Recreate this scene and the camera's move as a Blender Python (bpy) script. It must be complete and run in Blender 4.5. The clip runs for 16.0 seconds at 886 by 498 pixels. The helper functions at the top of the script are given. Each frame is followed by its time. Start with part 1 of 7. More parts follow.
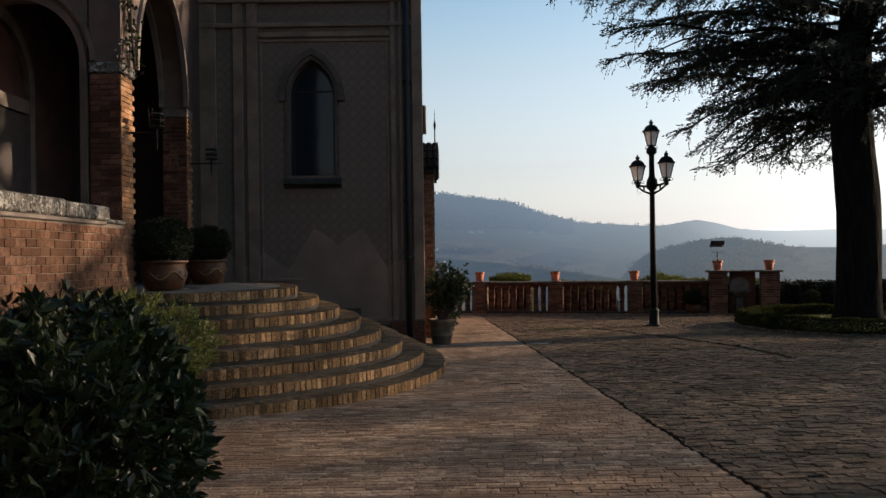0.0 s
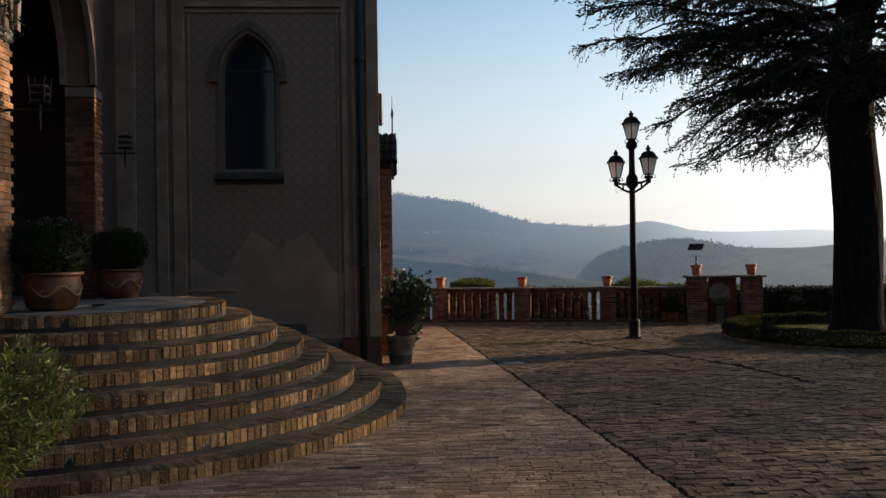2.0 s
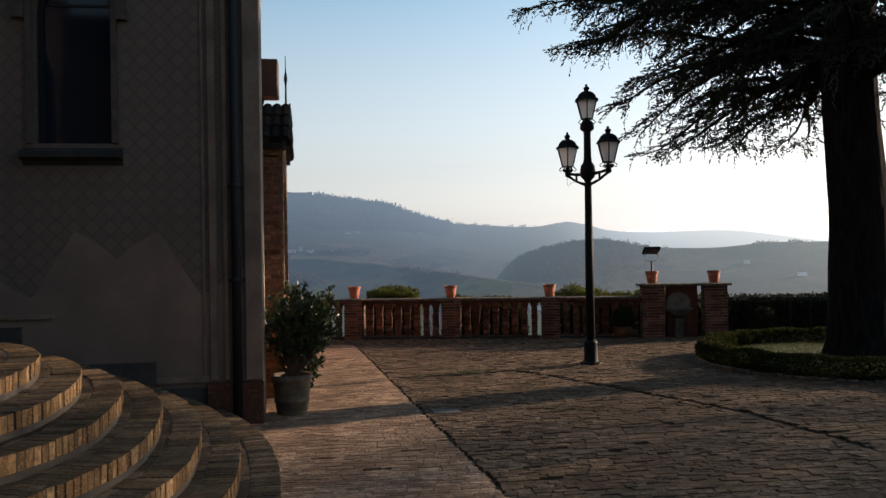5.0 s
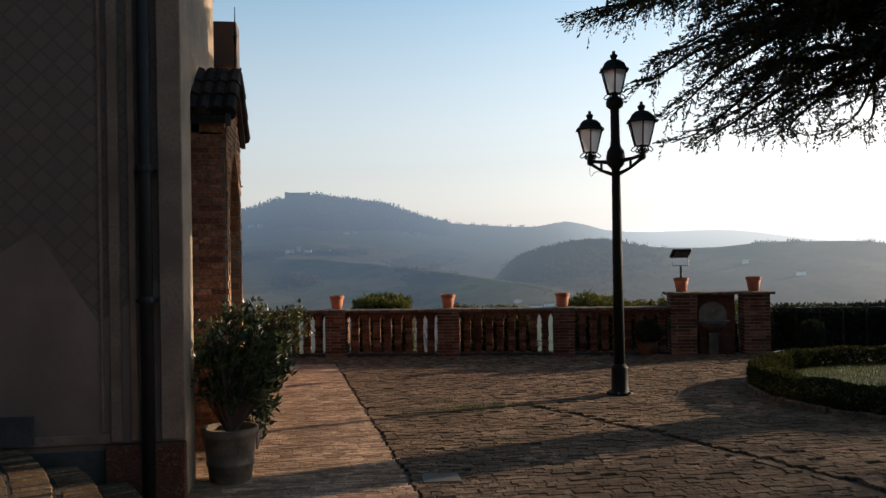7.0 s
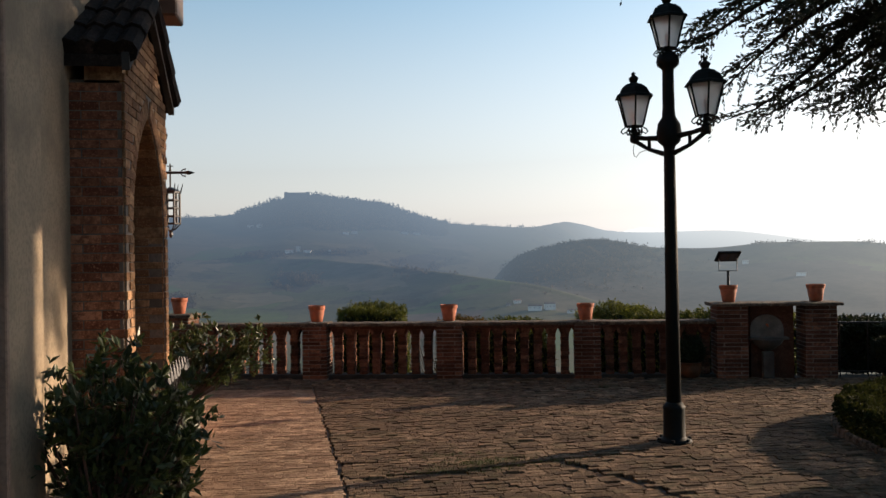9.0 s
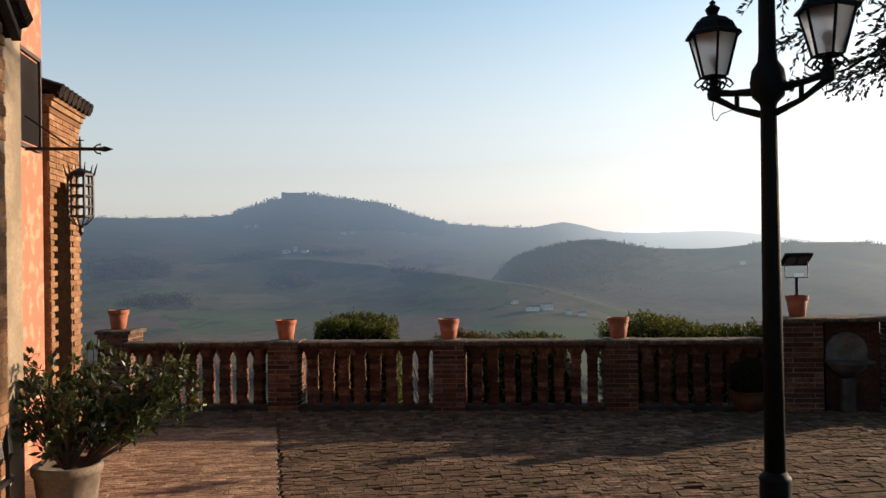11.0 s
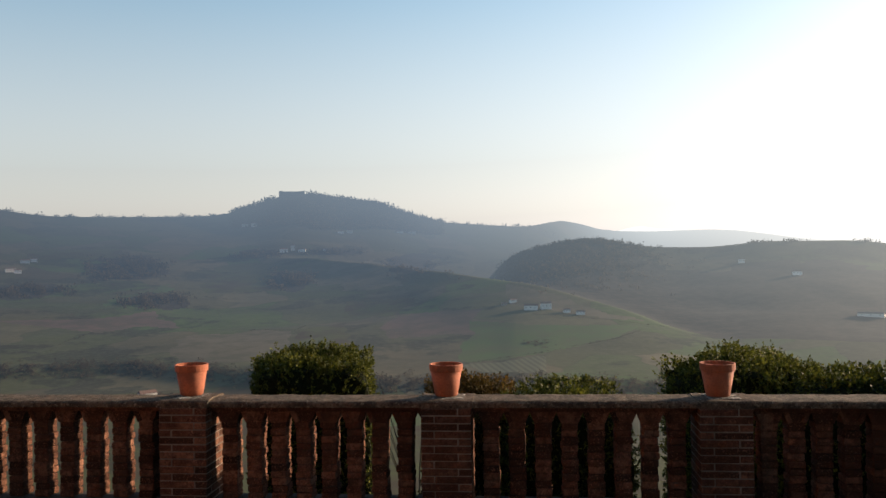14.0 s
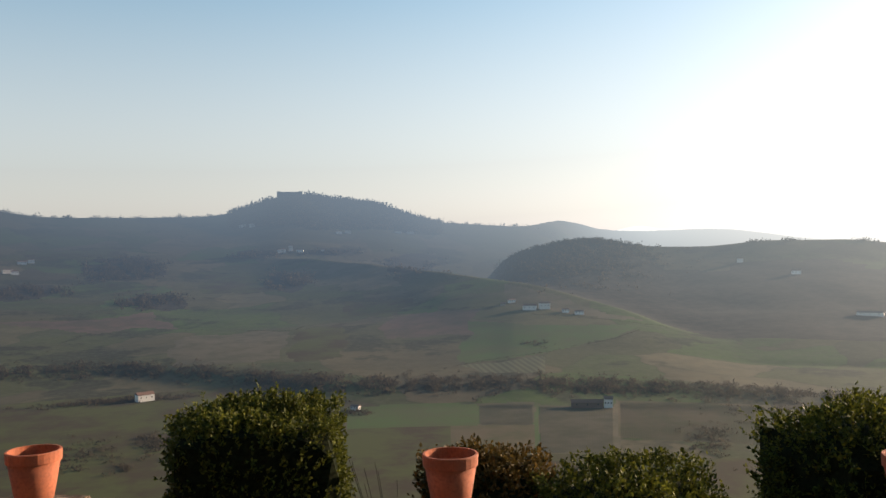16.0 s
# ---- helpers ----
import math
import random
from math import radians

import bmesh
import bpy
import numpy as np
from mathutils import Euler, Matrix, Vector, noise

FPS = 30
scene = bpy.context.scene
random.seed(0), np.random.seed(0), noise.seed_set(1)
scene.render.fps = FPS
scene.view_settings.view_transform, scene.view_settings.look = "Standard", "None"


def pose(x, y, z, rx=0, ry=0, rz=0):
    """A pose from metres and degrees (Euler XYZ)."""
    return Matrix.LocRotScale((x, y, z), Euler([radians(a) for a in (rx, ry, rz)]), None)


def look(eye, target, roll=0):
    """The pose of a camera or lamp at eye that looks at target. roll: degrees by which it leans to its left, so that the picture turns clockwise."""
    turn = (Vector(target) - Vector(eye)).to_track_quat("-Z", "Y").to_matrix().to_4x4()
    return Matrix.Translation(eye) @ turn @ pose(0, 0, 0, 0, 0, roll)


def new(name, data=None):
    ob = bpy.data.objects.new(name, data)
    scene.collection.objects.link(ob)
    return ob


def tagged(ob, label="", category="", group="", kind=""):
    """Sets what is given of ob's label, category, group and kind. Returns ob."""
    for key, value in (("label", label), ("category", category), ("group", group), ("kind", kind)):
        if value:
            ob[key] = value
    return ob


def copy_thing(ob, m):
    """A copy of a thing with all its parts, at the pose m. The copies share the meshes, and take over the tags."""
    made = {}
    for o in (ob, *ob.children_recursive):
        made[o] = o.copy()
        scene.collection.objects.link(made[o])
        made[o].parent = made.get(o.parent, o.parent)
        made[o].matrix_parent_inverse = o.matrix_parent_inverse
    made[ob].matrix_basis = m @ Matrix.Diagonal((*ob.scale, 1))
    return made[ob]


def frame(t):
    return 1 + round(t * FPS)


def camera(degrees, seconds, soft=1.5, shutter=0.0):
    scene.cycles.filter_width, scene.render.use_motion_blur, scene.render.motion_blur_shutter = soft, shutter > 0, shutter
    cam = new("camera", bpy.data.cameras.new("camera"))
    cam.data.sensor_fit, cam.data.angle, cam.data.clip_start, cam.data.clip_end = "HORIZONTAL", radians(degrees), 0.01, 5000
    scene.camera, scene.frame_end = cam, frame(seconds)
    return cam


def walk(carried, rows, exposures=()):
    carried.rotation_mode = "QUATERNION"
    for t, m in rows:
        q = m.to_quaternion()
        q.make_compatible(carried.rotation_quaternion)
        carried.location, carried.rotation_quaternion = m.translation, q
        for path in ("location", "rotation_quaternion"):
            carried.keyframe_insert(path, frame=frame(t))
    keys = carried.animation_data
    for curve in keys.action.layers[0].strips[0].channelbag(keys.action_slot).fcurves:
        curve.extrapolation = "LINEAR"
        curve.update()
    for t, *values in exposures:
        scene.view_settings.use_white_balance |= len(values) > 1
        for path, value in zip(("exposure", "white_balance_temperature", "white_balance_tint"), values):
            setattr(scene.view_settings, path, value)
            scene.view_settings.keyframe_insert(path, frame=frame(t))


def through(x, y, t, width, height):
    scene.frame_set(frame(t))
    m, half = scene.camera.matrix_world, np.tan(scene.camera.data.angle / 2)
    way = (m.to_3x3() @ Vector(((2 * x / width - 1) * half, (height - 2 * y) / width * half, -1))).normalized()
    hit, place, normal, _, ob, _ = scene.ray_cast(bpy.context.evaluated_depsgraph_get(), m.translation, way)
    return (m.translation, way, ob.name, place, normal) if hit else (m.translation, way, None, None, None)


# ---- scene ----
CLIP = 16.0
cam = camera(55.4, CLIP)
PATH = [
    (0, (-0.128, -5.913, 1.817), (-0.121, -3.913, 1.833), -0.8),
    (0.5, (-0.155, -5.413, 1.838), (-0.128, -3.413, 1.855), -0.8),
    (1, (-0.175, -4.880, 1.868), (-0.141, -2.880, 1.885), -0.8),
    (1.5, (-0.195, -4.344, 1.895), (-0.144, -2.345, 1.911), -0.8),
    (2, (-0.185, -3.776, 1.918), (-0.072, -1.779, 1.934), -0.85),
    (2.5, (-0.150, -3.175, 1.938), (0.058, -1.186, 1.952), -0.85),
    (3, (-0.095, -2.580, 1.957), (0.177, -0.598, 1.971), -0.9),
    (3.5, (-0.050, -1.966, 1.972), (0.246, 0.012, 1.987), -0.9),
    (4, (0.013, -1.360, 1.989), (0.309, 0.618, 2.003), -0.9),
    (6.5, (0.553, 1.945, 2.095), (0.853, 3.923, 2.109), -1.0),
    (7, (0.661, 2.639, 2.112), (0.962, 4.616, 2.126), -1.0),
    (8.1, (0.895, 4.190, 2.144), (1.197, 6.167, 2.158), -0.95),
    (10.3, (1.355, 7.300, 2.172), (1.658, 9.277, 2.187), -0.9),
    (11, (1.500, 8.285, 2.188), (1.808, 10.261, 2.203), -0.9),
    (12, (1.723, 9.750, 2.207), (2.031, 11.726, 2.220), -0.9),
    (13, (1.957, 11.208, 2.231), (2.268, 13.184, 2.243), -0.9),
    (14, (2.221, 12.672, 2.270), (2.534, 14.648, 2.282), -0.95),
    (15, (2.465, 14.150, 2.330), (2.780, 16.125, 2.341), -1.05),
    (16, (2.683, 15.702, 2.355), (3.000, 17.677, 2.367), -1.1),
]
walk(cam, [(t, look(eye, target, roll)) for t, eye, target, roll in PATH], [(0.0, 1.0, 7000.0, 15.0), (8.0, 1.0, 7050.0, 15.0), (11.0, 1.0, 7150.0, 15.0), (16.0, 1.0, 7350.0, 15.0)])

# ---------------------------------------------------------------- light
SUN_EL, SUN_AZ = radians(14.0), radians(17.7)      # azimuth from +x towards +y
SUN = Vector((math.cos(SUN_EL) * math.cos(SUN_AZ), math.cos(SUN_EL) * math.sin(SUN_AZ), math.sin(SUN_EL)))
world = bpy.data.worlds.new("sky")
scene.world = world
world.use_nodes = True
wn = world.node_tree
wn.nodes.clear()
sky = wn.nodes.new("ShaderNodeTexSky")
sky.sky_type, sky.sun_disc = "NISHITA", False
sky.sun_elevation, sky.sun_rotation = SUN_EL, math.pi / 2 - SUN_AZ
sky.air_density, sky.dust_density, sky.ozone_density, sky.altitude = 1.0, 1.4, 1.6, 300
bg = wn.nodes.new("ShaderNodeBackground")
bg.inputs[1].default_value = 0.115
wo = wn.nodes.new("ShaderNodeOutputWorld")
pale = wn.nodes.new("ShaderNodeHueSaturation")        # thin haze takes colour out of the sky
aim = wn.nodes.new("ShaderNodeTexCoord")
rise = wn.nodes.new("ShaderNodeSeparateXYZ")
wn.links.new(aim.outputs["Generated"], rise.inputs[0])
clear = wn.nodes.new("ShaderNodeMapRange")            # milky near the horizon, clearer above
clear.inputs[1].default_value, clear.inputs[2].default_value = 0.0, 0.35
clear.inputs[3].default_value, clear.inputs[4].default_value = 0.14, 1.22
wn.links.new(rise.outputs[2], clear.inputs[0])
pale.inputs["Hue"].default_value = 0.488
wn.links.new(clear.outputs[0], pale.inputs["Saturation"])
wn.links.new(sky.outputs[0], pale.inputs["Color"])
murk = wn.nodes.new("ShaderNodeValToRGB")             # the haze near the ground is duller and bluer than the clear sky
murk.color_ramp.interpolation = "EASE"
murk.color_ramp.elements[0].position, murk.color_ramp.elements[0].color = 0.0, (0.735, 0.775, 0.84, 1)
murk.color_ramp.elements[1].position, murk.color_ramp.elements[1].color = 0.34, (1.0, 1.0, 1.0, 1)
wn.links.new(rise.outputs[2], murk.inputs[0])
dull = wn.nodes.new("ShaderNodeVectorMath")
dull.operation = "MULTIPLY"
wn.links.new(pale.outputs[0], dull.inputs[0])
wn.links.new(murk.outputs[0], dull.inputs[1])
wn.links.new(dull.outputs[0], bg.inputs[0])
wn.links.new(bg.outputs[0], wo.inputs[0])
sun_data = bpy.data.lights.new("sun", "SUN")
sun_data.energy, sun_data.angle, sun_data.color = 5.0, radians(0.6), (1.0, 0.82, 0.63)
sun = new("sun", sun_data)
sun.matrix_world = look(SUN * 60, (0, 0, 0))


# ---------------------------------------------------------------- materials
class Mat:
    """Small builder for node materials."""

    def __init__(self, name):
        self.m = bpy.data.materials.new(name)
        self.m.use_nodes = True
        self.t = self.m.node_tree
        self.n, self.l = self.t.nodes, self.t.links
        self.bsdf = self.n["Principled BSDF"]
        self.coord = self.n.new("ShaderNodeTexCoord").outputs["Object"]

    def node(self, kind, **kw):
        n = self.n.new(kind)
        for k, v in kw.items():
            n.inputs[k].default_value = v
        return n

    def noise(self, scale, detail=4, vec=None, rough=0.55):
        n = self.node("ShaderNodeTexNoise", Scale=scale, Detail=detail, Roughness=rough)
        self.l.new(vec or self.coord, n.inputs["Vector"])
        return n.outputs["Fac"]

    def ramp(self, fac, *stops):
        r = self.n.new("ShaderNodeValToRGB")
        el = r.color_ramp.elements
        while len(el) < len(stops):
            el.new(0.5)
        for e, (p, c) in zip(el, stops):
            e.position = p
            e.color = (c, c, c, 1) if isinstance(c, (int, float)) else (*c, 1)
        self.l.new(fac, r.inputs[0])
        return r.outputs[0]

    def mix(self, fac, a, b, mode="MIX"):
        m = self.n.new("ShaderNodeMix")
        m.data_type, m.blend_type = "RGBA", mode
        for sock, v in ((m.inputs[0], fac), (m.inputs[6], a), (m.inputs[7], b)):
            if isinstance(v, (int, float)):
                sock.default_value = v
            elif isinstance(v, tuple):
                sock.default_value = (*v, 1)
            else:
                self.l.new(v, sock)
        return m.outputs[2]

    def math(self, op, a, b=0.0):
        m = self.n.new("ShaderNodeMath")
        m.operation = op
        for sock, v in zip(m.inputs, (a, b)):
            if isinstance(v, (int, float)):
                sock.default_value = v
            else:
                self.l.new(v, sock)
        return m.outputs[0]

    def random(self, island=False):
        if island:
            return self.n.new("ShaderNodeNewGeometry").outputs["Random Per Island"]
        return self.n.new("ShaderNodeObjectInfo").outputs["Random"]

    def position(self):
        return self.n.new("ShaderNodeNewGeometry").outputs["Position"]

    def xyz(self, vec):
        s = self.n.new("ShaderNodeSeparateXYZ")
        self.l.new(vec, s.inputs[0])
        return s.outputs

    def done(self, color, rough=0.8, bump=None, strength=0.3, dist=0.01, metal=0.0, spec=None):
        b = self.bsdf.inputs
        if isinstance(color, tuple):
            b["Base Color"].default_value = (*color, 1)
        else:
            self.l.new(color, b["Base Color"])
        if isinstance(rough, (int, float)):
            b["Roughness"].default_value = rough
        else:
            self.l.new(rough, b["Roughness"])
        b["Metallic"].default_value = metal
        if spec is not None:
            b["Specular IOR Level"].default_value = spec
        if bump is not None:
            n = self.node("ShaderNodeBump", Strength=strength, Distance=dist)
            self.l.new(bump, n.inputs["Height"])
            self.l.new(n.outputs[0], b["Normal"])
        return self.m


def brick_mat(name, dark, mid, light, island=False, stain=0.5, moss=0.0, relief=0.85, broad=0.45):
    m = Mat(name)
    pos = m.position()
    deep = tuple(v * 0.55 for v in dark)
    pale = tuple(v * 1.3 for v in light)
    c = m.ramp(m.random(island), (0.0, deep), (0.14, dark), (0.45, mid), (0.8, light), (1.0, pale))
    c = m.mix(m.ramp(m.noise(24, 6, pos, 0.7), (0.44, 0.0), (0.62, 0.75)), c, tuple(v * 0.42 for v in mid))
    c = m.mix(m.ramp(m.noise(75, 3, pos), (0.56, 0.0), (0.66, 0.7)), c, tuple(v * 1.5 for v in light))
    c = m.mix(m.ramp(m.noise(5.5, 6, pos, 0.72), (0.47, 0.0), (0.60, 0.6)), c, tuple(v * 0.4 for v in mid))
    big = m.noise(1.1, 6, pos, 0.68)
    c = m.mix(m.ramp(big, (0.44, 0.0), (0.60, stain)), c, tuple(v * 0.35 for v in mid))
    c = m.mix(m.ramp(m.noise(0.35, 4, pos), (0.5, 0.0), (0.62, broad)), c, tuple(v * 0.55 for v in mid))
    if moss:
        c = m.mix(m.ramp(m.noise(2.7, 4, pos, 0.65), (0.52, 0.0), (0.64, moss)), c, (0.04, 0.045, 0.02))
    return m.done(c, 0.9, m.noise(30, 7, pos, 0.72), relief, 0.018, spec=0.06)


M_BRICK = brick_mat("weathered_red_brick", (0.044, 0.023, 0.016), (0.110, 0.049, 0.032), (0.185, 0.088, 0.056))
M_BRICK_WARM = brick_mat("ochre_orange_brick", (0.190, 0.091, 0.048), (0.255, 0.134, 0.070), (0.320, 0.187, 0.104), stain=0.25, relief=0.55)
M_PORCH = brick_mat("orange_red_brick", (0.155, 0.057, 0.034), (0.225, 0.085, 0.049), (0.295, 0.130, 0.074), stain=0.3)
M_BLOCK = brick_mat("faded_block_brick", (0.082, 0.040, 0.024), (0.124, 0.063, 0.039), (0.170, 0.094, 0.060), stain=0.6)
M_STEP = brick_mat("worn_step_brick", (0.072, 0.041, 0.021), (0.175, 0.105, 0.052), (0.305, 0.191, 0.098), stain=0.45, broad=0.1)
M_STEP_FLAT = brick_mat("worn_tread_brick", (0.060, 0.043, 0.030), (0.105, 0.076, 0.051), (0.165, 0.118, 0.078), stain=0.7, moss=0.4)
PAVE = (0.200, 0.122, 0.078), (0.295, 0.187, 0.121), (0.392, 0.268, 0.178)
M_PAVE = brick_mat("worn_paving_brick", *PAVE, stain=0.6, relief=0.8)
M_PAVE_J = brick_mat("worn_paving_brick_joined", *PAVE, island=True, stain=0.6, relief=0.8)
SETT = (0.080, 0.052, 0.034), (0.142, 0.094, 0.060), (0.218, 0.148, 0.096)
M_SETT = brick_mat("dark_brick_setts", *SETT, island=True, stain=0.6, moss=0.3, relief=1.0)
M_SETT_P = brick_mat("dark_brick_sett", *SETT, stain=0.6, moss=0.3, relief=1.0)


def plain(name, base, rough=0.85, var=0.35, scale=3.0, bump=0.3, metal=0.0, spec=None, fine=40):
    m = Mat(name)
    pos = m.position()
    c = m.mix(m.ramp(m.noise(scale, 5, pos), (0.40, 0.0), (0.62, 1.0)), base, tuple(v * (1 - var) for v in base))
    c = m.mix(m.ramp(m.noise(fine, 3, pos), (0.46, 0.0), (0.64, 0.55)), c, tuple(v * 0.55 for v in base))
    return m.done(c, rough, m.noise(fine * 1.5, 4, pos), bump, 0.004, metal, spec)


M_MORTAR = plain("grey_lime_mortar", (0.16, 0.125, 0.098), 0.95, 0.5)
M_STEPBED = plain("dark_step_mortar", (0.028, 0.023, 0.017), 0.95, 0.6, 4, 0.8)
M_FOUNT = plain("dark_mossy_stone", (0.075, 0.068, 0.058), 0.92, 0.6)
M_PLATE = plain("pale_worn_stone", (0.125, 0.112, 0.095), 0.92, 0.4, 6, 0.4)
M_JOINT = plain("pale_lime_joint", (0.17, 0.135, 0.11), 0.95, 0.5)
M_GROUND = plain("packed_earth", (0.062, 0.049, 0.037), 0.95, 0.5)
g = Mat("lichen_grey_stone")
pos = g.position()
c = g.mix(g.ramp(g.noise(7, 6, pos, 0.7), (0.42, 0.0), (0.58, 1.0)), (0.125, 0.115, 0.10), (0.055, 0.050, 0.044))
c = g.mix(g.ramp(g.noise(16, 5, pos, 0.7), (0.52, 0.0), (0.57, 0.9)), c, (0.30, 0.29, 0.26))
c = g.mix(g.ramp(g.noise(28, 5, pos, 0.7), (0.54, 0.0), (0.60, 0.9)), c, (0.018, 0.017, 0.015))
M_STONE = g.done(c, 0.93, g.noise(22, 7, pos, 0.75), 1.0, 0.02, spec=0.1)
g = Mat("weathered_coping_stone")
pos = g.position()
c = g.mix(g.ramp(g.noise(8, 6, pos, 0.7), (0.42, 0.0), (0.58, 1.0)), (0.112, 0.081, 0.058), (0.050, 0.037, 0.027))
c = g.mix(g.ramp(g.noise(34, 4, pos, 0.65), (0.56, 0.0), (0.64, 0.8)), c, (0.175, 0.152, 0.115))
c = g.mix(g.ramp(g.noise(52, 4, pos, 0.65), (0.52, 0.0), (0.62, 0.75)), c, (0.022, 0.018, 0.014))
M_COPING = g.done(c, 0.95, g.noise(46, 5, pos), 0.9, 0.008, spec=0.12)
M_LANDING = plain("worn_landing_stone", (0.16, 0.148, 0.132), 0.95, 0.45, spec=0.05)
M_IRON = plain("black_wrought_iron", (0.012, 0.012, 0.013), 0.5, 0.4, 8, 0.2, 0.6)
M_POST = plain("dark_green_cast_iron", (0.005, 0.0075, 0.007), 0.65, 0.4, 6, 0.25, 0.0, 0.12)
M_PIPE = plain("dark_painted_pipe", (0.010, 0.011, 0.012), 0.55, 0.4, 6, 0.15, 0.0, 0.25)
M_TERRA = plain("terracotta", (0.34, 0.092, 0.038), 0.85, 0.28, 9, 0.3, fine=60)
M_TERRA_OLD = plain("weathered_terracotta", (0.15, 0.11, 0.078), 0.9, 0.5, 5, 0.4)
M_POT_DARK = plain("mossy_brown_terracotta", (0.120, 0.085, 0.052), 0.9, 0.6, 6, 0.5)
M_GLAZED = plain("brown_glazed_pot", (0.085, 0.034, 0.014), 0.45, 0.6, 5, 0.1, spec=0.3)
M_DRAGON = plain("ochre_relief_glaze", (0.15, 0.08, 0.025), 0.6, 0.3, 6, 0.1)
M_TRIM = plain("pale_plaster_trim", (0.135, 0.105, 0.088), 0.85, 0.35, 4, 0.3)
M_PILASTER = plain("grey_pink_plaster", (0.190, 0.125, 0.086), 0.9, 0.4, 2.0, 0.25)
M_CREAM = plain("cream_plaster", (0.23, 0.172, 0.11), 0.9, 0.35, 2.5, 0.3)
# dark colour that stands for the shade inside openings
M_SHADE = plain("painted_opening_shade", (0.05, 0.04, 0.035), 0.95, 0.4)
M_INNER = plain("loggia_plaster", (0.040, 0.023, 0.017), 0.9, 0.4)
M_ROOF = brick_mat("old_roof_tile", (0.02, 0.015, 0.013), (0.032, 0.023, 0.019), (0.05, 0.035, 0.028), stain=0.8)
M_WING = plain("dark_wing_plaster", (0.017, 0.015, 0.014), 0.95, 0.4, 1.5, spec=0.05)
M_WOOD = plain("red_brown_wood", (0.034, 0.017, 0.013), 0.75, 0.4)
g = Mat("cedar_bark")
bark_pos = g.n.new("ShaderNodeVectorMath")
bark_pos.operation = "MULTIPLY"
bark_pos.inputs[1].default_value = (1.0, 1.0, 0.16)
g.l.new(g.position(), bark_pos.inputs[0])
ridges = g.noise(16, 5, bark_pos.outputs[0], 0.6)
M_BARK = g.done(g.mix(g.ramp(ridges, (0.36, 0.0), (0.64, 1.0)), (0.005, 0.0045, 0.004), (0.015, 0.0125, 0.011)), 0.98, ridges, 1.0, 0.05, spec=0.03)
M_ARCH = plain("pinkish_arch_plaster", (0.105, 0.070, 0.052), 0.9, 0.45, 2.0, 0.3)
M_HOOD = plain("weathered_hood_stone", (0.085, 0.060, 0.047), 0.92, 0.4, 5, 0.4)
M_BACK = plain("red_brown_plaster", (0.085, 0.034, 0.024), 0.9, 0.5, 2.0, 0.3)
M_GREYWALL = plain("dark_grey_wall", (0.05, 0.042, 0.036), 0.95, 0.5)
M_METAL = plain("grey_metal", (0.18, 0.18, 0.19), 0.4, 0.2, 5, 0.1, 0.8)
M_WHITE = plain("white_wall", (0.62, 0.59, 0.54), 0.85, 0.15, 0.3, 0.1)


def leaf_mat(name, dark, light, gloss=0.45, through=0.35, spec=0.4):
    m = Mat(name)
    pos = m.position()
    c = m.ramp(m.random(True), (0.0, dark), (0.55, tuple((a + b) / 2 for a, b in zip(dark, light))), (1.0, light))
    c = m.mix(m.ramp(m.noise(2.2, 3, pos), (0.4, 0.0), (0.65, 0.45)), c, dark)
    mat = m.done(c, gloss, spec=spec)
    tr = m.n.new("ShaderNodeBsdfTranslucent")
    m.l.new(c, tr.inputs[0])
    mx = m.n.new("ShaderNodeMixShader")
    mx.inputs[0].default_value = through
    m.l.new(m.bsdf.outputs[0], mx.inputs[1])
    m.l.new(tr.outputs[0], mx.inputs[2])
    m.l.new(mx.outputs[0], m.n["Material Output"].inputs[0])
    return mat


M_LEAF = leaf_mat("glossy_shrub_leaf", (0.006, 0.011, 0.004), (0.024, 0.038, 0.012), 0.42, 0.25, 0.3)
M_LEAF_BRIGHT = leaf_mat("oleander_leaf", (0.030, 0.046, 0.010), (0.160, 0.170, 0.034), 0.5, 0.35, 0.3)
M_LEAF_OLEA = leaf_mat("glossy_potted_leaf", (0.014, 0.022, 0.007), (0.062, 0.078, 0.022), 0.42, 0.28, 0.3)
M_BOX = leaf_mat("box_hedge_leaf", (0.020, 0.028, 0.006), (0.145, 0.152, 0.022), 0.6, 0.28, 0.12)
# near-black: the shade inside the bushes put into a colour
M_BUSHSHADE = plain("bush_shade_core", (0.014, 0.018, 0.007), 0.95, 0.6, 30, 1.0, spec=0.05)
M_HEDGE = leaf_mat("low_hedge_leaf", (0.009, 0.012, 0.0035), (0.04, 0.043, 0.010), 0.85, 0.25, 0.1)
M_BOX_RUST = leaf_mat("rusty_box_leaf", (0.036, 0.030, 0.0096), (0.14, 0.082, 0.020), 0.6, 0.3, 0.12)
M_TOPIARY = leaf_mat("dark_topiary_leaf", (0.007, 0.010, 0.004), (0.020, 0.026, 0.009), 0.65, 0.2, 0.2)
M_NEEDLE = leaf_mat("cedar_needles", (0.007, 0.011, 0.006), (0.02, 0.027, 0.014), 0.85, 0.12)
M_GRASS = leaf_mat("short_grass", (0.03, 0.04, 0.012), (0.085, 0.095, 0.03), 0.6, 0.3)
M_STEM = plain("reddish_stem", (0.10, 0.05, 0.035), 0.85, 0.4)
M_TWIG = plain("brown_twig", (0.07, 0.05, 0.035), 0.9, 0.4)

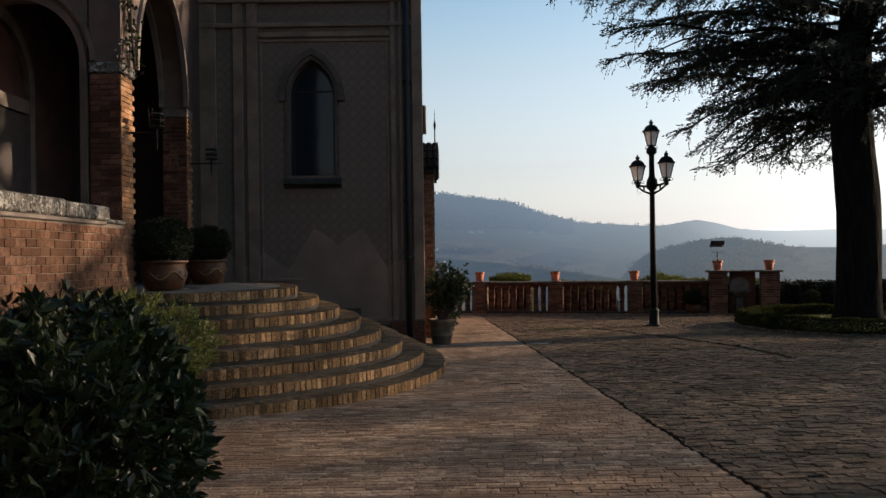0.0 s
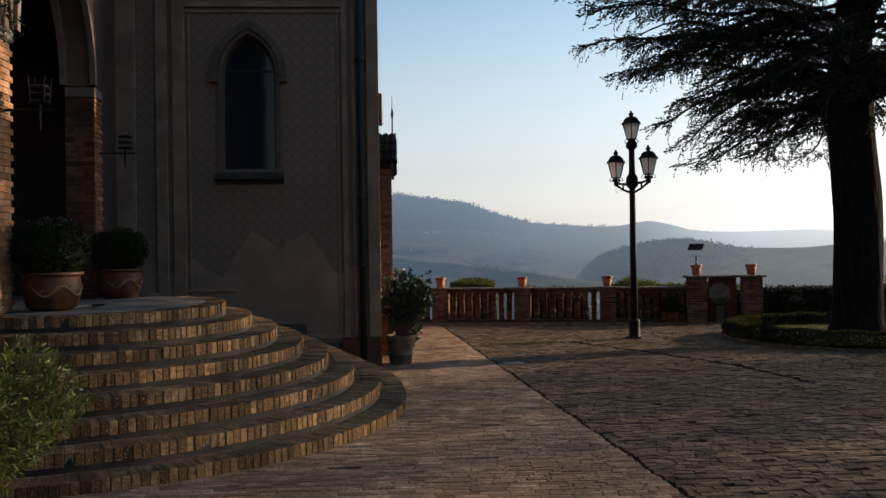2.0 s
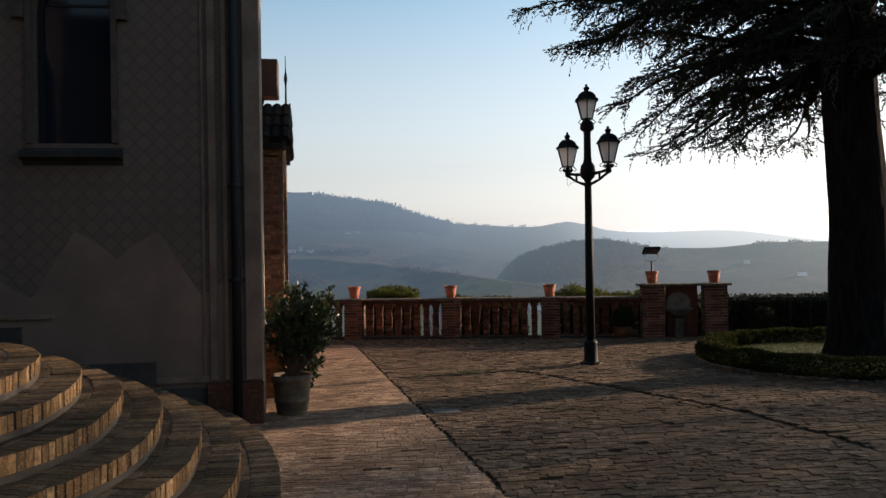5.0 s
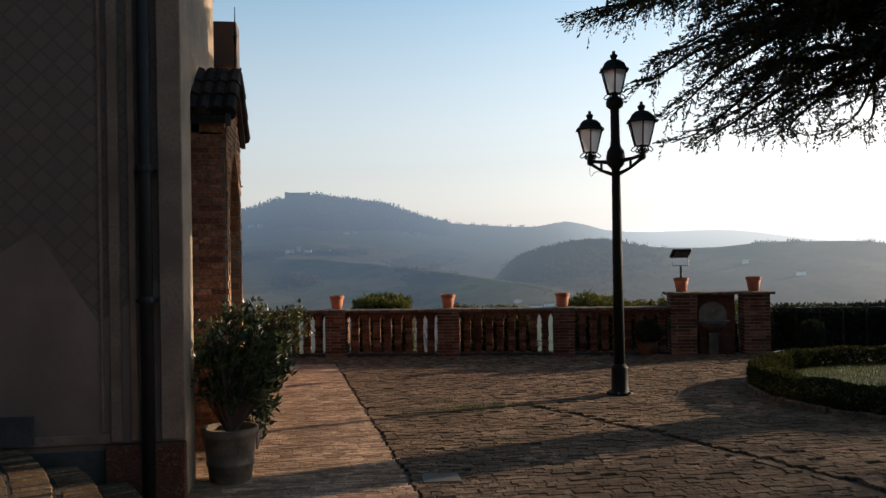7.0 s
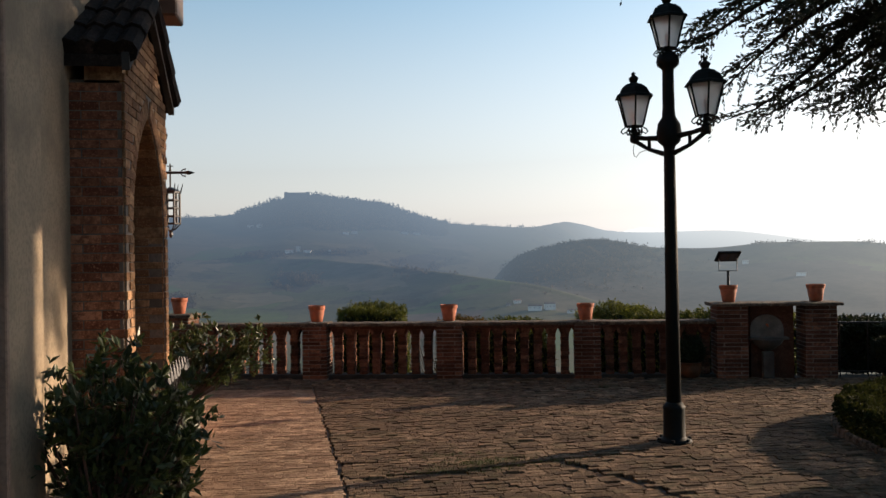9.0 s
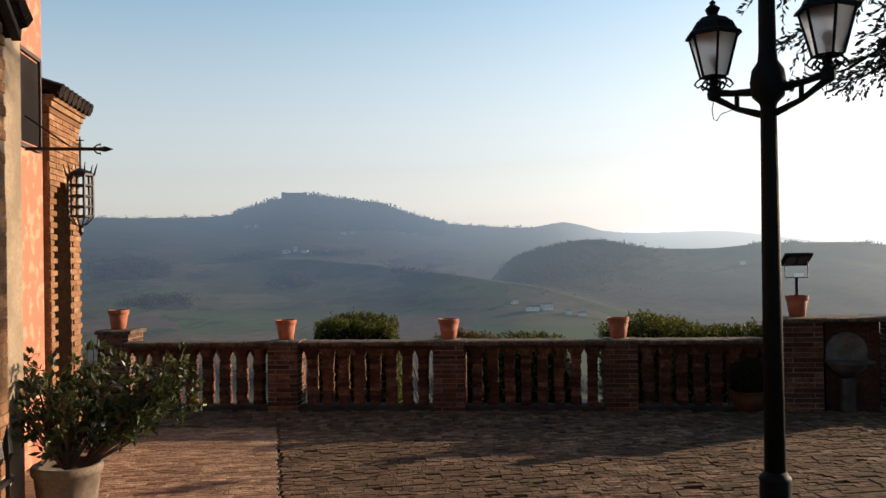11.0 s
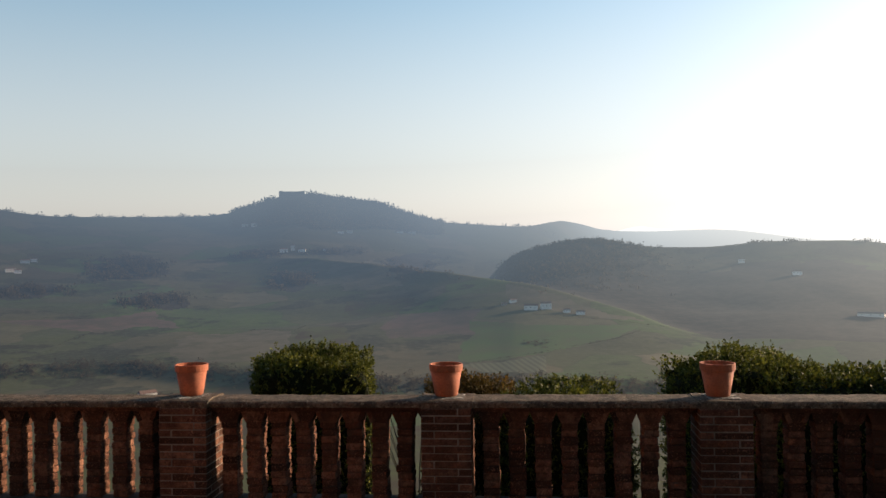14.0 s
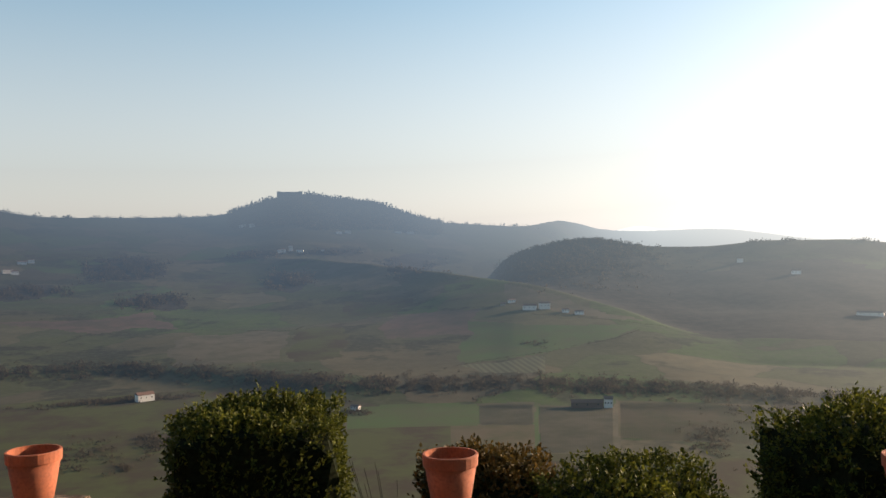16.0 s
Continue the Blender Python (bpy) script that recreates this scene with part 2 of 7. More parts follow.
# frosted lantern glass, window glass
g = Mat("frosted_lantern_glass")
g.bsdf.inputs["Transmission Weight"].default_value = 0.9
M_FROST = g.done(g.mix(g.noise(5, 3), (0.62, 0.62, 0.62), (0.42, 0.42, 0.43)), 0.45)
g = Mat("window_glass")
M_GLASS = g.done((0.008, 0.012, 0.018), 0.05, g.noise(1.6, 2), 0.05, 0.02, spec=0.22)
g = Mat("solar_lamp_glass")
M_PANEL = g.done(g.mix(g.noise(30, 2), (0.02, 0.025, 0.04), (0.05, 0.06, 0.08)), 0.15, spec=0.6)

# faded sgraffito plaster: diamonds above a worn zigzag edge, bare pink plaster below
g = Mat("sgraffito_plaster")
px, _, pz = g.xyz(g.position())
u = g.math("ADD", g.math("MULTIPLY", px, 5.2), g.math("MULTIPLY", pz, 5.2))
v = g.math("SUBTRACT", g.math("MULTIPLY", px, 5.2), g.math("MULTIPLY", pz, 5.2))
lines = g.math("MINIMUM", g.math("PINGPONG", u, 0.5), g.math("PINGPONG", v, 0.5))
cell = g.math("MODULO", g.math("ADD", g.math("FLOOR", u), g.math("FLOOR", g.math("ADD", v, 40.0))), 2.0)
cell = g.math("ABSOLUTE", cell)
deco = g.mix(g.math("MULTIPLY", cell, 0.7), (0.112, 0.078, 0.059), (0.135, 0.091, 0.066))
deco = g.mix(g.ramp(lines, (0.0, 0.7), (0.10, 0.0)), deco, (0.058, 0.044, 0.035))
bare = g.mix(g.ramp(g.noise(1.4, 5, g.position()), (0.35, 0.0), (0.7, 1.0)), (0.190, 0.122, 0.090), (0.145, 0.096, 0.073))
edge = g.math("ADD", g.math("MULTIPLY", g.math("PINGPONG", g.math("ADD", px, 0.2), 0.46), 1.0), 1.75)
edge = g.math("ADD", edge, g.math("MULTIPLY", g.math("SINE", g.math("MULTIPLY", px, 2.3)), 0.28))
above = g.ramp(g.math("SUBTRACT", pz, edge), (0.0, 0.0), (0.02, 1.0))
col = g.mix(above, bare, deco)
col = g.mix(g.ramp(g.noise(0.7, 5, g.position()), (0.4, 0.0), (0.75, 0.6)), col, (0.074, 0.053, 0.041))
M_SGRAF = g.done(col, 0.92, g.noise(30, 5, g.position()), 0.3, 0.006)

# red painted plaster, mottled with cream
g = Mat("mottled_red_plaster")
M_REDWALL = g.done(g.mix(g.ramp(g.noise(6, 4, g.position()), (0.52, 0.0), (0.60, 0.8)), (0.30, 0.105, 0.058), (0.38, 0.21, 0.13)), 0.9, g.noise(40, 4, g.position()), 0.3, 0.006)


# ---------------------------------------------------------------- mesh helpers
def gz(y):
    """Height of the gently falling courtyard."""
    return 0.012 * (20.0 - max(-40.0, min(26.0, y)))


def part(name, bm, material, parent, label="", smooth=False, m=None):
    me = bpy.data.meshes.new(name)
    bmesh.ops.recalc_face_normals(bm, faces=bm.faces)
    bm.to_mesh(me)
    bm.free()
    return link(name, me, material, parent, label, smooth, m)


def link(name, me, material, parent=None, label="", smooth=False, m=None):
    if material and not me.materials:
        me.materials.append(material)
    if smooth:
        me.polygons.foreach_set("use_smooth", [True] * len(me.polygons))
    ob = new(name, me)
    if m is not None:
        ob.matrix_basis = m
    if parent:
        ob.parent = parent
    if label:
        ob["label"] = label
    return ob


def thing(name, label, category, at=(0, 0, 0), turn=0.0, group="", kind=""):
    ob = new(name)
    ob.matrix_basis = pose(*at, 0, 0, turn)
    return tagged(ob, label, category, group, kind)


def box(bm, x0, x1, y0, y1, z0, z1, bevel=0.0):
    r = bmesh.ops.create_cube(bm, size=1.0)
    for v in r["verts"]:
        v.co = Vector(((x0 + x1) / 2 + v.co.x * (x1 - x0), (y0 + y1) / 2 + v.co.y * (y1 - y0), (z0 + z1) / 2 + v.co.z * (z1 - z0)))
    if bevel:
        edges = list({e for v in r["verts"] for e in v.link_edges})
        bmesh.ops.bevel(bm, geom=edges, offset=bevel, segments=1, affect="EDGES", profile=0.5)
    return bm


def cube(*a, bevel=0.0):
    return box(bmesh.new(), *a, bevel=bevel)


def lathe(bm, profile, segs=20, at=(0, 0, 0), cap=True, phase=0.0):
    """A turned form from (radius, height) pairs."""
    rings = []
    for r, z in profile:
        rings.append([bm.verts.new((at[0] + r * math.cos(phase + 2 * math.pi * i / segs), at[1] + r * math.sin(phase + 2 * math.pi * i / segs), at[2] + z)) for i in range(segs)])
    for a, b in zip(rings, rings[1:]):
        for i in range(segs):
            bm.faces.new((a[i], a[(i + 1) % segs], b[(i + 1) % segs], b[i]))
    if cap:
        bm.faces.new(rings[0][::-1])
        bm.faces.new(rings[-1])
    return bm


def tube(bm, pts, radius, segs=8):
    """A tube along points; radius is one number or one for each point."""
    pts = [Vector(p) for p in pts]
    rad = radius if isinstance(radius, (list, tuple)) else [radius] * len(pts)
    rings, side = [], None
    for i, p in enumerate(pts):
        d = (pts[min(i + 1, len(pts) - 1)] - pts[max(i - 1, 0)]).normalized()
        if side is None:
            side = d.orthogonal().normalized()
        side = (side - d * side.dot(d)).normalized()
        up = d.cross(side)
        rings.append([bm.verts.new(p + (side * math.cos(2 * math.pi * k / segs) + up * math.sin(2 * math.pi * k / segs)) * rad[i]) for k in range(segs)])
    for a, b in zip(rings, rings[1:]):
        for k in range(segs):
            bm.faces.new((a[k], a[(k + 1) % segs], b[(k + 1) % segs], b[k]))
    bm.faces.new(rings[0][::-1])
    bm.faces.new(rings[-1])
    return bm


def slab(bm, outline, a, b, axis="y"):
    """Extrudes a flat outline of (u, v) pairs between a and b along an axis: y gives (u, a, v), x gives (a, u, v), z gives (u, v, a)."""
    def at(u, v, w):
        return (u, w, v) if axis == "y" else (w, u, v) if axis == "x" else (u, v, w)
    lo = [bm.verts.new(at(u, v, a)) for u, v in outline]
    hi = [bm.verts.new(at(u, v, b)) for u, v in outline]
    n = len(lo)
    bm.faces.new(lo)
    bm.faces.new(hi[::-1])
    for i in range(n):
        bm.faces.new((lo[i], lo[(i + 1) % n], hi[(i + 1) % n], hi[i]))
    return bm


def arch_points(c, half, spring, rise, n=14):
    """A pointed arch from its left foot to its right foot, as (u, z)."""
    r = (half * half + rise * rise) / (2 * half)
    out = []
    for i in range(n + 1):
        z = rise * math.sin(math.pi / 2 * i / n)
        u = half - r + math.sqrt(max(r * r - z * z, 0))
        out.append((u, z))
    right = [(c + u, spring + z) for u, z in out]
    left = [(c - u, spring + z) for u, z in out]
    return left + right[::-1][1:]


def wall_with_arch(bm, u0, u1, z0, z1, c, half, foot, spring, rise, a, b, axis):
    """A wall with one arched opening through it, of three joined pieces."""
    slab(bm, [(u0, z0), (c - half, z0), (c - half, spring), (u0, spring)], a, b, axis)
    slab(bm, [(c + half, z0), (u1, z0), (u1, spring), (c + half, spring)], a, b, axis)
    pts = arch_points(c, half, spring, rise)
    mid = len(pts) // 2
    slab(bm, [(u0, spring)] + pts[:mid + 1] + [(c, z1), (u0, z1)], a, b, axis)
    slab(bm, pts[mid:] + [(u1, spring), (u1, z1), (c, z1)], a, b, axis)
    if foot > z0:
        slab(bm, [(c - half, z0), (c + half, z0), (c + half, foot), (c - half, foot)], a, b, axis)
    return bm


def arch_band(bm, c, half, spring, rise, foot, wide, a, b, axis, n=14):
    """A moulding that follows an arch and its jambs."""
    inner = [(c - half, foot)] + arch_points(c, half, spring, rise, n) + [(c + half, foot)]
    outer = [(c - half - wide, foot)] + arch_points(c, half + wide, spring, rise + wide * 1.25, n) + [(c + half + wide, foot)]
    for i in range(len(inner) - 1):
        slab(bm, [inner[i], outer[i], outer[i + 1], inner[i + 1]], a, b, axis)
    return bm


def mesh_of(name, verts, faces):
    me = bpy.data.meshes.new(name)
    me.from_pydata(verts, [], faces)
    me.update()
    return me


def leaves(rng, centres, normals, size, slim=0.45, spread=0.8):
    """Verts and faces of folded leaves, one at each centre, turned roughly along the given directions."""
    n = len(centres)
    d = normals + rng.normal(0, spread, (n, 3))
    d /= np.linalg.norm(d, axis=1)[:, None] + 1e-9
    s = np.cross(d, rng.normal(0, 1, (n, 3)))
    s /= np.linalg.norm(s, axis=1)[:, None] + 1e-9
    up = np.cross(s, d)
    ln = (size * rng.uniform(0.6, 1.25, n))[:, None]
    w = ln * slim * 0.5
    v = np.empty((n, 4, 3))
    v[:, 0] = centres
    v[:, 1] = centres + d * ln * 0.5 + s * w + up * w * 0.35
    v[:, 2] = centres + d * ln
    v[:, 3] = centres + d * ln * 0.5 - s * w + up * w * 0.35
    idx = np.arange(n) * 4
    f = np.concatenate([np.stack([idx, idx + 1, idx + 2], 1), np.stack([idx, idx + 2, idx + 3], 1)])
    return v.reshape(-1, 3), f


def leaf_mesh(name, rng, centres, normals, size, slim=0.45, spread=0.8):
    v, f = leaves(rng, np.asarray(centres), np.asarray(normals), size, slim, spread)
    return mesh_of(name, v.tolist(), f.tolist())


def blocks(name, items):
    """One mesh of many small worn blocks: each is (centre, half length, half width, height, turn, tilt x, tilt y)."""
    verts, faces = [], []
    for (cx, cy, cz), hl, hw, h, turn, tx, ty in items:
        c, s = math.cos(turn), math.sin(turn)
        k = len(verts)
        for z, inset in ((-h, 0.0), (-0.005, 0.0), (0.0, 0.004)):
            for sx, sy in ((-1, -1), (1, -1), (1, 1), (-1, 1)):
                u, w = sx * (hl - inset), sy * (hw - inset)
                verts.append((cx + u * c - w * s, cy + u * s + w * c, cz + z + u * tx + w * ty))
        for a in (0, 4):
            for i in range(4):
                j = (i + 1) % 4
                faces.append((k + a + i, k + a + j, k + a + 4 + j, k + a + 4 + i))
        faces.append((k + 8, k + 9, k + 10, k + 11))
    return mesh_of(name, verts, faces)


# ---------------------------------------------------------------- ground, valley and hills
def edge_x(y):
    """The joint between the brick path and the setts."""
    return 1.92 - 0.046 * y


def rim(x):
    """The far edge of the level terrace, just behind the balustrade."""
    return 20.62 - 0.2626 * (x - 3.43)


bm = bmesh.new()
xs, ts = (-40.0, -10.0, 2.0, 14.0, 45.0), (0.0, 0.3, 0.6, 0.8, 1.0)
grid = [[bm.verts.new((x, -45 + (rim(x) + 45) * t, gz(-45 + (rim(x) + 45) * t) - 0.034)) for t in ts] for x in xs]
for i in range(len(xs) - 1):
    for j in range(len(ts) - 1):
        bm.faces.new((grid[i][j], grid[i + 1][j], grid[i + 1][j + 1], grid[i][j + 1]))
    e, f = grid[i][-1].co, grid[i + 1][-1].co
    lip = [bm.verts.new((p.x, p.y + 0.5, -0.95)) for p in (f, e)]
    shelf = [bm.verts.new((p.x, p.y + 3.4, -1.35)) for p in (f, e)]
    drop = [bm.verts.new((p.x, p.y + 6.4, -5.5)) for p in (f, e)]
    bm.faces.new((grid[i][-1], grid[i + 1][-1], *lip))
    bm.faces.new((lip[1], lip[0], *shelf))
    bm.faces.new((shelf[1], shelf[0], *drop))
tagged(part("ground", bm, M_GROUND, None), "packed earth under the brick courtyard and at the terrace edge", "ground", kind="structure")


def bump01(x, a, b):
    t = np.clip((x - a) / (b - a), 0, 1)
    return t * t * (3 - 2 * t)


BUMPS = ((-0.7, 3.3, 0.026), (4.4, 2.5, 0.0155), (17.2, 1.8, 0.009), (27.5, 4.0, 0.008), (-19.5, 2.2, 0.008), (-30.0, 5.0, 0.010))


def skyline(az):
    """The slope at which the far ridge is seen from the terrace, by bearing."""
    e = 0.0485 - 0.00128 * np.maximum(az - 1.5, 0)
    return np.maximum(e, 0.004)


def hilltops(az):
    """What the single hilltops add to the skyline."""
    return sum(h * np.exp(-((az - mid) / w) ** 2) for mid, w, h in BUMPS)


def ridge(r, foot, crest, e_foot, e_crest, back, power=1.0):
    """Height of a slope that rises from foot to crest and falls away behind it."""
    s = np.clip((r - foot) / (crest - foot), 0, 1) ** power
    up = np.minimum(r, crest) * (e_foot + (e_crest - e_foot) * s)
    return np.where(r < foot, foot * e_foot - 0.035 * (foot - r), up) - back * np.maximum(r - crest, 0)


def foothill(az):
    """Distance at which the far slope leaves the valley floor."""
    return 775 + 225 * bump01(4.5 - az, 0, 20)


def smooth_max(a, b, k=9.0):
    m = np.maximum(a, b)
    return m + k * np.log(np.exp((a - m) / k) + np.exp((b - m) / k))


def gentle(az, at, values):
    """Values along the bearing, with the corners rounded."""
    return sum(np.interp(az + k, at, values) for k in (-3.6, -2.7, -1.8, -0.9, 0, 0.9, 1.8, 2.7, 3.6)) / 9


def land(x, y):
    dx, dy = x - 2.7, y - 15.7
    r = np.hypot(dx, dy)
    az = np.degrees(np.arctan2(dx, dy))
    right = bump01(az, 14, 24)
    crest = 2900 + 1350 * right
    foot = foothill(az)
    main = ridge(r, foot + 1300 * right, crest, -127.0 / (foot + 1300 * right), skyline(az), 0.12, 0.82 - 0.17 * bump01(17 - az, 0, 18))
    up = np.clip((r - foot - 1300 * right) / (crest - foot - 1300 * right), 0, 1)
    main = main + np.minimum(r, crest) * hilltops(az) * up ** 3.2
    # wooded hill on the right, with a saddle
    e2 = 0.0155 * np.exp(-((az - 18.6) / 4.2) ** 2) + 0.011 * np.exp(-((az - 32.0) / 7.5) ** 2) - 0.05 * bump01(15 - az, 0, 7) - 0.012 * bump01(az, 34, 44)
    wood = ridge(r, 1000, 1950, -0.128, e2 - 0.001, 0.25, 0.8) - 120 * bump01(14 - az, 0, 7)
    # the shoulder of the main hill that runs down to the right, past the farm
    e3 = gentle(az, (-30, -9, 0.6, 5.1, 12.4, 17.3, 23.9, 29.4, 34), (-0.06, -0.012, 0.0035, -0.0085, -0.030, -0.048, -0.0875, -0.140, -0.165))
    far = gentle(az, (-6, 12, 30), (2250, 1480, 1020))
    spur = ridge(r, foot, far, -127.0 / foot, e3, 0.13, 0.8)
    # the palest ridge, far behind
    e4 = 0.0295 - 0.00042 * (az - 14) + 0.0022 * np.sin(az * 0.9) + 0.0012 * np.sin(az * 2.3 + 1)
    last = np.where(az > 9, ridge(r, 4300, 4720, -0.02, e4, 0.1), -400.0)
    z = smooth_max(smooth_max(main, wood), spur)
    z = np.maximum(np.maximum(z, last), -127.0)
    near = -3.0 - 124.0 * (1 - np.exp(-np.maximum(r - 6, 0) / 95))
    w = bump01(r, foot - 75, foot + 15)
    z = near * (1 - w) + z * w
    away = bump01(np.abs(az - 8), 70, 110)
    return z * (1 - away) - 6.0 * away, r, az


def roll_weight(r):
    """The hills roll; the valley floor stays level."""
    return bump01(r, 780, 1300) * (1 - 0.8 * bump01(r, 2300, 2800))


def rolling(x, y):
    return noise.noise(Vector((x / 420, y / 420, 0.3))) * 10 + noise.noise(Vector((x / 130, y / 130, 7.3))) * 3.2 + noise.noise(Vector((x / 48, y / 48, 2.1))) * 0.7


def far_mesh():
    az = np.concatenate([np.linspace(-180, -62, 60, endpoint=False), np.linspace(-62, -24, 50, endpoint=False), np.linspace(-24, 42, 500, endpoint=False), np.linspace(42, 180, 80)])
    az = np.radians(az)
    rr = np.concatenate([8.0 * (380 / 8.0) ** np.linspace(0, 1, 50, endpoint=False), 380 * (4900 / 380.0) ** np.linspace(0, 1, 320)])
    A, R = np.meshgrid(az, rr)
    X, Y = 2.7 + R * np.sin(A), 15.7 + R * np.cos(A)
    Z, r, a = land(X, Y)
    und = np.array([rolling(x, y) for x, y in zip(X.ravel(), Y.ravel())]).reshape(Z.shape)
    Z = Z + und * roll_weight(R)
    nr, n = Z.shape
    verts = np.stack([X, Y, Z], -1).reshape(-1, 3)
    i, j = np.meshgrid(np.arange(nr - 1), np.arange(n - 1), indexing="ij")
    k = (i * n + j).ravel()
    f = np.stack([k, k + 1, k + n + 1, k + n], 1)
    me = mesh_of("backdrop", verts.tolist(), f.tolist())
    # the farmed plots: by bearing and distance on the valley floor, by bearing and slope on the hill
    wob = np.array([noise.noise(Vector((x / 60, y / 60, 3.0))) for x, y in zip(X.ravel(), Y.ravel())]).reshape(Z.shape)[:-1, :-1]
    az, r, e = np.degrees(A)[:-1, :-1] + 0.18 * wob, R[:-1, :-1], ((Z - 2.3) / R)[:-1, :-1]
    ragged = np.array([noise.noise(Vector((x / 140, y / 140, 9.0))) + 0.5 * noise.noise(Vector((x / 45, y / 45, 4.0))) for x, y in zip(X.ravel(), Y.ravel())]).reshape(Z.shape)[:-1, :-1]
    slot = np.zeros(r.shape, int)
    for a0, a1, r0, r1, m in VALLEY_FIELDS:
        slot[(az > a0) & (az < a1) & (r + 5 * wob > r0) & (r + 5 * wob < r1)] = m
    for (a, b, c, d, m) in HILL_FIELDS:
        u = np.clip((az - a[0]) / (b[0] - a[0]), 0, 1)
        top, low = a[1] + (b[1] - a[1]) * u, d[1] + (c[1] - d[1]) * u
        v = np.clip((top - e) / (top - low), 0, 1)
        left, right = a[0] + (d[0] - a[0]) * v, b[0] + (c[0] - b[0]) * v
        slot[(az + 1.1 * ragged > left) & (az + 1.1 * ragged < right) & (e < top + 0.005 * ragged) & (e > low + 0.005 * ragged) & (r > 790) & (r < 2500)] = m
    for mid, spread, e0, de, _ in SLOPE_WOODS:
        near = ((az - mid) / (1.5 * spread)) ** 2 + ((e - e0) / (1.3 * de)) ** 2
        slot[(near + 1.3 * wob < 0.9) & (r > 900) & (r < 2700)] = 6
    slot[(((az - 17.6) / 4.6) ** 2 + ((r - 1880) / 240) ** 2 + wob < 1.0)] = 6
    slot[(az > 12.5) & (r > 1130) & (r < 1940) & (e < -0.006 - 0.0009 * (az - 20) + 0.026 * ragged) & (r > np.interp(az, (6, 12, 30), (1780, 1500, 1040)))] = 6
    me.polygons.foreach_set("material_index", slot.ravel())
    return me


# bearing from and to, distance from and to, kind of plot: 1 green, 2 meadow, 3 ploughed, 4 tan stubble, 5 reddish, 6 woodland floor, 7 vine rows
VALLEY_FIELDS = (
    (-24, 2.2, 400, 862, 2), (2.4, 11.3, 634, 722, 1), (2.2, 9.3, 400, 633, 2), (9.32, 15.1, 500, 633, 3), (11.32, 15.1, 634, 722, 4),
    (15.2, 20.4, 545, 715, 4), (20.5, 30.0, 590, 735, 3), (30.2, 40, 420, 755, 2), (15.2, 30.0, 400, 544, 2), (20.4, 20.6, 545, 740, 4), (15.0, 15.3, 545, 722, 1),
)
# four corners of bearing and slope (upper left, upper right, lower right, lower left) and the kind
HILL_FIELDS = (
    ((10.8, -0.0825), (22.6, -0.0895), (20.2, -0.1022), (9.6, -0.1273), 1), ((5.4, -0.0723), (11.4, -0.0644), (10.6, -0.0943), (5.0, -0.0988), 5),
    ((12.9, -0.034), (22.6, -0.0845), (20.5, -0.0855), (13.6, -0.0615), 4), ((9.6, -0.1325), (15.2, -0.1205), (15.6, -0.142), (11.6, -0.143), 7),
    ((-13.2, -0.045), (-8.8, -0.030), (-8.4, -0.037), (-13.0, -0.053), 1), ((-6.5, -0.018), (-2.6, -0.016), (-2.4, -0.040), (-6.8, -0.041), 2),
    ((-18.6, -0.064), (-9.2, -0.062), (-8.6, -0.079), (-14.0, -0.081), 5), ((-8.4, -0.0865), (-1.2, -0.0875), (-2.0, -0.120), (-9.0, -0.122), 4),
    ((-0.8, -0.0875), (2.6, -0.078), (2.2, -0.118), (-1.4, -0.122), 2), ((2.4, -0.0555), (7.2, -0.0540), (5.2, -0.0705), (2.2, -0.0745), 2),
    ((1.6, -0.012), (4.6, -0.006), (6.8, -0.040), (2.2, -0.044), 4), ((-18.0, 0.012), (-11.0, 0.014), (-11.5, 0.003), (-18.0, 0.001), 2), ((-8.0, 0.010), (-3.5, 0.014), (-4.0, 0.002), (-8.0, -0.004), 1),
)
# woods in the folds of the slope: bearing and its spread, slope and its spread, number of trees
SLOPE_WOODS = ((-11.6, 1.5, -0.011, 0.011, 760), (-1.4, 0.95, -0.028, 0.009, 420), (-9.8, 1.2, -0.048, 0.008, 420), (7.0, 1.3, -0.012, 0.009, 480), (-17.5, 1.6, -0.033, 0.006, 300), (-3.4, 0.9, 0.003, 0.004, 180), (1.6, 1.2, 0.004, 0.003, 160))


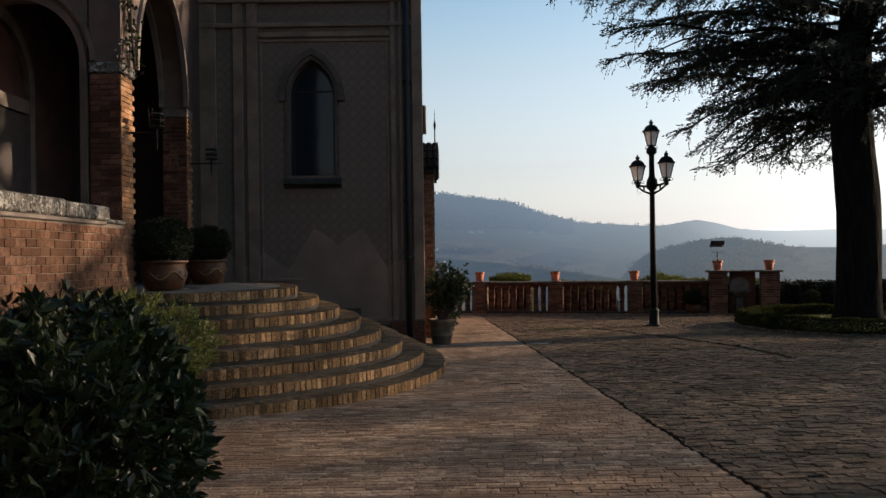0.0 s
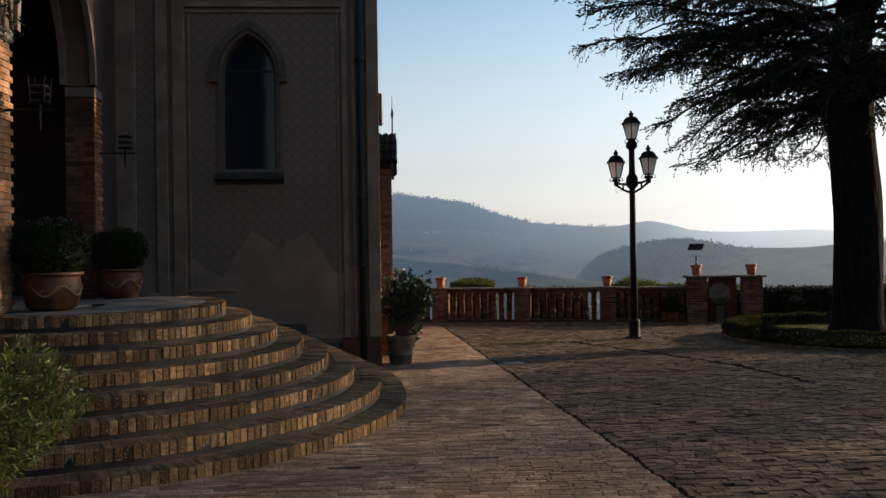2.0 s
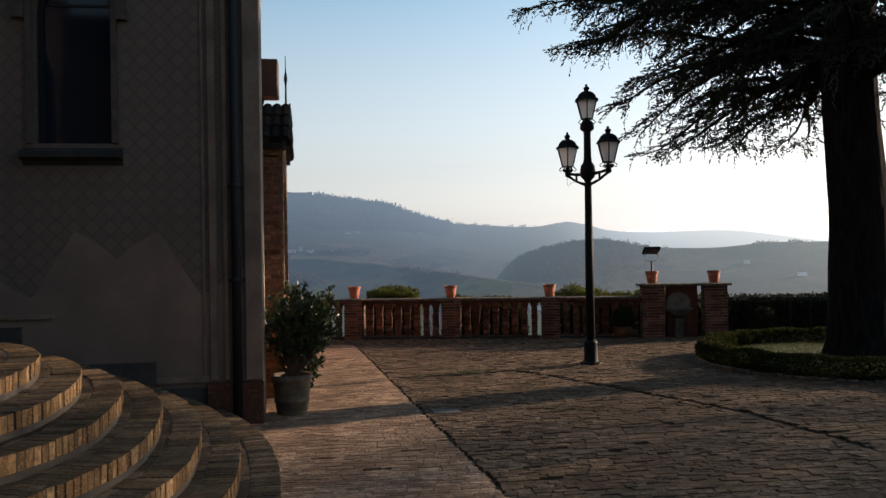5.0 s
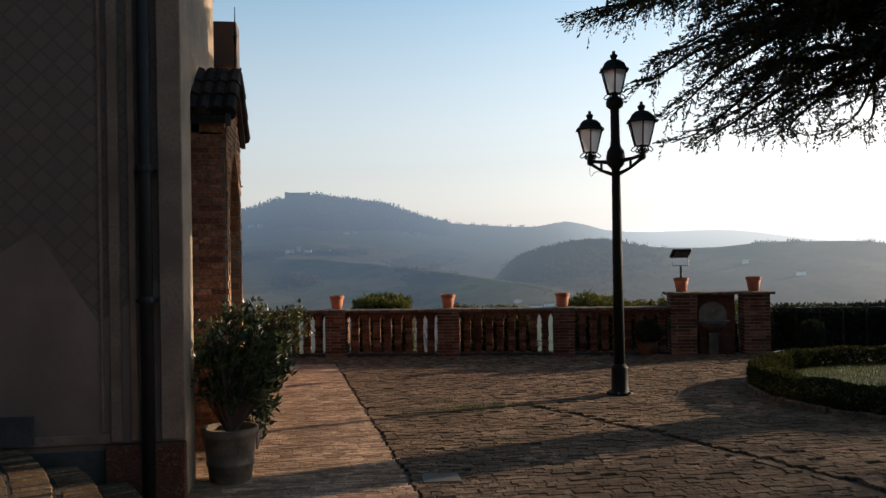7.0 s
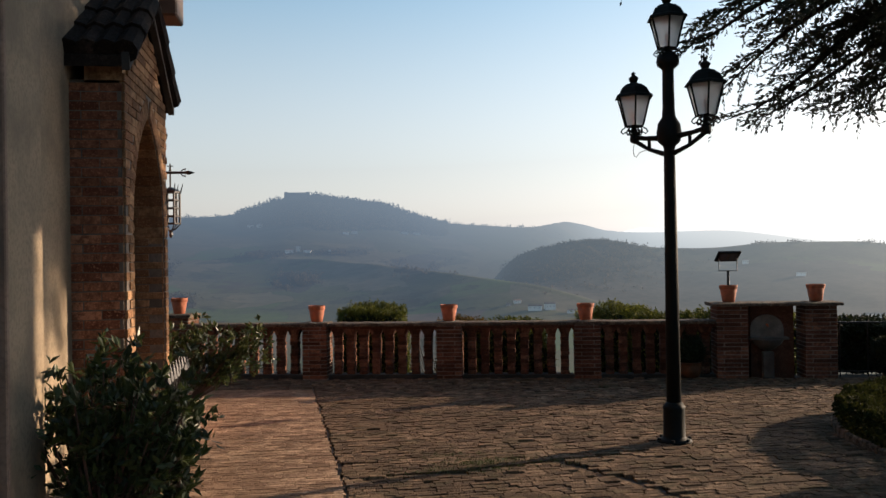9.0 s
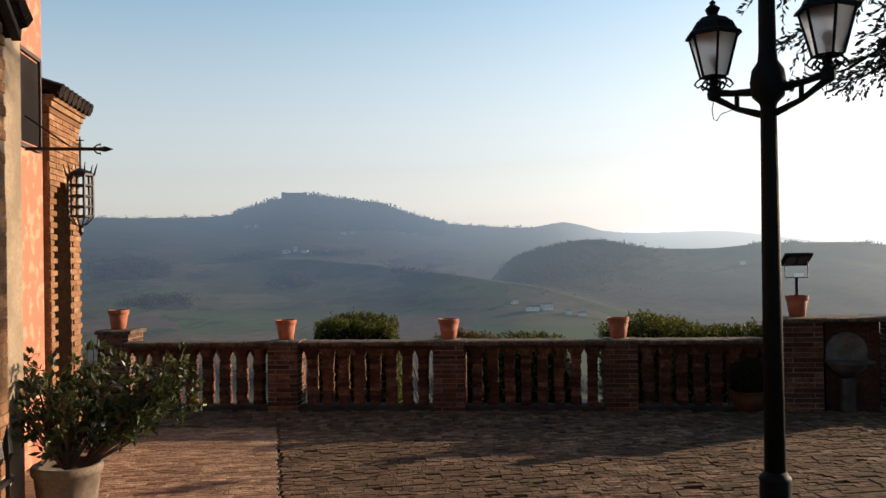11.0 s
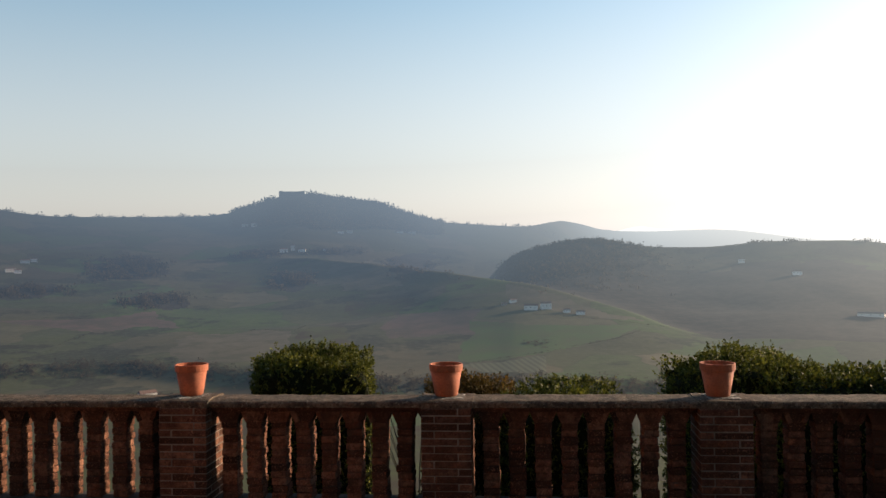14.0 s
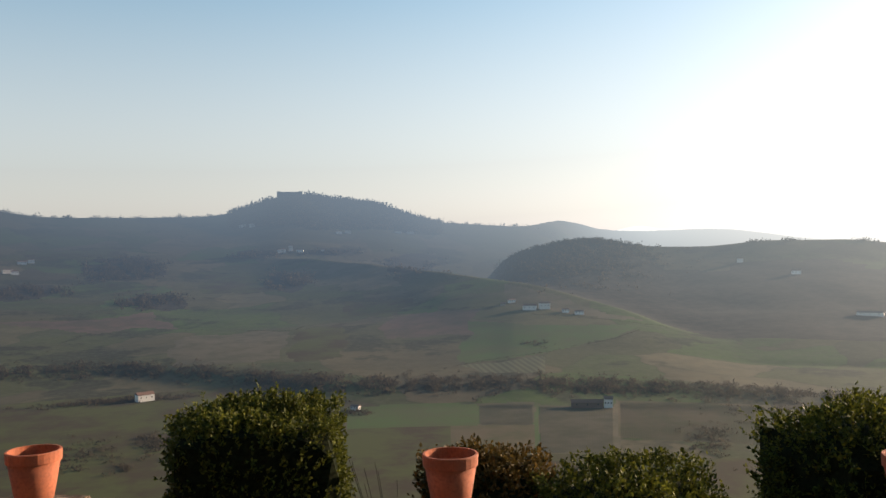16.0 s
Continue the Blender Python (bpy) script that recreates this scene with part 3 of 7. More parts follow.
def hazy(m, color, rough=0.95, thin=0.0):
    """Far land with haze painted in as emission, thicker with the distance from the terrace and paler towards the sun.
    """
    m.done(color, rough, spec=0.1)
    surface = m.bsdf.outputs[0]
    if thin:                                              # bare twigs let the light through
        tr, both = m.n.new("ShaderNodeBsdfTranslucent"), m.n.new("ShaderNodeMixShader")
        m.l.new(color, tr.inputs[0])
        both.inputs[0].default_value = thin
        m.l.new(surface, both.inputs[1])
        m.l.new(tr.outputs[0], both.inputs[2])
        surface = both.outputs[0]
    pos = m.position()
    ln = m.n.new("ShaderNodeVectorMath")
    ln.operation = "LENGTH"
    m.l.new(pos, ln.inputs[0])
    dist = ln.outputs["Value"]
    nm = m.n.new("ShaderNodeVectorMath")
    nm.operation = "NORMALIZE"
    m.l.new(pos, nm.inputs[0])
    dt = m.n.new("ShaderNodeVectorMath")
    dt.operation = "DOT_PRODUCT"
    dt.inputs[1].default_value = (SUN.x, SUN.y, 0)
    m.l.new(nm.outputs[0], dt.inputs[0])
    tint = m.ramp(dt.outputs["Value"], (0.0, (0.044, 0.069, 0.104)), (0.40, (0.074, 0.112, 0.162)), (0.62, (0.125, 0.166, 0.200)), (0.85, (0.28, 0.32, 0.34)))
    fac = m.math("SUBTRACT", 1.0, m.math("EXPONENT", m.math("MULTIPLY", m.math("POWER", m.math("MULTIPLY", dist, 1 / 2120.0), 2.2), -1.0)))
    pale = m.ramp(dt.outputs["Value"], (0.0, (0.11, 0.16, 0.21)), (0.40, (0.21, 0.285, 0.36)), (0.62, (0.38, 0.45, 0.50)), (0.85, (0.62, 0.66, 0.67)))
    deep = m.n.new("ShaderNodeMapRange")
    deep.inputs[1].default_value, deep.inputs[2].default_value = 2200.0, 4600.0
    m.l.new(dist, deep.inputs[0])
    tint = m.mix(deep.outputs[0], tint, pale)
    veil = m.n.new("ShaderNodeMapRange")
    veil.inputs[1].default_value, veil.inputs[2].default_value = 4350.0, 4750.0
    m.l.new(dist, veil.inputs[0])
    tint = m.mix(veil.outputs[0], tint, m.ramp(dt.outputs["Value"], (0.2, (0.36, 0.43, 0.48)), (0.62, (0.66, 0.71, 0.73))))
    # the haze is this glow, mixed over the lit surface
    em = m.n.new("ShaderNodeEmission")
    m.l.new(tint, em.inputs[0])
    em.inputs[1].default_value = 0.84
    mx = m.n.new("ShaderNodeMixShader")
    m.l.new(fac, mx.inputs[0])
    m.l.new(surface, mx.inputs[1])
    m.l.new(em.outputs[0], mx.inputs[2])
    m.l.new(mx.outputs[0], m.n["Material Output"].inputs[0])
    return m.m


g = Mat("far_fields")
pos = g.position()
warp = g.n.new("ShaderNodeVectorMath")
warp.operation = "MULTIPLY_ADD"
warp.inputs[1].default_value, warp.inputs[2].default_value = (0.0034, 0.0026, 0.0), (3.3, 1.7, 0.0)
g.l.new(pos, warp.inputs[0])
dist_n = g.node("ShaderNodeTexNoise", Scale=1.6, Detail=3.0)
g.l.new(warp.outputs[0], dist_n.inputs["Vector"])
bent = g.n.new("ShaderNodeVectorMath")
bent.operation = "MULTIPLY_ADD"
bent.inputs[1].default_value = (0.8, 0.8, 0.0)
g.l.new(dist_n.outputs["Color"], bent.inputs[0])
g.l.new(warp.outputs[0], bent.inputs[2])
vor = g.node("ShaderNodeTexVoronoi", Scale=2.0)
g.l.new(bent.outputs[0], vor.inputs["Vector"])
val = g.xyz(vor.outputs["Color"])[0]
fields = g.ramp(val, (0.10, (0.092, 0.086, 0.040)), (0.26, (0.150, 0.104, 0.070)), (0.42, (0.062, 0.076, 0.028)), (0.55, (0.165, 0.124, 0.078)), (0.70, (0.082, 0.060, 0.042)), (0.86, (0.080, 0.108, 0.034)))
vore = g.node("ShaderNodeTexVoronoi", Scale=2.0)
vore.feature = "DISTANCE_TO_EDGE"
g.l.new(bent.outputs[0], vore.inputs["Vector"])
fields = g.mix(g.ramp(vore.outputs["Distance"], (0.0, 0.3), (0.02, 0.0)), fields, (0.036, 0.033, 0.022))
long = g.n.new("ShaderNodeVectorMath")
long.operation = "MULTIPLY"
long.inputs[1].default_value = (0.0030, 0.0085, 0.0)
g.l.new(pos, long.inputs[0])
fields = g.mix(g.ramp(g.noise(1.0, 6, long.outputs[0], 0.6), (0.46, 0.0), (0.60, 0.45)), fields, (0.060, 0.048, 0.033))
fields = g.mix(g.ramp(g.noise(0.0062, 6, pos, 0.62), (0.545, 0.0), (0.585, 0.8)), fields, (0.036, 0.034, 0.022))
fields = g.mix(g.ramp(g.noise(0.05, 6, pos, 0.7), (0.4, 0.0), (0.7, 0.4)), fields, (0.046, 0.042, 0.027))
fields = g.mix(g.ramp(g.noise(0.11, 5, pos, 0.75), (0.46, 0.0), (0.62, 0.35)), fields, (0.13, 0.112, 0.076))
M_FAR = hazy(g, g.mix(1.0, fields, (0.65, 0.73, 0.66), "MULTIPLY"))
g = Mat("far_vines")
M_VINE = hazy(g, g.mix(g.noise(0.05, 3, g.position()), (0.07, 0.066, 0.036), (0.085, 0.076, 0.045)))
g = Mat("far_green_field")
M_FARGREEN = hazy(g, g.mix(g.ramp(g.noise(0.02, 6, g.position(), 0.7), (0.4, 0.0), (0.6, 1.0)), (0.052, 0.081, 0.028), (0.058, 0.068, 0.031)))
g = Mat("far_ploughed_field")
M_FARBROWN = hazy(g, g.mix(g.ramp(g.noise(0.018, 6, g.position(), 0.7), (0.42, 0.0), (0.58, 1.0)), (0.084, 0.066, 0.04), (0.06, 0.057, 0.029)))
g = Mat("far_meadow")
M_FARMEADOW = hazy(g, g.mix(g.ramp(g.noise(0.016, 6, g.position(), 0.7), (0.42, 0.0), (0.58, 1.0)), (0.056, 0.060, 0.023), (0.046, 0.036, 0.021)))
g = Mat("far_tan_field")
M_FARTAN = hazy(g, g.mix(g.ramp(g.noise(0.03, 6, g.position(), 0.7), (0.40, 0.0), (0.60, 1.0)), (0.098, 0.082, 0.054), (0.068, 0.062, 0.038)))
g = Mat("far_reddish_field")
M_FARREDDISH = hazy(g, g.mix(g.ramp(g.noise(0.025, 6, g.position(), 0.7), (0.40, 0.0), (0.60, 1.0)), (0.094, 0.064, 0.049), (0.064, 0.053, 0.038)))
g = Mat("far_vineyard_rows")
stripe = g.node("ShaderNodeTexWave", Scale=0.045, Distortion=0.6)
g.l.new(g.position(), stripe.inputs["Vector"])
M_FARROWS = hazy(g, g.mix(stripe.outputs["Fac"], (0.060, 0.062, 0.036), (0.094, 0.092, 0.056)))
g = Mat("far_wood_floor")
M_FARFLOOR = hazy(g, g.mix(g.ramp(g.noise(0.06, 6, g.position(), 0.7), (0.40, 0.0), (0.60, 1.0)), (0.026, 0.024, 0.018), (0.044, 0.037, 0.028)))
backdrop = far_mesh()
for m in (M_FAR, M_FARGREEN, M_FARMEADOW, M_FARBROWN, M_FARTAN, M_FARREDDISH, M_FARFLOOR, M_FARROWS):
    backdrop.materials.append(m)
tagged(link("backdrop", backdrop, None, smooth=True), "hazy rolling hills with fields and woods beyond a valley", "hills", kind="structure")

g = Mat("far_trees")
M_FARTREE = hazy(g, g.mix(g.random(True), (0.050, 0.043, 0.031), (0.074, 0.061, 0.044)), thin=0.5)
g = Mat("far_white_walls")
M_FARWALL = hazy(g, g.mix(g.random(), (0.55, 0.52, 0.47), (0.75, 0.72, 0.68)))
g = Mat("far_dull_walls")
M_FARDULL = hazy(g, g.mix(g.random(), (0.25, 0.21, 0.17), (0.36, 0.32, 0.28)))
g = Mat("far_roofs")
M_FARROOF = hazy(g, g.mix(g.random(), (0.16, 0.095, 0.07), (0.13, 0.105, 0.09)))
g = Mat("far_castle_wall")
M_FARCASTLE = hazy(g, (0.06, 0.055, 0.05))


def at_far(az, r):
    """A place on the far land, by bearing in degrees and distance."""
    x, y = 2.7 + r * math.sin(radians(az)), 15.7 + r * math.cos(radians(az))
    z, _, _ = land(np.array([x]), np.array([y]))
    return x, y, float(z[0]) + float(roll_weight(np.array([r]))[0]) * rolling(x, y)


RANGE = np.arange(780.0, 4300.0, 12.0)


def slope_at(az, rise):
    """Distance at which the land on this bearing comes up to the given slope from the eye."""
    x, y = 2.7 + RANGE * math.sin(radians(az)), 15.7 + RANGE * math.cos(radians(az))
    z = land(x, y)[0] + roll_weight(RANGE) * np.array([rolling(a, b) for a, b in zip(x, y)])
    e = (z - 2.3) / RANGE
    hit = np.nonzero(e >= rise)[0]
    if not len(hit):
        return 2880.0
    k = hit[0]
    if k == 0:
        return float(RANGE[0])
    t = (rise - e[k - 1]) / (e[k] - e[k - 1])
    return float(RANGE[k - 1] + t * 12.0)


# lines of bearing and slope: ditches and hedges between the fields of the far slope
DITCHES = (
    ((-8.2, -0.0806), (-3.8, -0.0844), (-1.0, -0.0863), (-0.3, -0.0807)), ((2.1, -0.0548), (4.2, -0.0524), (7.4, -0.053)),
    ((-17.1, -0.1074), (-15.3, -0.0884), (-14.1, -0.0822)),
    ((-7.0, -0.0436), (-5.4, -0.0477)), ((9.0, -0.1358), (12.1, -0.126), (15.7, -0.1179), (20.5, -0.1016), (22.3, -0.0911)),
    ((14.8, -0.0725), (18.6, -0.0772), (24.0, -0.088)), ((-16.5, -0.062), (-12.5, -0.054), (-9.0, -0.057)),
)


def far_woods():
    """Bare trees, each a loose fan of twigs."""
    rng = np.random.default_rng(5)
    spots = []
    for _ in range(3200):                                            # the wooded foot of the far slope
        az = rng.uniform(-30, 44)
        spots.append((az, foothill(az) + rng.normal(18, 18), rng.uniform(1.8, 4.4) * (0.45 + 0.4 * math.sin(az * 2.1) ** 2 + 0.3 * math.sin(az * 0.83 + 1) ** 2)))
    for mid, spread, r0, dr, n in ((-12.0, 2.0, 832, 9, 150), (26.3, 0.7, 600, 30, 40), (-9.9, 0.5, 620, 22, 34), (-15.0, 1.8, 610, 26, 60),
                                   (15.5, 3.2, 1760, 90, 520), (20, 3, 782, 12, 120), (15.2, 0.6, 1010, 12, 14), (-11.7, 0.12, 560, 5, 8), (3.0, 0.5, 700, 8, 20), (33, 3.0, 700, 30, 70)):
        for _ in range(n * 2):
            spots.append((rng.normal(mid, spread), rng.normal(r0, dr), rng.uniform(1.2, 3.2) * (2.2 if r0 > 1100 else 1.0)))
    for mid, spread, e, de, n in SLOPE_WOODS:
        knots = np.linspace(mid - 2 * spread, mid + 2 * spread, 5)   # woods in the folds of the slope
        lo, hi = [[slope_at(k, e + s * de) for k in knots] for s in (-1, 1)]
        for _ in range(n):
            az, u = rng.normal(mid, spread * 0.8), rng.normal(0.5, 0.24)
            if not knots[0] < az < knots[-1] or noise.noise(Vector((az * 1.4, u * 1.6, e * 90))) < -0.12:
                continue
            spots.append((az, np.interp(az, knots, lo) * (1 - u) + np.interp(az, knots, hi) * u, rng.uniform(4.2, 8.0)))
    for _ in range(700):                                             # wooded skylines
        spots.append((rng.uniform(-5, 9), rng.normal(2885, 22), rng.uniform(5, 14)))
    for _ in range(2200):
        az = rng.uniform(-5, 9)
        spots.append((az, rng.uniform(2480 + 25 * abs(az - 0.5), 2880), rng.uniform(6, 10)))
    for _ in range(640):
        az = rng.uniform(-27, 22)
        spots.append((az, rng.normal(2890, 14), rng.uniform(3, 9) * (0.4 + 0.7 * math.sin(az * 3.7) ** 2)))
    for _ in range(300):
        spots.append((rng.normal(18.8, 1.9), rng.normal(1945, 10), rng.uniform(3, 8)))
    for _ in range(60):
        spots.append((rng.choice((29.5, 31.5, 35.5)) + rng.normal(0, 0.4), rng.normal(1945, 8), rng.uniform(3, 7)))
    for _ in range(1300):
        az, r = rng.normal(18.0, 2.6), 1950 - abs(rng.normal(0, 170))
        if noise.noise(Vector((az * 0.8, r / 90, 0))) > -0.15:
            spots.append((az, r, rng.uniform(4, 7)))
    for line in DITCHES:
        for k in rng.uniform(0, len(line) - 1, 26 * len(line)):
            a, e = [np.interp(k, np.arange(len(line)), [p[q] for p in line]) for q in (0, 1)]
            spots.append((a, slope_at(a, e + rng.normal(0, 0.0004)), rng.uniform(0.4, 1.2)))
    cs, ds, sz = [], [], []
    for az, r, q in spots:
        if -2.2 < az < 0.0 and r > 2840:                             # the castle stands free
            continue
        p = np.array(at_far(az, r)) - (0, 0, 0.3 * q)
        k = 26 if r < 1100 else 12
        d = rng.normal(0, 0.42, (k, 3)) + (0, 0, 0.9)
        cs.append(p + np.abs(rng.normal(0, 0.4, (k, 1))) * (0, 0, q) + rng.normal(0, 0.62 * q, (k, 3)) * (1, 1, 0.3))
        ds.append(d)
        sz.append(np.full(k, (0.62 if r < 1100 else 0.8) * q))
    v, f = leaves(rng, np.concatenate(cs), np.concatenate(ds), np.concatenate(sz), 0.42, 0.5)
    return mesh_of("far_woods", v.tolist(), f.tolist())


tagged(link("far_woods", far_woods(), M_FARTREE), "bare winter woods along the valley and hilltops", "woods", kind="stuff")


def vine_rows(az0, az1, r0, r1, rows):
    """Trained vines in straight rows on the valley floor."""
    bm = bmesh.new()
    for i in range(rows):
        a = az0 + (az1 - az0) * (i + 0.5) / rows
        line = [Vector(at_far(a, r0 + (r1 - r0) * k / 4)) for k in range(5)]
        w = Vector((0.13, 0, 0))
        for p, q in zip(line, line[1:]):
            lo = [bm.verts.new(v - Vector((0, 0, 0.6))) for v in (p - w, p + w, q + w, q - w)]
            hi = [bm.verts.new(v + Vector((0, 0, 0.16))) for v in (p - w, p + w, q + w, q - w)]
            bm.faces.new(hi)
            for k in range(4):
                bm.faces.new((lo[k], lo[(k + 1) % 4], hi[(k + 1) % 4], hi[k]))
    vines = part("vine_rows", bm, M_VINE, None)
    return tagged(vines, "straight rows of bare vines on the valley floor", "vineyard", kind="stuff")


vine_rows(11.4, 15.0, 636, 720, 26)
vine_rows(15.4, 20.3, 547, 713, 30)
vine_rows(20.8, 29.8, 592, 733, 62)


def far_house(az, r, w, d, h, turn, wall=None, label="small pale farmhouse with a pitched tiled roof on the far slope"):
    x, y, z = at_far(az, r)
    house = thing("farmhouse", label, "house", (x, y, z), turn, "far farmhouses")
    part("wall", cube(-w / 2, w / 2, -d / 2, d / 2, -2, h), wall or M_FARWALL, house)
    bm = bmesh.new()
    slab(bm, [(-d / 2 - 0.5, h), (d / 2 + 0.5, h), (0, h + d * 0.28)], -w / 2 - 0.4, w / 2 + 0.4, "x")
    part("roof", bm, M_FARROOF, house)
    for i in range(3):
        u = -w / 2 + w * (i + 0.5) / 3
        part("window", cube(u - 0.5, u + 0.5, -d / 2 - 0.06, -d / 2 - 0.01, h * 0.5, h * 0.5 + 1.3), M_FARCASTLE, house)
    return house


FARMS = (
    (15.9, -0.0665, 15, 10, 8, 12), (14.9, -0.0675, 19, 9, 6, -8), (13.7, -0.0585, 10, 6, 4, 25), (17.3, -0.0710, 10, 6, 4, 0), (18.2, -0.0733, 12, 6, 4, 8), (13.1, -0.0617, 8, 5, 3, 0),
    (-1.7, 0.0052, 20, 9, 8, 10), (-1.1, 0.0072, 11, 9, 13, 0), (-0.5, 0.0056, 18, 8, 6, -6), (1.0, 0.0048, 11, 8, 7, 0),
    (2.1, 0.0265, 16, 9, 6, 10), (2.7, 0.0268, 18, 9, 8, 0), (-4.2, 0.0352, 20, 10, 8, 0), (-3.6, 0.0356, 18, 10, 9, 0), (6.1, 0.0258, 20, 9, 6, 0), (6.9, 0.0250, 24, 9, 6, 0),
    (-18.2, -0.0114, 20, 9, 7, 10), (-17.8, -0.0128, 14, 8, 6, 4), (-17.4, -0.0022, 20, 8, 6, 0), (-16.9, -0.0012, 14, 8, 7, 0), (35.9, -0.0735, 34, 8, 4, -8),
    (28.5, -0.0152, 12, 8, 7, 0), (31.8, -0.0291, 16, 8, 6, 0),
)
for az, rise_e, w, d, h, turn in FARMS:
    far_house(az, slope_at(az, rise_e), w, d, h, turn - az, M_FARDULL if w < 9 else None)
for az, r, w, d, h, turn in ((-10.5, 822, 15, 9, 6, 20), (3.0, 712, 7, 5, 3.2, -25), (20.0, 712, 7, 8, 7, 0)):
    far_house(az, r, w, d, h, turn - az, None, "small white farmhouse with a tiled roof on the valley floor")
far_house(18.6, 710, 26, 8, 4.5, 3 - 17.7, M_FARROOF, "long red-walled farm building on the valley floor")
x, y, z = at_far(-1.1, 2895)
castle = thing("castle", "long crenellated castle on the wooded hilltop", "castle", (x, y, z + 4.4), 0.5)
part("wall", cube(-37, 37, -12, 12, -14, 3), M_FARCASTLE, castle)
for u in (-37, 36):
    part("tower", cube(u - 6, u + 6, -13, 13, -14, 4.6), M_FARCASTLE, castle)


# ---------------------------------------------------------------- tower with the lancet window
TX0, TX1, TY0, TY1 = -5.2, -0.43, 9.97, 13.5
FACE = TY0
bm = bmesh.new()
WC, WH, WF, WS, WR = -2.5, 0.43, 3.36, 4.88, 0.66
wall_with_arch(bm, TX0, TX1 - 0.19, 0.0, 9.0, WC, WH, WF, WS, WR, FACE, FACE + 0.35, "y")
tower = tagged(part("wall_tower", bm, M_SGRAF, None), "tower wall of faded pink and grey sgraffito plaster", "wall", kind="structure")
part("wall", cube(TX1 - 0.5, TX1 - 0.19, FACE + 0.352, TY1, 0.0, 9.0), M_CREAM, tower, "sunlit cream plaster side wall")
part("corner_pilaster", cube(TX1 - 0.189, TX1 - 0.001, FACE + 0.001, FACE + 0.55, 0.0, 9.0), M_CREAM, tower, "cream plaster corner")
part("wall", cube(TX0, TX1 - 0.502, TY1 - 0.3, TY1, 0.0, 9.0), M_CREAM, tower)
part("wall", cube(TX0, TX1, FACE, TY1, 9.002, 9.3), M_PILASTER, tower)
# raised strips that frame the panels
for x0, x1 in ((-3.98, -3.80), (-3.72, -3.52), (-1.02, -0.93), (-0.86, -0.80), (-0.62, -0.425), (-4.62, -4.3)):
    part("pilaster_strip", cube(x0, x1, FACE - 0.045, FACE - 0.001, 0.62, 8.9, bevel=0.008), M_PILASTER, tower)
for x0, x1, z0, z1, d in ((-3.515, -1.025, 5.97, 6.06, 0.05), (-3.515, -1.025, 5.88, 5.93, 0.028), (-4.9, -0.62, 6.16, 6.24, 0.06),
                          (-4.9, -0.62, 6.62, 6.74, 0.08), (-3.515, -1.025, 0.60, 0.68, 0.03)):
    part("string_moulding", cube(x0, x1, FACE - d - 0.002, FACE - 0.002, z0, z1, bevel=0.008), M_PILASTER, tower)
for x0, x1 in ((-3.47, -3.44), (-1.10, -1.07)):
    part("panel_line", cube(x0, x1, FACE - 0.02, FACE - 0.001, 0.7, 5.87, bevel=0.005), M_PILASTER, tower)
# plinth: dark band below the plaster, brick foot under the pilaster
part("plinth", cube(-4.0, -1.06, FACE - 0.03, FACE - 0.001, 0.0, 0.55), M_GREYWALL, tower, "dark plinth")
part("pilaster_foot", cube(-1.055, -0.42, FACE - 0.11, FACE - 0.003, 0.0, 0.60, bevel=0.012), M_BRICK, tower, "worn brick pilaster foot")
# the vents are dark slabs on the wall, their shade painted
part("vent_recess", cube(-3.62, -3.06, FACE - 0.06, FACE - 0.034, 1.08, 1.30), M_SHADE, tower, "dark slab standing for the shade in a low vent")
part("string_moulding", cube(-3.5, -2.72, FACE - 0.035, FACE - 0.003, 1.38, 1.43, bevel=0.006), M_PILASTER, tower)
part("vent_recess", cube(-2.35, -1.62, FACE - 0.075, FACE - 0.034, 0.62, 0.86), M_SHADE, tower, "dark slab standing for the shade in a low vent")

win = tagged(new("window_1"), "tall lancet window with dark glass in a stone surround", "window", kind="structure")
bm = bmesh.new()
arch_band(bm, WC, WH - 0.002, WS, WR, WF, 0.062, FACE - 0.05, FACE + 0.05, "y")
part("surround", bm, M_HOOD, win)
bm = bmesh.new()
pts_in = arch_points(WC, WH + 0.064, WS, WR + 0.08)
pts_out = arch_points(WC, WH + 0.165, WS, WR + 0.21)
for i in range(len(pts_in) - 1):
    slab(bm, [pts_in[i], pts_out[i], pts_out[i + 1], pts_in[i + 1]], FACE - 0.09, FACE - 0.002, "y")
box(bm, WC - WH - 0.18, WC - WH - 0.063, FACE - 0.10, FACE - 0.002, WS - 0.12, WS - 0.003)
box(bm, WC + WH + 0.063, WC + WH + 0.18, FACE - 0.10, FACE - 0.002, WS - 0.12, WS - 0.003)
part("hood_moulding", bm, M_HOOD, win)
bm = bmesh.new()
slab(bm, [(FACE + 0.1, WF - 0.01), (FACE - 0.13, WF - 0.10), (FACE - 0.15, WF - 0.17), (FACE - 0.02, WF - 0.20), (FACE - 0.002, WF - 0.25), (FACE + 0.1, WF - 0.25)], WC - 0.54, WC + 0.54, "x")
part("window_sill", bm, M_STEPBED, win, "dark sloping stone sill")
bm = bmesh.new()
arch_band(bm, WC, WH - 0.06, WS, WR - 0.08, WF, 0.055, FACE + 0.20, FACE + 0.26, "y")
box(bm, WC - WH + 0.06, WC + WH - 0.06, FACE + 0.205, FACE + 0.255, 4.97, 5.0)
part("window_frame", bm, M_IRON, win)
bm = bmesh.new()
slab(bm, [(WC - WH + 0.03, WF + 0.01)] + arch_points(WC, WH - 0.03, WS, WR - 0.04) + [(WC + WH - 0.03, WF + 0.01)], FACE + 0.222, FACE + 0.235, "y")
part("pane", bm, M_GLASS, win)
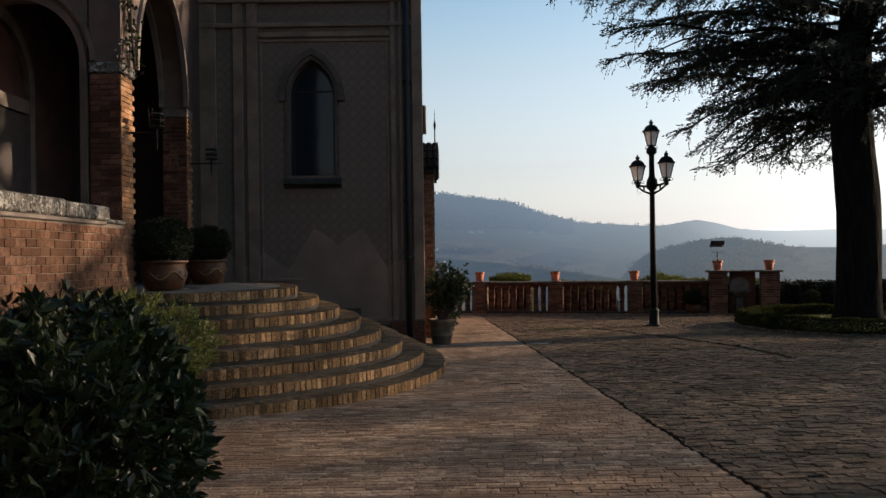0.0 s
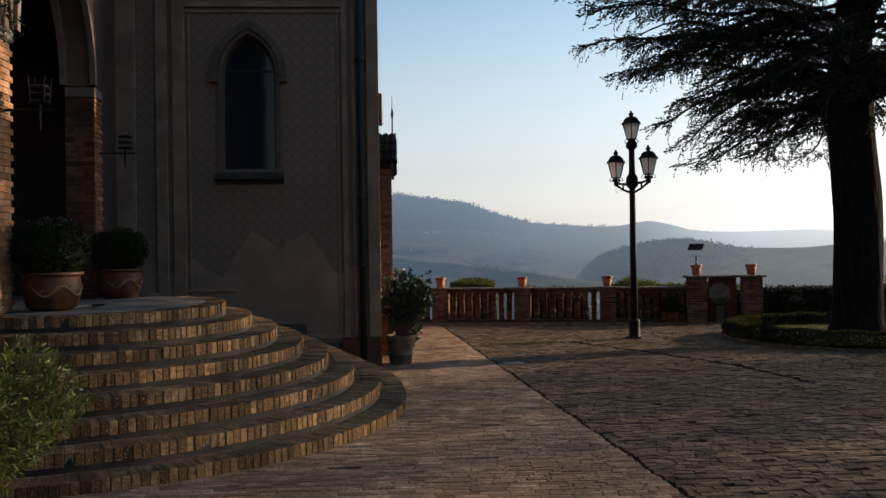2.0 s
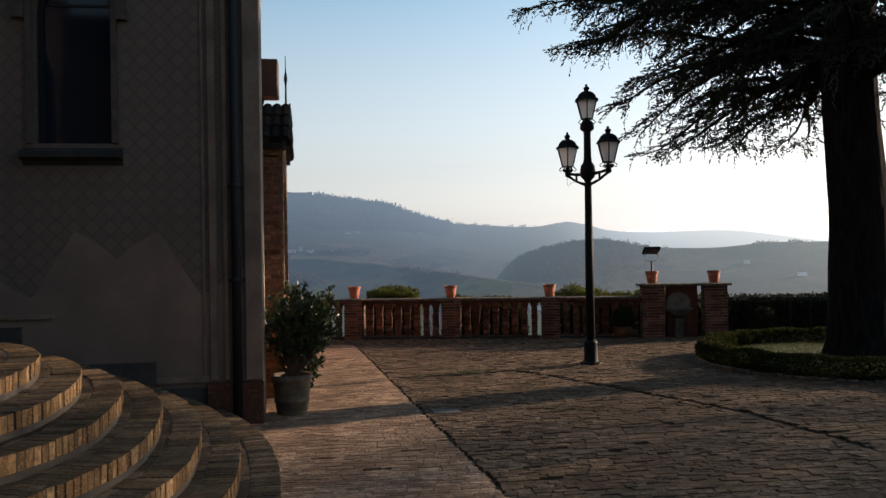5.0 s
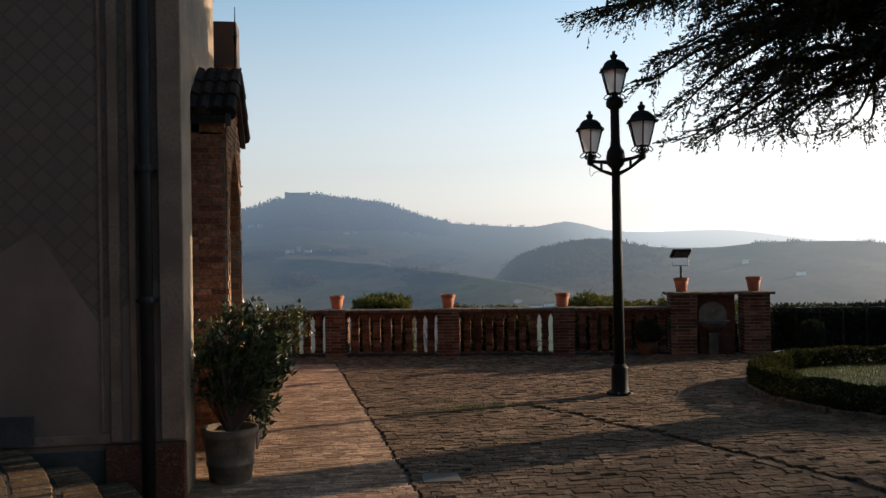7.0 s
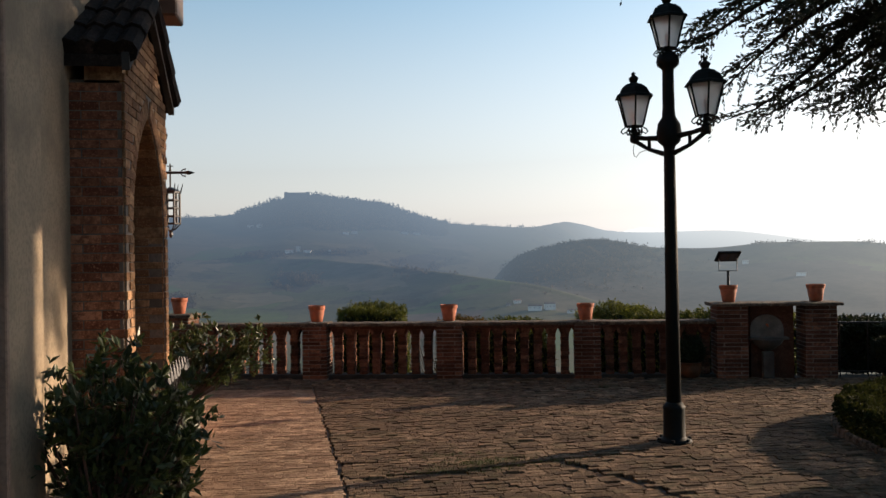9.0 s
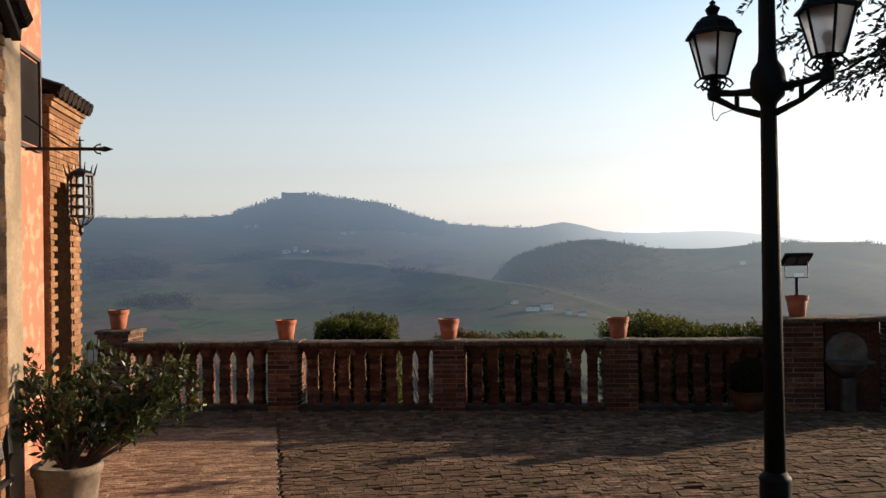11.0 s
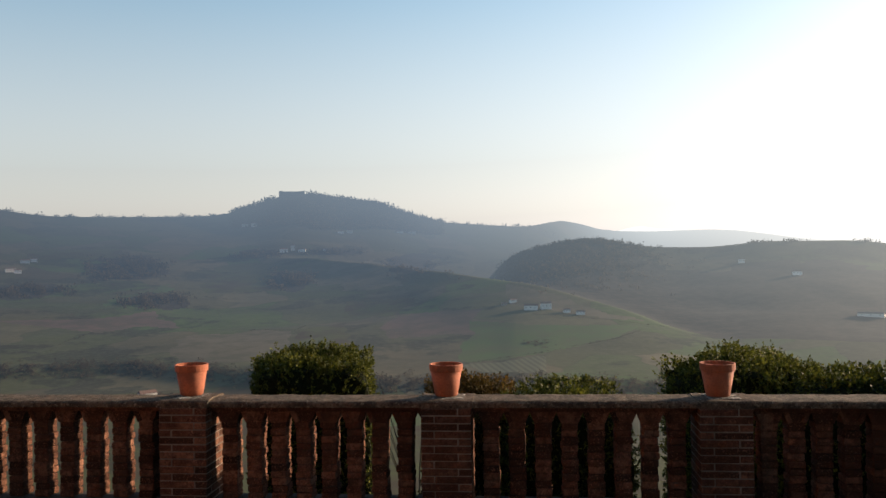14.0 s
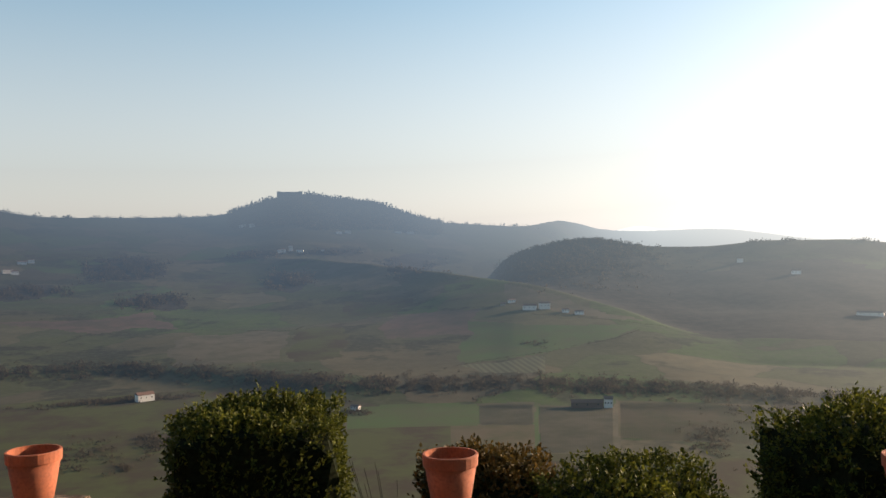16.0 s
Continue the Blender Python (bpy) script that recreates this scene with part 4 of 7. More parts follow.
part("dark_room", cube(WC - 0.8, WC + 0.8, FACE + 0.36, FACE + 0.9, 3.0, 5.9), M_SHADE, win)

pipe = thing("downpipe", "dark metal rainwater pipe clamped to the tower wall", "pipe", (0, 0, 0))
part("tube", tube(bmesh.new(), [(-0.71, FACE - 0.10, gz(9.9)), (-0.71, FACE - 0.10, 3.0), (-0.71, FACE - 0.10, 9.0)], 0.055, 12), M_PIPE, pipe, smooth=True)
for z in (1.78, 2.86, 5.1, 7.4):
    bm = lathe(bmesh.new(), [(0.066, -0.03), (0.072, -0.01), (0.072, 0.01), (0.066, 0.03)], 12, (-0.71, FACE - 0.10, z))
    box(bm, -0.80, -0.62, FACE - 0.10, FACE - 0.004, z - 0.015, z + 0.015)
    part("clamp", bm, M_PIPE, pipe)

# ---------------------------------------------------------------- loggia beside the steps
LX, LZ = -4.15, 1.40                                   # front plane, floor height
loggia = tagged(new("wall_loggia"), "brick loggia with plastered pointed arches above the steps", "loggia", kind="structure")
EAST = Matrix.Translation((LX, 5.26, 0)) @ Matrix.Rotation(radians(3.6), 4, "Z") @ Matrix.Translation((-LX, -5.26, 0))
bm = bmesh.new()
wall_with_arch(bm, 5.26, 8.22, 4.345, 8.6, 6.74, 1.46, 4.345, 4.35, 1.75, LX - 0.40, LX, "x")
part("arch_wall", bm, M_ARCH, loggia, "dull plaster wall over the arch", m=EAST)
bm = bmesh.new()
arch_band(bm, 6.74, 1.37, 4.35, 1.66, 4.35, 0.085, LX - 0.03, LX + 0.045, "x")
part("arch_moulding", bm, M_TRIM, loggia, "pale arch moulding", m=EAST)
bm = bmesh.new()
arch_band(bm, 6.74, 1.37, 4.35, 1.66, 4.35, 0.085, LX - 0.43, LX - 0.35, "x")
part("arch_moulding", bm, M_TRIM, loggia, m=EAST)
bm = bmesh.new()
wall_with_arch(bm, -6.75, -4.573, 4.345, 8.6, -5.52, 0.945, 4.345, 4.35, 0.86, 4.80, 5.20, "y")
box(bm, LX - 0.40, LX, 4.80, 5.258, 4.345, 8.6)
part("arch_wall", bm, M_ARCH, loggia)
bm = bmesh.new()
arch_band(bm, -5.52, 0.86, 4.35, 0.78, 2.5, 0.08, 4.76, 4.83, "y")
part("arch_moulding", bm, M_ARCH, loggia)
bm = bmesh.new()
arch_band(bm, -5.52, 1.0, 4.35, 0.93, 4.35, 0.05, 4.74, 4.798, "y")
part("arch_moulding", bm, M_ARCH, loggia)
part("capital", cube(LX - 0.415, LX + 0.014, 4.785, 5.272, 4.20, 4.343, bevel=0.02), M_STONE, loggia, "grey stone capital")
part("capital", cube(LX - 0.405, LX + 0.005, 8.215, 8.605, 4.20, 4.343, bevel=0.01), M_TRIM, loggia, m=EAST)
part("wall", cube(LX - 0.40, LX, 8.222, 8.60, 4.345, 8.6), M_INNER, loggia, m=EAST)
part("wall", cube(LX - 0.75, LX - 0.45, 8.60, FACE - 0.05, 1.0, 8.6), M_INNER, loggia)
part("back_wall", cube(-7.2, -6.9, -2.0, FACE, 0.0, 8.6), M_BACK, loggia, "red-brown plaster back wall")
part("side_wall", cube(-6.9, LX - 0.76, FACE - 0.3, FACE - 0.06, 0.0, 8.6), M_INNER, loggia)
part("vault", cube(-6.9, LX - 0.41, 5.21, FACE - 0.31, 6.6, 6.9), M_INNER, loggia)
# dark doorway with a pale arched frame on the back wall
bm = bmesh.new()
arch_band(bm, 6.95, 0.95, 4.6, 0.95, 1.4, 0.17, -6.9, -6.80, "x")
box(bm, -6.9, -6.81, 6.0, 7.9, 4.22, 4.44)
part("door_frame", bm, M_TRIM, loggia, "pale stone door frame")
# plain dark slab painted as the shade of the doorway
part("door", cube(-6.895, -6.86, 6.02, 7.88, 1.4, 4.2), M_SHADE, loggia, "dark slab standing for the shaded doorway")

terrace = tagged(new("wall_parapet"), "brick parapet of the raised terrace with a rough stone cap", "parapet", kind="structure")
PX = LX + 0.05
part("core", cube(PX - 0.32, PX - 0.015, -12.0, 4.76, 0.0, 2.26), M_MORTAR, terrace)
bm = bmesh.new()
rng = random.Random(3)
y = -12.0
while y < 4.0:
    w = rng.uniform(0.5, 0.9)
    y1 = min(y + w, 4.1)
    box(bm, PX - 0.36, PX + 0.06 + rng.uniform(-0.008, 0.008), y + 0.004, y1, 2.285, 2.46 + rng.uniform(-0.01, 0.01), 0.018)
    y = y1 + 0.004
part("cap", bm, M_STONE, terrace, "rough lichen-spotted stone cap")
part("cap_moulding", cube(PX - 0.34, PX + 0.03, -12.0, 4.1, 2.235, 2.284, bevel=0.01), M_TRIM, terrace)
part("low_cap", cube(PX - 0.33, PX + 0.03, 4.105, 4.76, 2.262, 2.31, bevel=0.015), M_STONE, terrace)
part("terrace_floor", cube(-6.9, PX - 0.33, -12.0, FACE - 0.32, 1.2, 1.395), M_LANDING, terrace)

# the villa's wing behind the start of the walk
tagged(part("wall_south", cube(-16.0, -6.3, -17.0, -16.5, 0.0, 12.3), M_WING, None), "plain dark plaster wing of the villa", "wall", kind="structure")
# added out of view to hold back sky light
tagged(part("wall_court", cube(-6.29, 6.0, -17.0, -16.5, 0.0, 6.0), M_INNER, None), "unseen dark wall added to block sky light over the court", "wall", kind="structure")
tagged(part("wall_west", cube(-7.5, -7.22, -16.5, FACE, 0.0, 9.0), M_WING, None), "plain dark plaster wall of the villa", "wall", kind="structure")

# ---------------------------------------------------------------- round steps
SC = Vector((-3.91, 6.1))
NSTEP, R0, TREAD, RISE = 8, 3.83, 0.307, 0.155
Z0 = 0.155
LONG = 1.6                                             # behind their widest point the steps draw out towards the tower
steps = tagged(new("steps"), "eight rounded brick steps fanning down from the loggia", "steps", kind="structure")


def step_point(r, a):
    return Vector((SC.x + r * math.cos(a), SC.y + r * math.sin(a) * (LONG if a > 0 else 1.0)))


def step_line(r, pitch=None, n=60):
    """Points and outward bearings at even spaces along one step's edge, between the loggia and the tower."""
    a0 = -math.acos(max(-1, min(1, (LX + 0.06 - SC.x) / r)))
    a1 = math.asin(min(1, (FACE - 0.13 - SC.y) / (r * LONG)))
    if r * LONG < FACE - 0.13 - SC.y:
        a1 = math.acos(max(-1, min(1, (LX + 0.06 - SC.x) / r)))
    pts = [step_point(r, a0 + (a1 - a0) * i / 240) for i in range(241)]
    run = np.concatenate([[0], np.cumsum([(q - p).length for p, q in zip(pts, pts[1:])])])
    at = (np.arange(int(run[-1] / pitch)) + 0.5) * run[-1] / int(run[-1] / pitch) if pitch else np.linspace(0, run[-1], n + 1)
    xs, ys = [np.interp(at, run, [p[k] for p in pts]) for k in (0, 1)]
    out = []
    for x, y, s in zip(xs, ys, at):
        i = min(max(int(np.searchsorted(run, s)), 1), 240)
        d = pts[i] - pts[i - 1]
        out.append((x, y, math.atan2(-d.x, d.y)))
    return out


def ring(bm, r0, r1, z0, z1, n=60):
    inner, outer = step_line(max(r0, 0.3), n=n), step_line(r1, n=n)
    lo = []
    for p, q in zip(inner, outer):
        lo.append([bm.verts.new((u[0], u[1], z)) for u, z in ((p, z0), (q, z0), (q, z1), (p, z1))])
    for p, q in zip(lo, lo[1:]):
        for k in range(4):
            bm.faces.new((p[k], p[(k + 1) % 4], q[(k + 1) % 4], q[k]))
    bm.faces.new(lo[0])
    bm.faces.new(lo[-1][::-1])
    return bm


BW, BH, BL = 0.070, 0.112, 0.235
step_brick = [cube(-BL, 0, -BW / 2 + e, BW / 2 - e, -BH, 0, bevel=0.004) for e in (0.003, 0.0042, 0.0022)]
step_meshes = []
for b in step_brick:
    me = bpy.data.meshes.new("brick")
    b.to_mesh(me)
    b.free()
    me.materials.append(M_STEP)
    me.materials.append(M_STEP_FLAT)                     # trodden, dirty upper side
    for p in me.polygons:
        p.material_index = 1 if p.normal.z > 0.8 else 0
    step_meshes.append(me)
b = cube(-0.05, 0.05, -0.0985, 0.0985, -0.06, 0, bevel=0.004)
stretcher = bpy.data.meshes.new("brick")
b.to_mesh(stretcher)
b.free()
stretcher.materials.append(M_STEP_FLAT)
rng = random.Random(8)
for s in range(NSTEP):
    r, ztop = R0 - TREAD * s, Z0 + RISE * (s + 1)
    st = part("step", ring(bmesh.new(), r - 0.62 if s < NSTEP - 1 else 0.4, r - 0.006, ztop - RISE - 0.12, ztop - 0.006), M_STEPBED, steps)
    for i, (x, y, a) in enumerate(step_line(r, BW)):
        k = rng.uniform(-0.006, 0.006)
        m = pose(x + k * math.cos(a), y + k * math.sin(a), ztop + rng.uniform(-0.004, 0.004), rng.uniform(-1, 1), rng.uniform(-1, 1), math.degrees(a))
        link("brick", step_meshes[i % 3], None, st, m=m)
    if s == NSTEP - 1:
        continue
    for x, y, a in step_line(r - BL - 0.052, 0.2):        # inner ring of stretchers up to the next riser
        m = pose(x, y, ztop + rng.uniform(-0.006, 0.001), rng.uniform(-1, 1), rng.uniform(-1, 1), math.degrees(a))
        link("brick", stretcher, None, st, m=m)
part("landing_paving", ring(bmesh.new(), 0.35, R0 - TREAD * 7 - 0.24, 1.30, LZ, n=40), M_LANDING, steps, "pale worn landing stone")
part("landing_paving", cube(LX - 0.39, LX + 0.3, 5.27, FACE - 0.32, 1.28, LZ - 0.004), M_LANDING, steps)


# ---------------------------------------------------------------- brick facing for walls
def brick_meshes(name, length, height, depth, material, gap=0.007):
    out = []
    for e in (0.0, 0.003):
        b = cube(-length / 2 + gap / 2, length / 2 - gap / 2, 0, depth, gap / 2 + e / 2, height - gap / 2, bevel=0.003)
        me = bpy.data.meshes.new(name)
        b.to_mesh(me)
        b.free()
        me.materials.append(material)
        out.append(me)
    return out


def face_bricks(parent, origin, along, width, z0, z1, meshes, blen, bh, skip=None, seed=1):
    """Courses of bricks on a face: origin is the foot of the face's start, along its direction in degrees; the bricks' backs point inward."""
    rng = random.Random(seed)
    c, s = math.cos(radians(along)), math.sin(radians(along))
    z, row = z0, 0
    while z < z1 - bh * 0.5:
        u = blen / 2 if row % 2 else 0.0
        while u < width - 0.02:
            a, b = max(0.0, u - blen / 2), min(width, u + blen / 2)
            if b - a > 0.03 and not (skip and skip((a + b) / 2, z + bh / 2)):
                m = pose(origin[0] + c * (a + b) / 2, origin[1] + s * (a + b) / 2, z + rng.uniform(-0.002, 0.002), 0, 0, along) @ Matrix.Translation((0, rng.uniform(-0.004, 0.003), 0)) @ Matrix.Diagonal(((b - a) / blen, 1, 1, 1))
                link("brick", rng.choice(meshes), None, parent, m=m)
            u += blen
        z += bh
        row += 1


COURSE = 0.068
B_RED = brick_meshes("brick", 0.25, COURSE, 0.02, M_BRICK)
B_PORCH = brick_meshes("brick", 0.25, COURSE, 0.02, M_PORCH)
B_WARM = brick_meshes("brick", 0.26, COURSE, 0.02, M_BRICK_WARM)
B_BLOCK = brick_meshes("brick", 0.20, 0.087, 0.02, M_BLOCK)

# piers: east faces take lighter brick, the sun on them painted in
pier_a = part("brick_pier", cube(LX - 0.381, LX - 0.019, 4.819, 5.241, 0.101, 4.19), M_MORTAR, loggia, "red brick pier")
face_bricks(pier_a, (LX - 0.40, 4.80), 0, 0.40, 1.4, 4.19, B_RED, 0.25, COURSE, seed=2)
face_bricks(pier_a, (LX, 4.80), 90, 0.46, 1.4, 4.19, B_WARM, 0.25, COURSE, seed=3)
pier_b = part("brick_pier", cube(LX - 0.381, LX - 0.019, 8.239, 8.581, 1.201, 4.19), M_MORTAR, loggia, "red brick pier", m=EAST)
face_bricks(pier_b, (LX - 0.40, 8.22), 0, 0.40, 1.4, 4.19, B_RED, 0.25, COURSE, seed=4)
face_bricks(pier_b, (LX, 8.22), 90, 0.38, 1.4, 4.19, B_WARM, 0.25, COURSE, seed=5)
facing = part("brick_facing", cube(PX - 0.02, PX - 0.014, 0.4, 4.759, 0.2, 2.23), M_MORTAR, terrace)
face_bricks(facing, (PX, 0.4), 90, 4.36, 0.3, 2.22, B_BLOCK, 0.20, 0.087, seed=6)
part("wall", cube(PX - 0.31, PX - 0.002, -12.0, 0.39, 0.0, 2.234), M_BRICK_WARM, terrace)
part("wall_end", cube(PX - 0.32, PX - 0.012, 4.761, 5.2, 0.0, 1.39), M_BRICK, terrace)


# ---------------------------------------------------------------- gabled brick porch on the tower's side
BX, BY0, BY1 = -0.26, 11.80, 13.50
porch = tagged(new("wall_porch"), "small gabled brick porch with a blind pointed arch", "porch", kind="structure")
AC, AH = 12.69, 0.66
bm = bmesh.new()
wall_with_arch(bm, BY0, BY1, 0.0, 3.55, AC, AH, 0.0, 2.35, 0.98, BX - 0.26, BX, "x")
slab(bm, [(BY0, 3.551), (BY1, 3.551), ((BY0 + BY1) / 2, 4.13)], BX - 0.26, BX, "x")
part("arch_front", bm, M_BRICK_WARM, porch)
part("niche_back", cube(BX - 0.42, BX - 0.262, BY0 + 0.02, BY1 - 0.02, 0.0, 3.4), M_BRICK_WARM, porch)
part("south_wall", cube(TX1 - 0.4, BX - 0.021, BY0, BY0 + 0.2, 0.0, 3.45), M_MORTAR, porch)
front = part("brick_facing", cube(TX1 - 0.38, BX - 0.008, BY0 - 0.016, BY0 - 0.001, 0.05, 3.4), M_MORTAR, porch)
face_bricks(front, (TX1 - 0.36, BY0 - 0.02), 0, BX - TX1 + 0.36, 0.1, 3.46, B_PORCH, 0.25, COURSE, seed=7)


def in_arch(u, z, c, half, spring, rise):
    if abs(u - c) > half:
        return False
    if z < spring:
        return True
    r = (half * half + rise * rise) / (2 * half)
    return abs(u - c) < half - r + math.sqrt(max(r * r - (z - spring) ** 2, 0))


side = part("brick_facing", cube(BX + 0.0005, BX + 0.001, BY0 + 0.01, BY0 + 0.02, 0.1, 0.12), M_MORTAR, porch)
face_bricks(side, (BX + 0.02, BY0 - 0.02), 90, BY1 - BY0 + 0.02, 0.1, 3.95, B_WARM, 0.26, COURSE,
            lambda u, z: in_arch(u + BY0 - 0.02, z, AC, AH + 0.14, 2.35, 1.14) or z > 3.50 + 0.66 * (0.88 - abs(u - 0.9)), seed=8)
niche = part("brick_facing", cube(BX - 0.261, BX - 0.2605, AC - 0.1, AC + 0.1, 0.1, 0.2), M_MORTAR, porch)
face_bricks(niche, (BX - 0.24, AC - AH - 0.05), 90, 2 * AH + 0.1, 0.1, 3.36, B_WARM, 0.26, COURSE, seed=9)
# ring of arch bricks
arch_ring = bpy.data.meshes.new("brick")
b = cube(0.005, 0.155, -0.032, 0.032, 0, 0.05, bevel=0.004)
b.to_mesh(arch_ring)
b.free()
arch_ring.materials.append(M_BRICK_WARM)
soffit_brick = bpy.data.meshes.new("brick")
b = cube(-0.13, 0.13, -0.032, 0.032, -0.02, 0.012, bevel=0.004)
b.to_mesh(soffit_brick)
b.free()
soffit_brick.materials.append(M_BRICK_WARM)
bm = bmesh.new()
wall_with_arch(bm, BY0, BY1, 0.05, 3.5, AC, AH, 0.05, 2.35, 0.98, BX + 0.001, BX + 0.012, "x")
part("joint_mortar", bm, M_MORTAR, porch)
jamb = part("brick_facing", cube(BX - 0.24, BX - 0.01, AC + AH - 0.004, AC + AH - 0.001, 0.1, 2.3), M_MORTAR, porch)
face_bricks(jamb, (BX - 0.25, AC + AH - 0.016), 0, 0.27, 0.1, 2.34, B_WARM, 0.26, COURSE, seed=12)
pts = arch_points(AC, AH, 2.35, 0.98, 16)
for (u0, z0), (u1, z1) in zip(pts, pts[1:]):
    if abs(u0 - u1) + abs(z0 - z1) < 0.01:
        continue
    d = Vector((u1 - u0, z1 - z0)).normalized()
    out = Vector((-d.y, d.x))
    wide = Matrix.Diagonal((1, (math.hypot(u1 - u0, z1 - z0) - 0.006) / 0.064, 1, 1))
    m = Matrix(((0, 0, 1, BX - 0.030), (out.x, d.x, 0, (u0 + u1) / 2), (out.y, d.y, 0, (z0 + z1) / 2), (0, 0, 0, 1)))
    if (z0 + z1) / 2 > 2.36:
        link("brick", arch_ring, None, porch, m=m @ wide)
        m = Matrix(((1, 0, 0, BX - 0.125), (0, d.x, -out.x, (u0 + u1) / 2), (0, d.y, -out.y, (z0 + z1) / 2), (0, 0, 0, 1)))
        link("brick", soffit_brick, None, porch, m=m @ wide)
for sgn in (-1, 1):
    z = 0.1
    while z < 2.33:
        link("brick", B_WARM[0], None, porch, m=pose(BX + 0.022, AC + sgn * (AH + 0.07), z, 0, 0, 90) @ Matrix.Diagonal((0.54, 1, 1, 1)))
        z += COURSE
# tiled gable roof with raking stone edge
MIDY = (BY0 + BY1) / 2
for sgn in (-1, 1):
    ye = MIDY + sgn * 0.98
    bm = bmesh.new()
    slab(bm, [(MIDY, 4.24), (ye, 3.60), (ye, 3.52), (MIDY, 4.16)], TX1 - 0.25, BX + 0.02, "x")
    part("roof_slope", bm, M_ROOF, porch)
    bm = bmesh.new()
    slab(bm, [(MIDY, 4.28), (ye, 3.64), (ye - sgn * 0.02, 3.50), (MIDY, 4.13)], BX + 0.022, BX + 0.075, "x")
    part("raking_moulding", bm, M_GREYWALL, porch, "dark stone raking moulding")
    tile = tube(bmesh.new(), [(0, 0, 0), (0, sgn * 0.36, -0.22)], [0.075, 0.088], 8)
    me = bpy.data.meshes.new("roof_tile")
    tile.to_mesh(me)
    tile.free()
    me.materials.append(M_ROOF)
    for r in range(3):
        for k in range(4):
            link("roof_tile", me, None, porch, m=pose(TX1 - 0.17 + k * 0.13, MIDY + sgn * (0.02 + r * 0.30), 4.25 - r * 0.20, 0, 0, 0))
bm = tube(bmesh.new(), [(BX + 0.05, MIDY, 4.2), (BX + 0.05, MIDY, 4.5), (BX + 0.05, MIDY, 5.03)], [0.018, 0.014, 0.004], 6)
tube(bm, [(BX + 0.05, MIDY - 0.0, 4.55), (BX + 0.05, MIDY - 0.03, 4.68), (BX + 0.05, MIDY + 0.02, 4.82)], [0.006, 0.03, 0.006], 6)
tube(bm, [(BX + 0.05, MIDY, 4.26), (BX + 0.10, MIDY, 4.24), (BX + 0.11, MIDY, 4.32)], 0.012, 6)
tagged(part("roof_finial", bm, M_IRON, None), "black wrought iron spike finial on the porch gable", "finial")

# iron railing with a shrub in front of the niche
rail = thing("iron_railing", "low black wrought iron railing with spear tips by the porch", "railing", (0.03, 11.75, gz(12)))
for i in range(8):
    y = i * 0.13
    bm = tube(bmesh.new(), [(0, y, 0), (0, y, 1.14)], 0.011, 6)
    lathe(bm, [(0.012, 1.13), (0.03, 1.17), (0.022, 1.22), (0.003, 1.30)], 6, (0, y, 0))
    part("bar", bm, M_IRON, rail)
for z in (0.2, 1.02):
    part("crossbar", cube(-0.014, 0.014, -0.03, 0.96, z, z + 0.025), M_IRON, rail)

# ---------------------------------------------------------------- red house wall and far porch
RX = -1.45
house = tagged(new("wall_house"), "sunlit red plaster house wall with a cream strip", "wall", kind="structure")
part("red_wall", cube(RX - 0.3, RX, 13.52, 18.26, 0.0, 7.5), M_REDWALL, house)
part("cream_block", cube(RX + 0.002, -0.76, 13.52, 15.40, 0.0, 8.5, bevel=0.01), M_CREAM, house, "cream plaster corner of the house")
# flat panel, dark as the shade in a window would be
part("window_opening", cube(RX - 0.02, RX + 0.012, 17.5, 18.1, 3.45, 4.35), M_WING, house, "dark panel standing for the shade in a small window")
bm = bmesh.new()
arch = [(17.46, 3.4), (18.14, 3.4), (18.14, 4.4), (17.46, 4.4)]
for a, bb in zip(arch, arch[1:] + arch[:1]):
    tube(bm, [(RX + 0.01, a[0], a[1]), (RX + 0.01, bb[0], bb[1])], 0.03, 4)
part("window_frame", bm, M_WOOD, house)
part("eave_box", cube(RX + 0.002, -0.44, 15.55, 16.05, 4.98, 5.66, bevel=0.02), M_WOOD, house, "red-brown boxed eave end")
part("eave_bracket", cube(RX + 0.002, -0.70, 15.6, 15.72, 4.84, 4.97, bevel=0.02), M_ROOF, house)

FX, FY0, FY1 = -1.40, 18.28, 19.55
fp = tagged(new("wall_far_porch"), "sunlit brick entrance porch with an arched doorway and tiled eave", "porch", kind="structure")
bm = bmesh.new()
wall_with_arch(bm, FY0, FY1, 0.0, 3.85, 18.80, 0.36, 0.0, 2.75, 0.42, FX - 0.4, FX, "x")
part("front_wall", bm, M_BRICK_WARM, fp)
# back of the arch, its shade put into the dark colour
part("back", cube(FX - 1.2, FX - 0.8, FY0, FY1, 0.0, 3.8), M_SHADE, fp)
part("end_wall", cube(FX - 3.0, FX - 0.402, FY1 - 0.35, FY1, 0.0, 3.85), M_BRICK_WARM, fp)
f_face = part("brick_facing", cube(FX + 0.0005, FX + 0.001, FY0 + 0.1, FY0 + 0.2, 0.1, 0.2), M_MORTAR, fp)
face_bricks(f_face, (FX + 0.02, FY0), 90, FY1 - FY0, 0.05, 3.85, B_WARM, 0.26, COURSE, lambda u, z: in_arch(u + FY0, z, 18.80, 0.36, 2.75, 0.42), seed=11)
for k, (dz, dx) in enumerate(((3.86, 0.025), (3.93, 0.05), (4.0, 0.075))):
    part("cornice_course", cube(FX - 0.4, FX + dx, FY0, FY1 + dx, dz, dz + 0.066, bevel=0.006), M_BRICK_WARM, fp)
bm = bmesh.new()
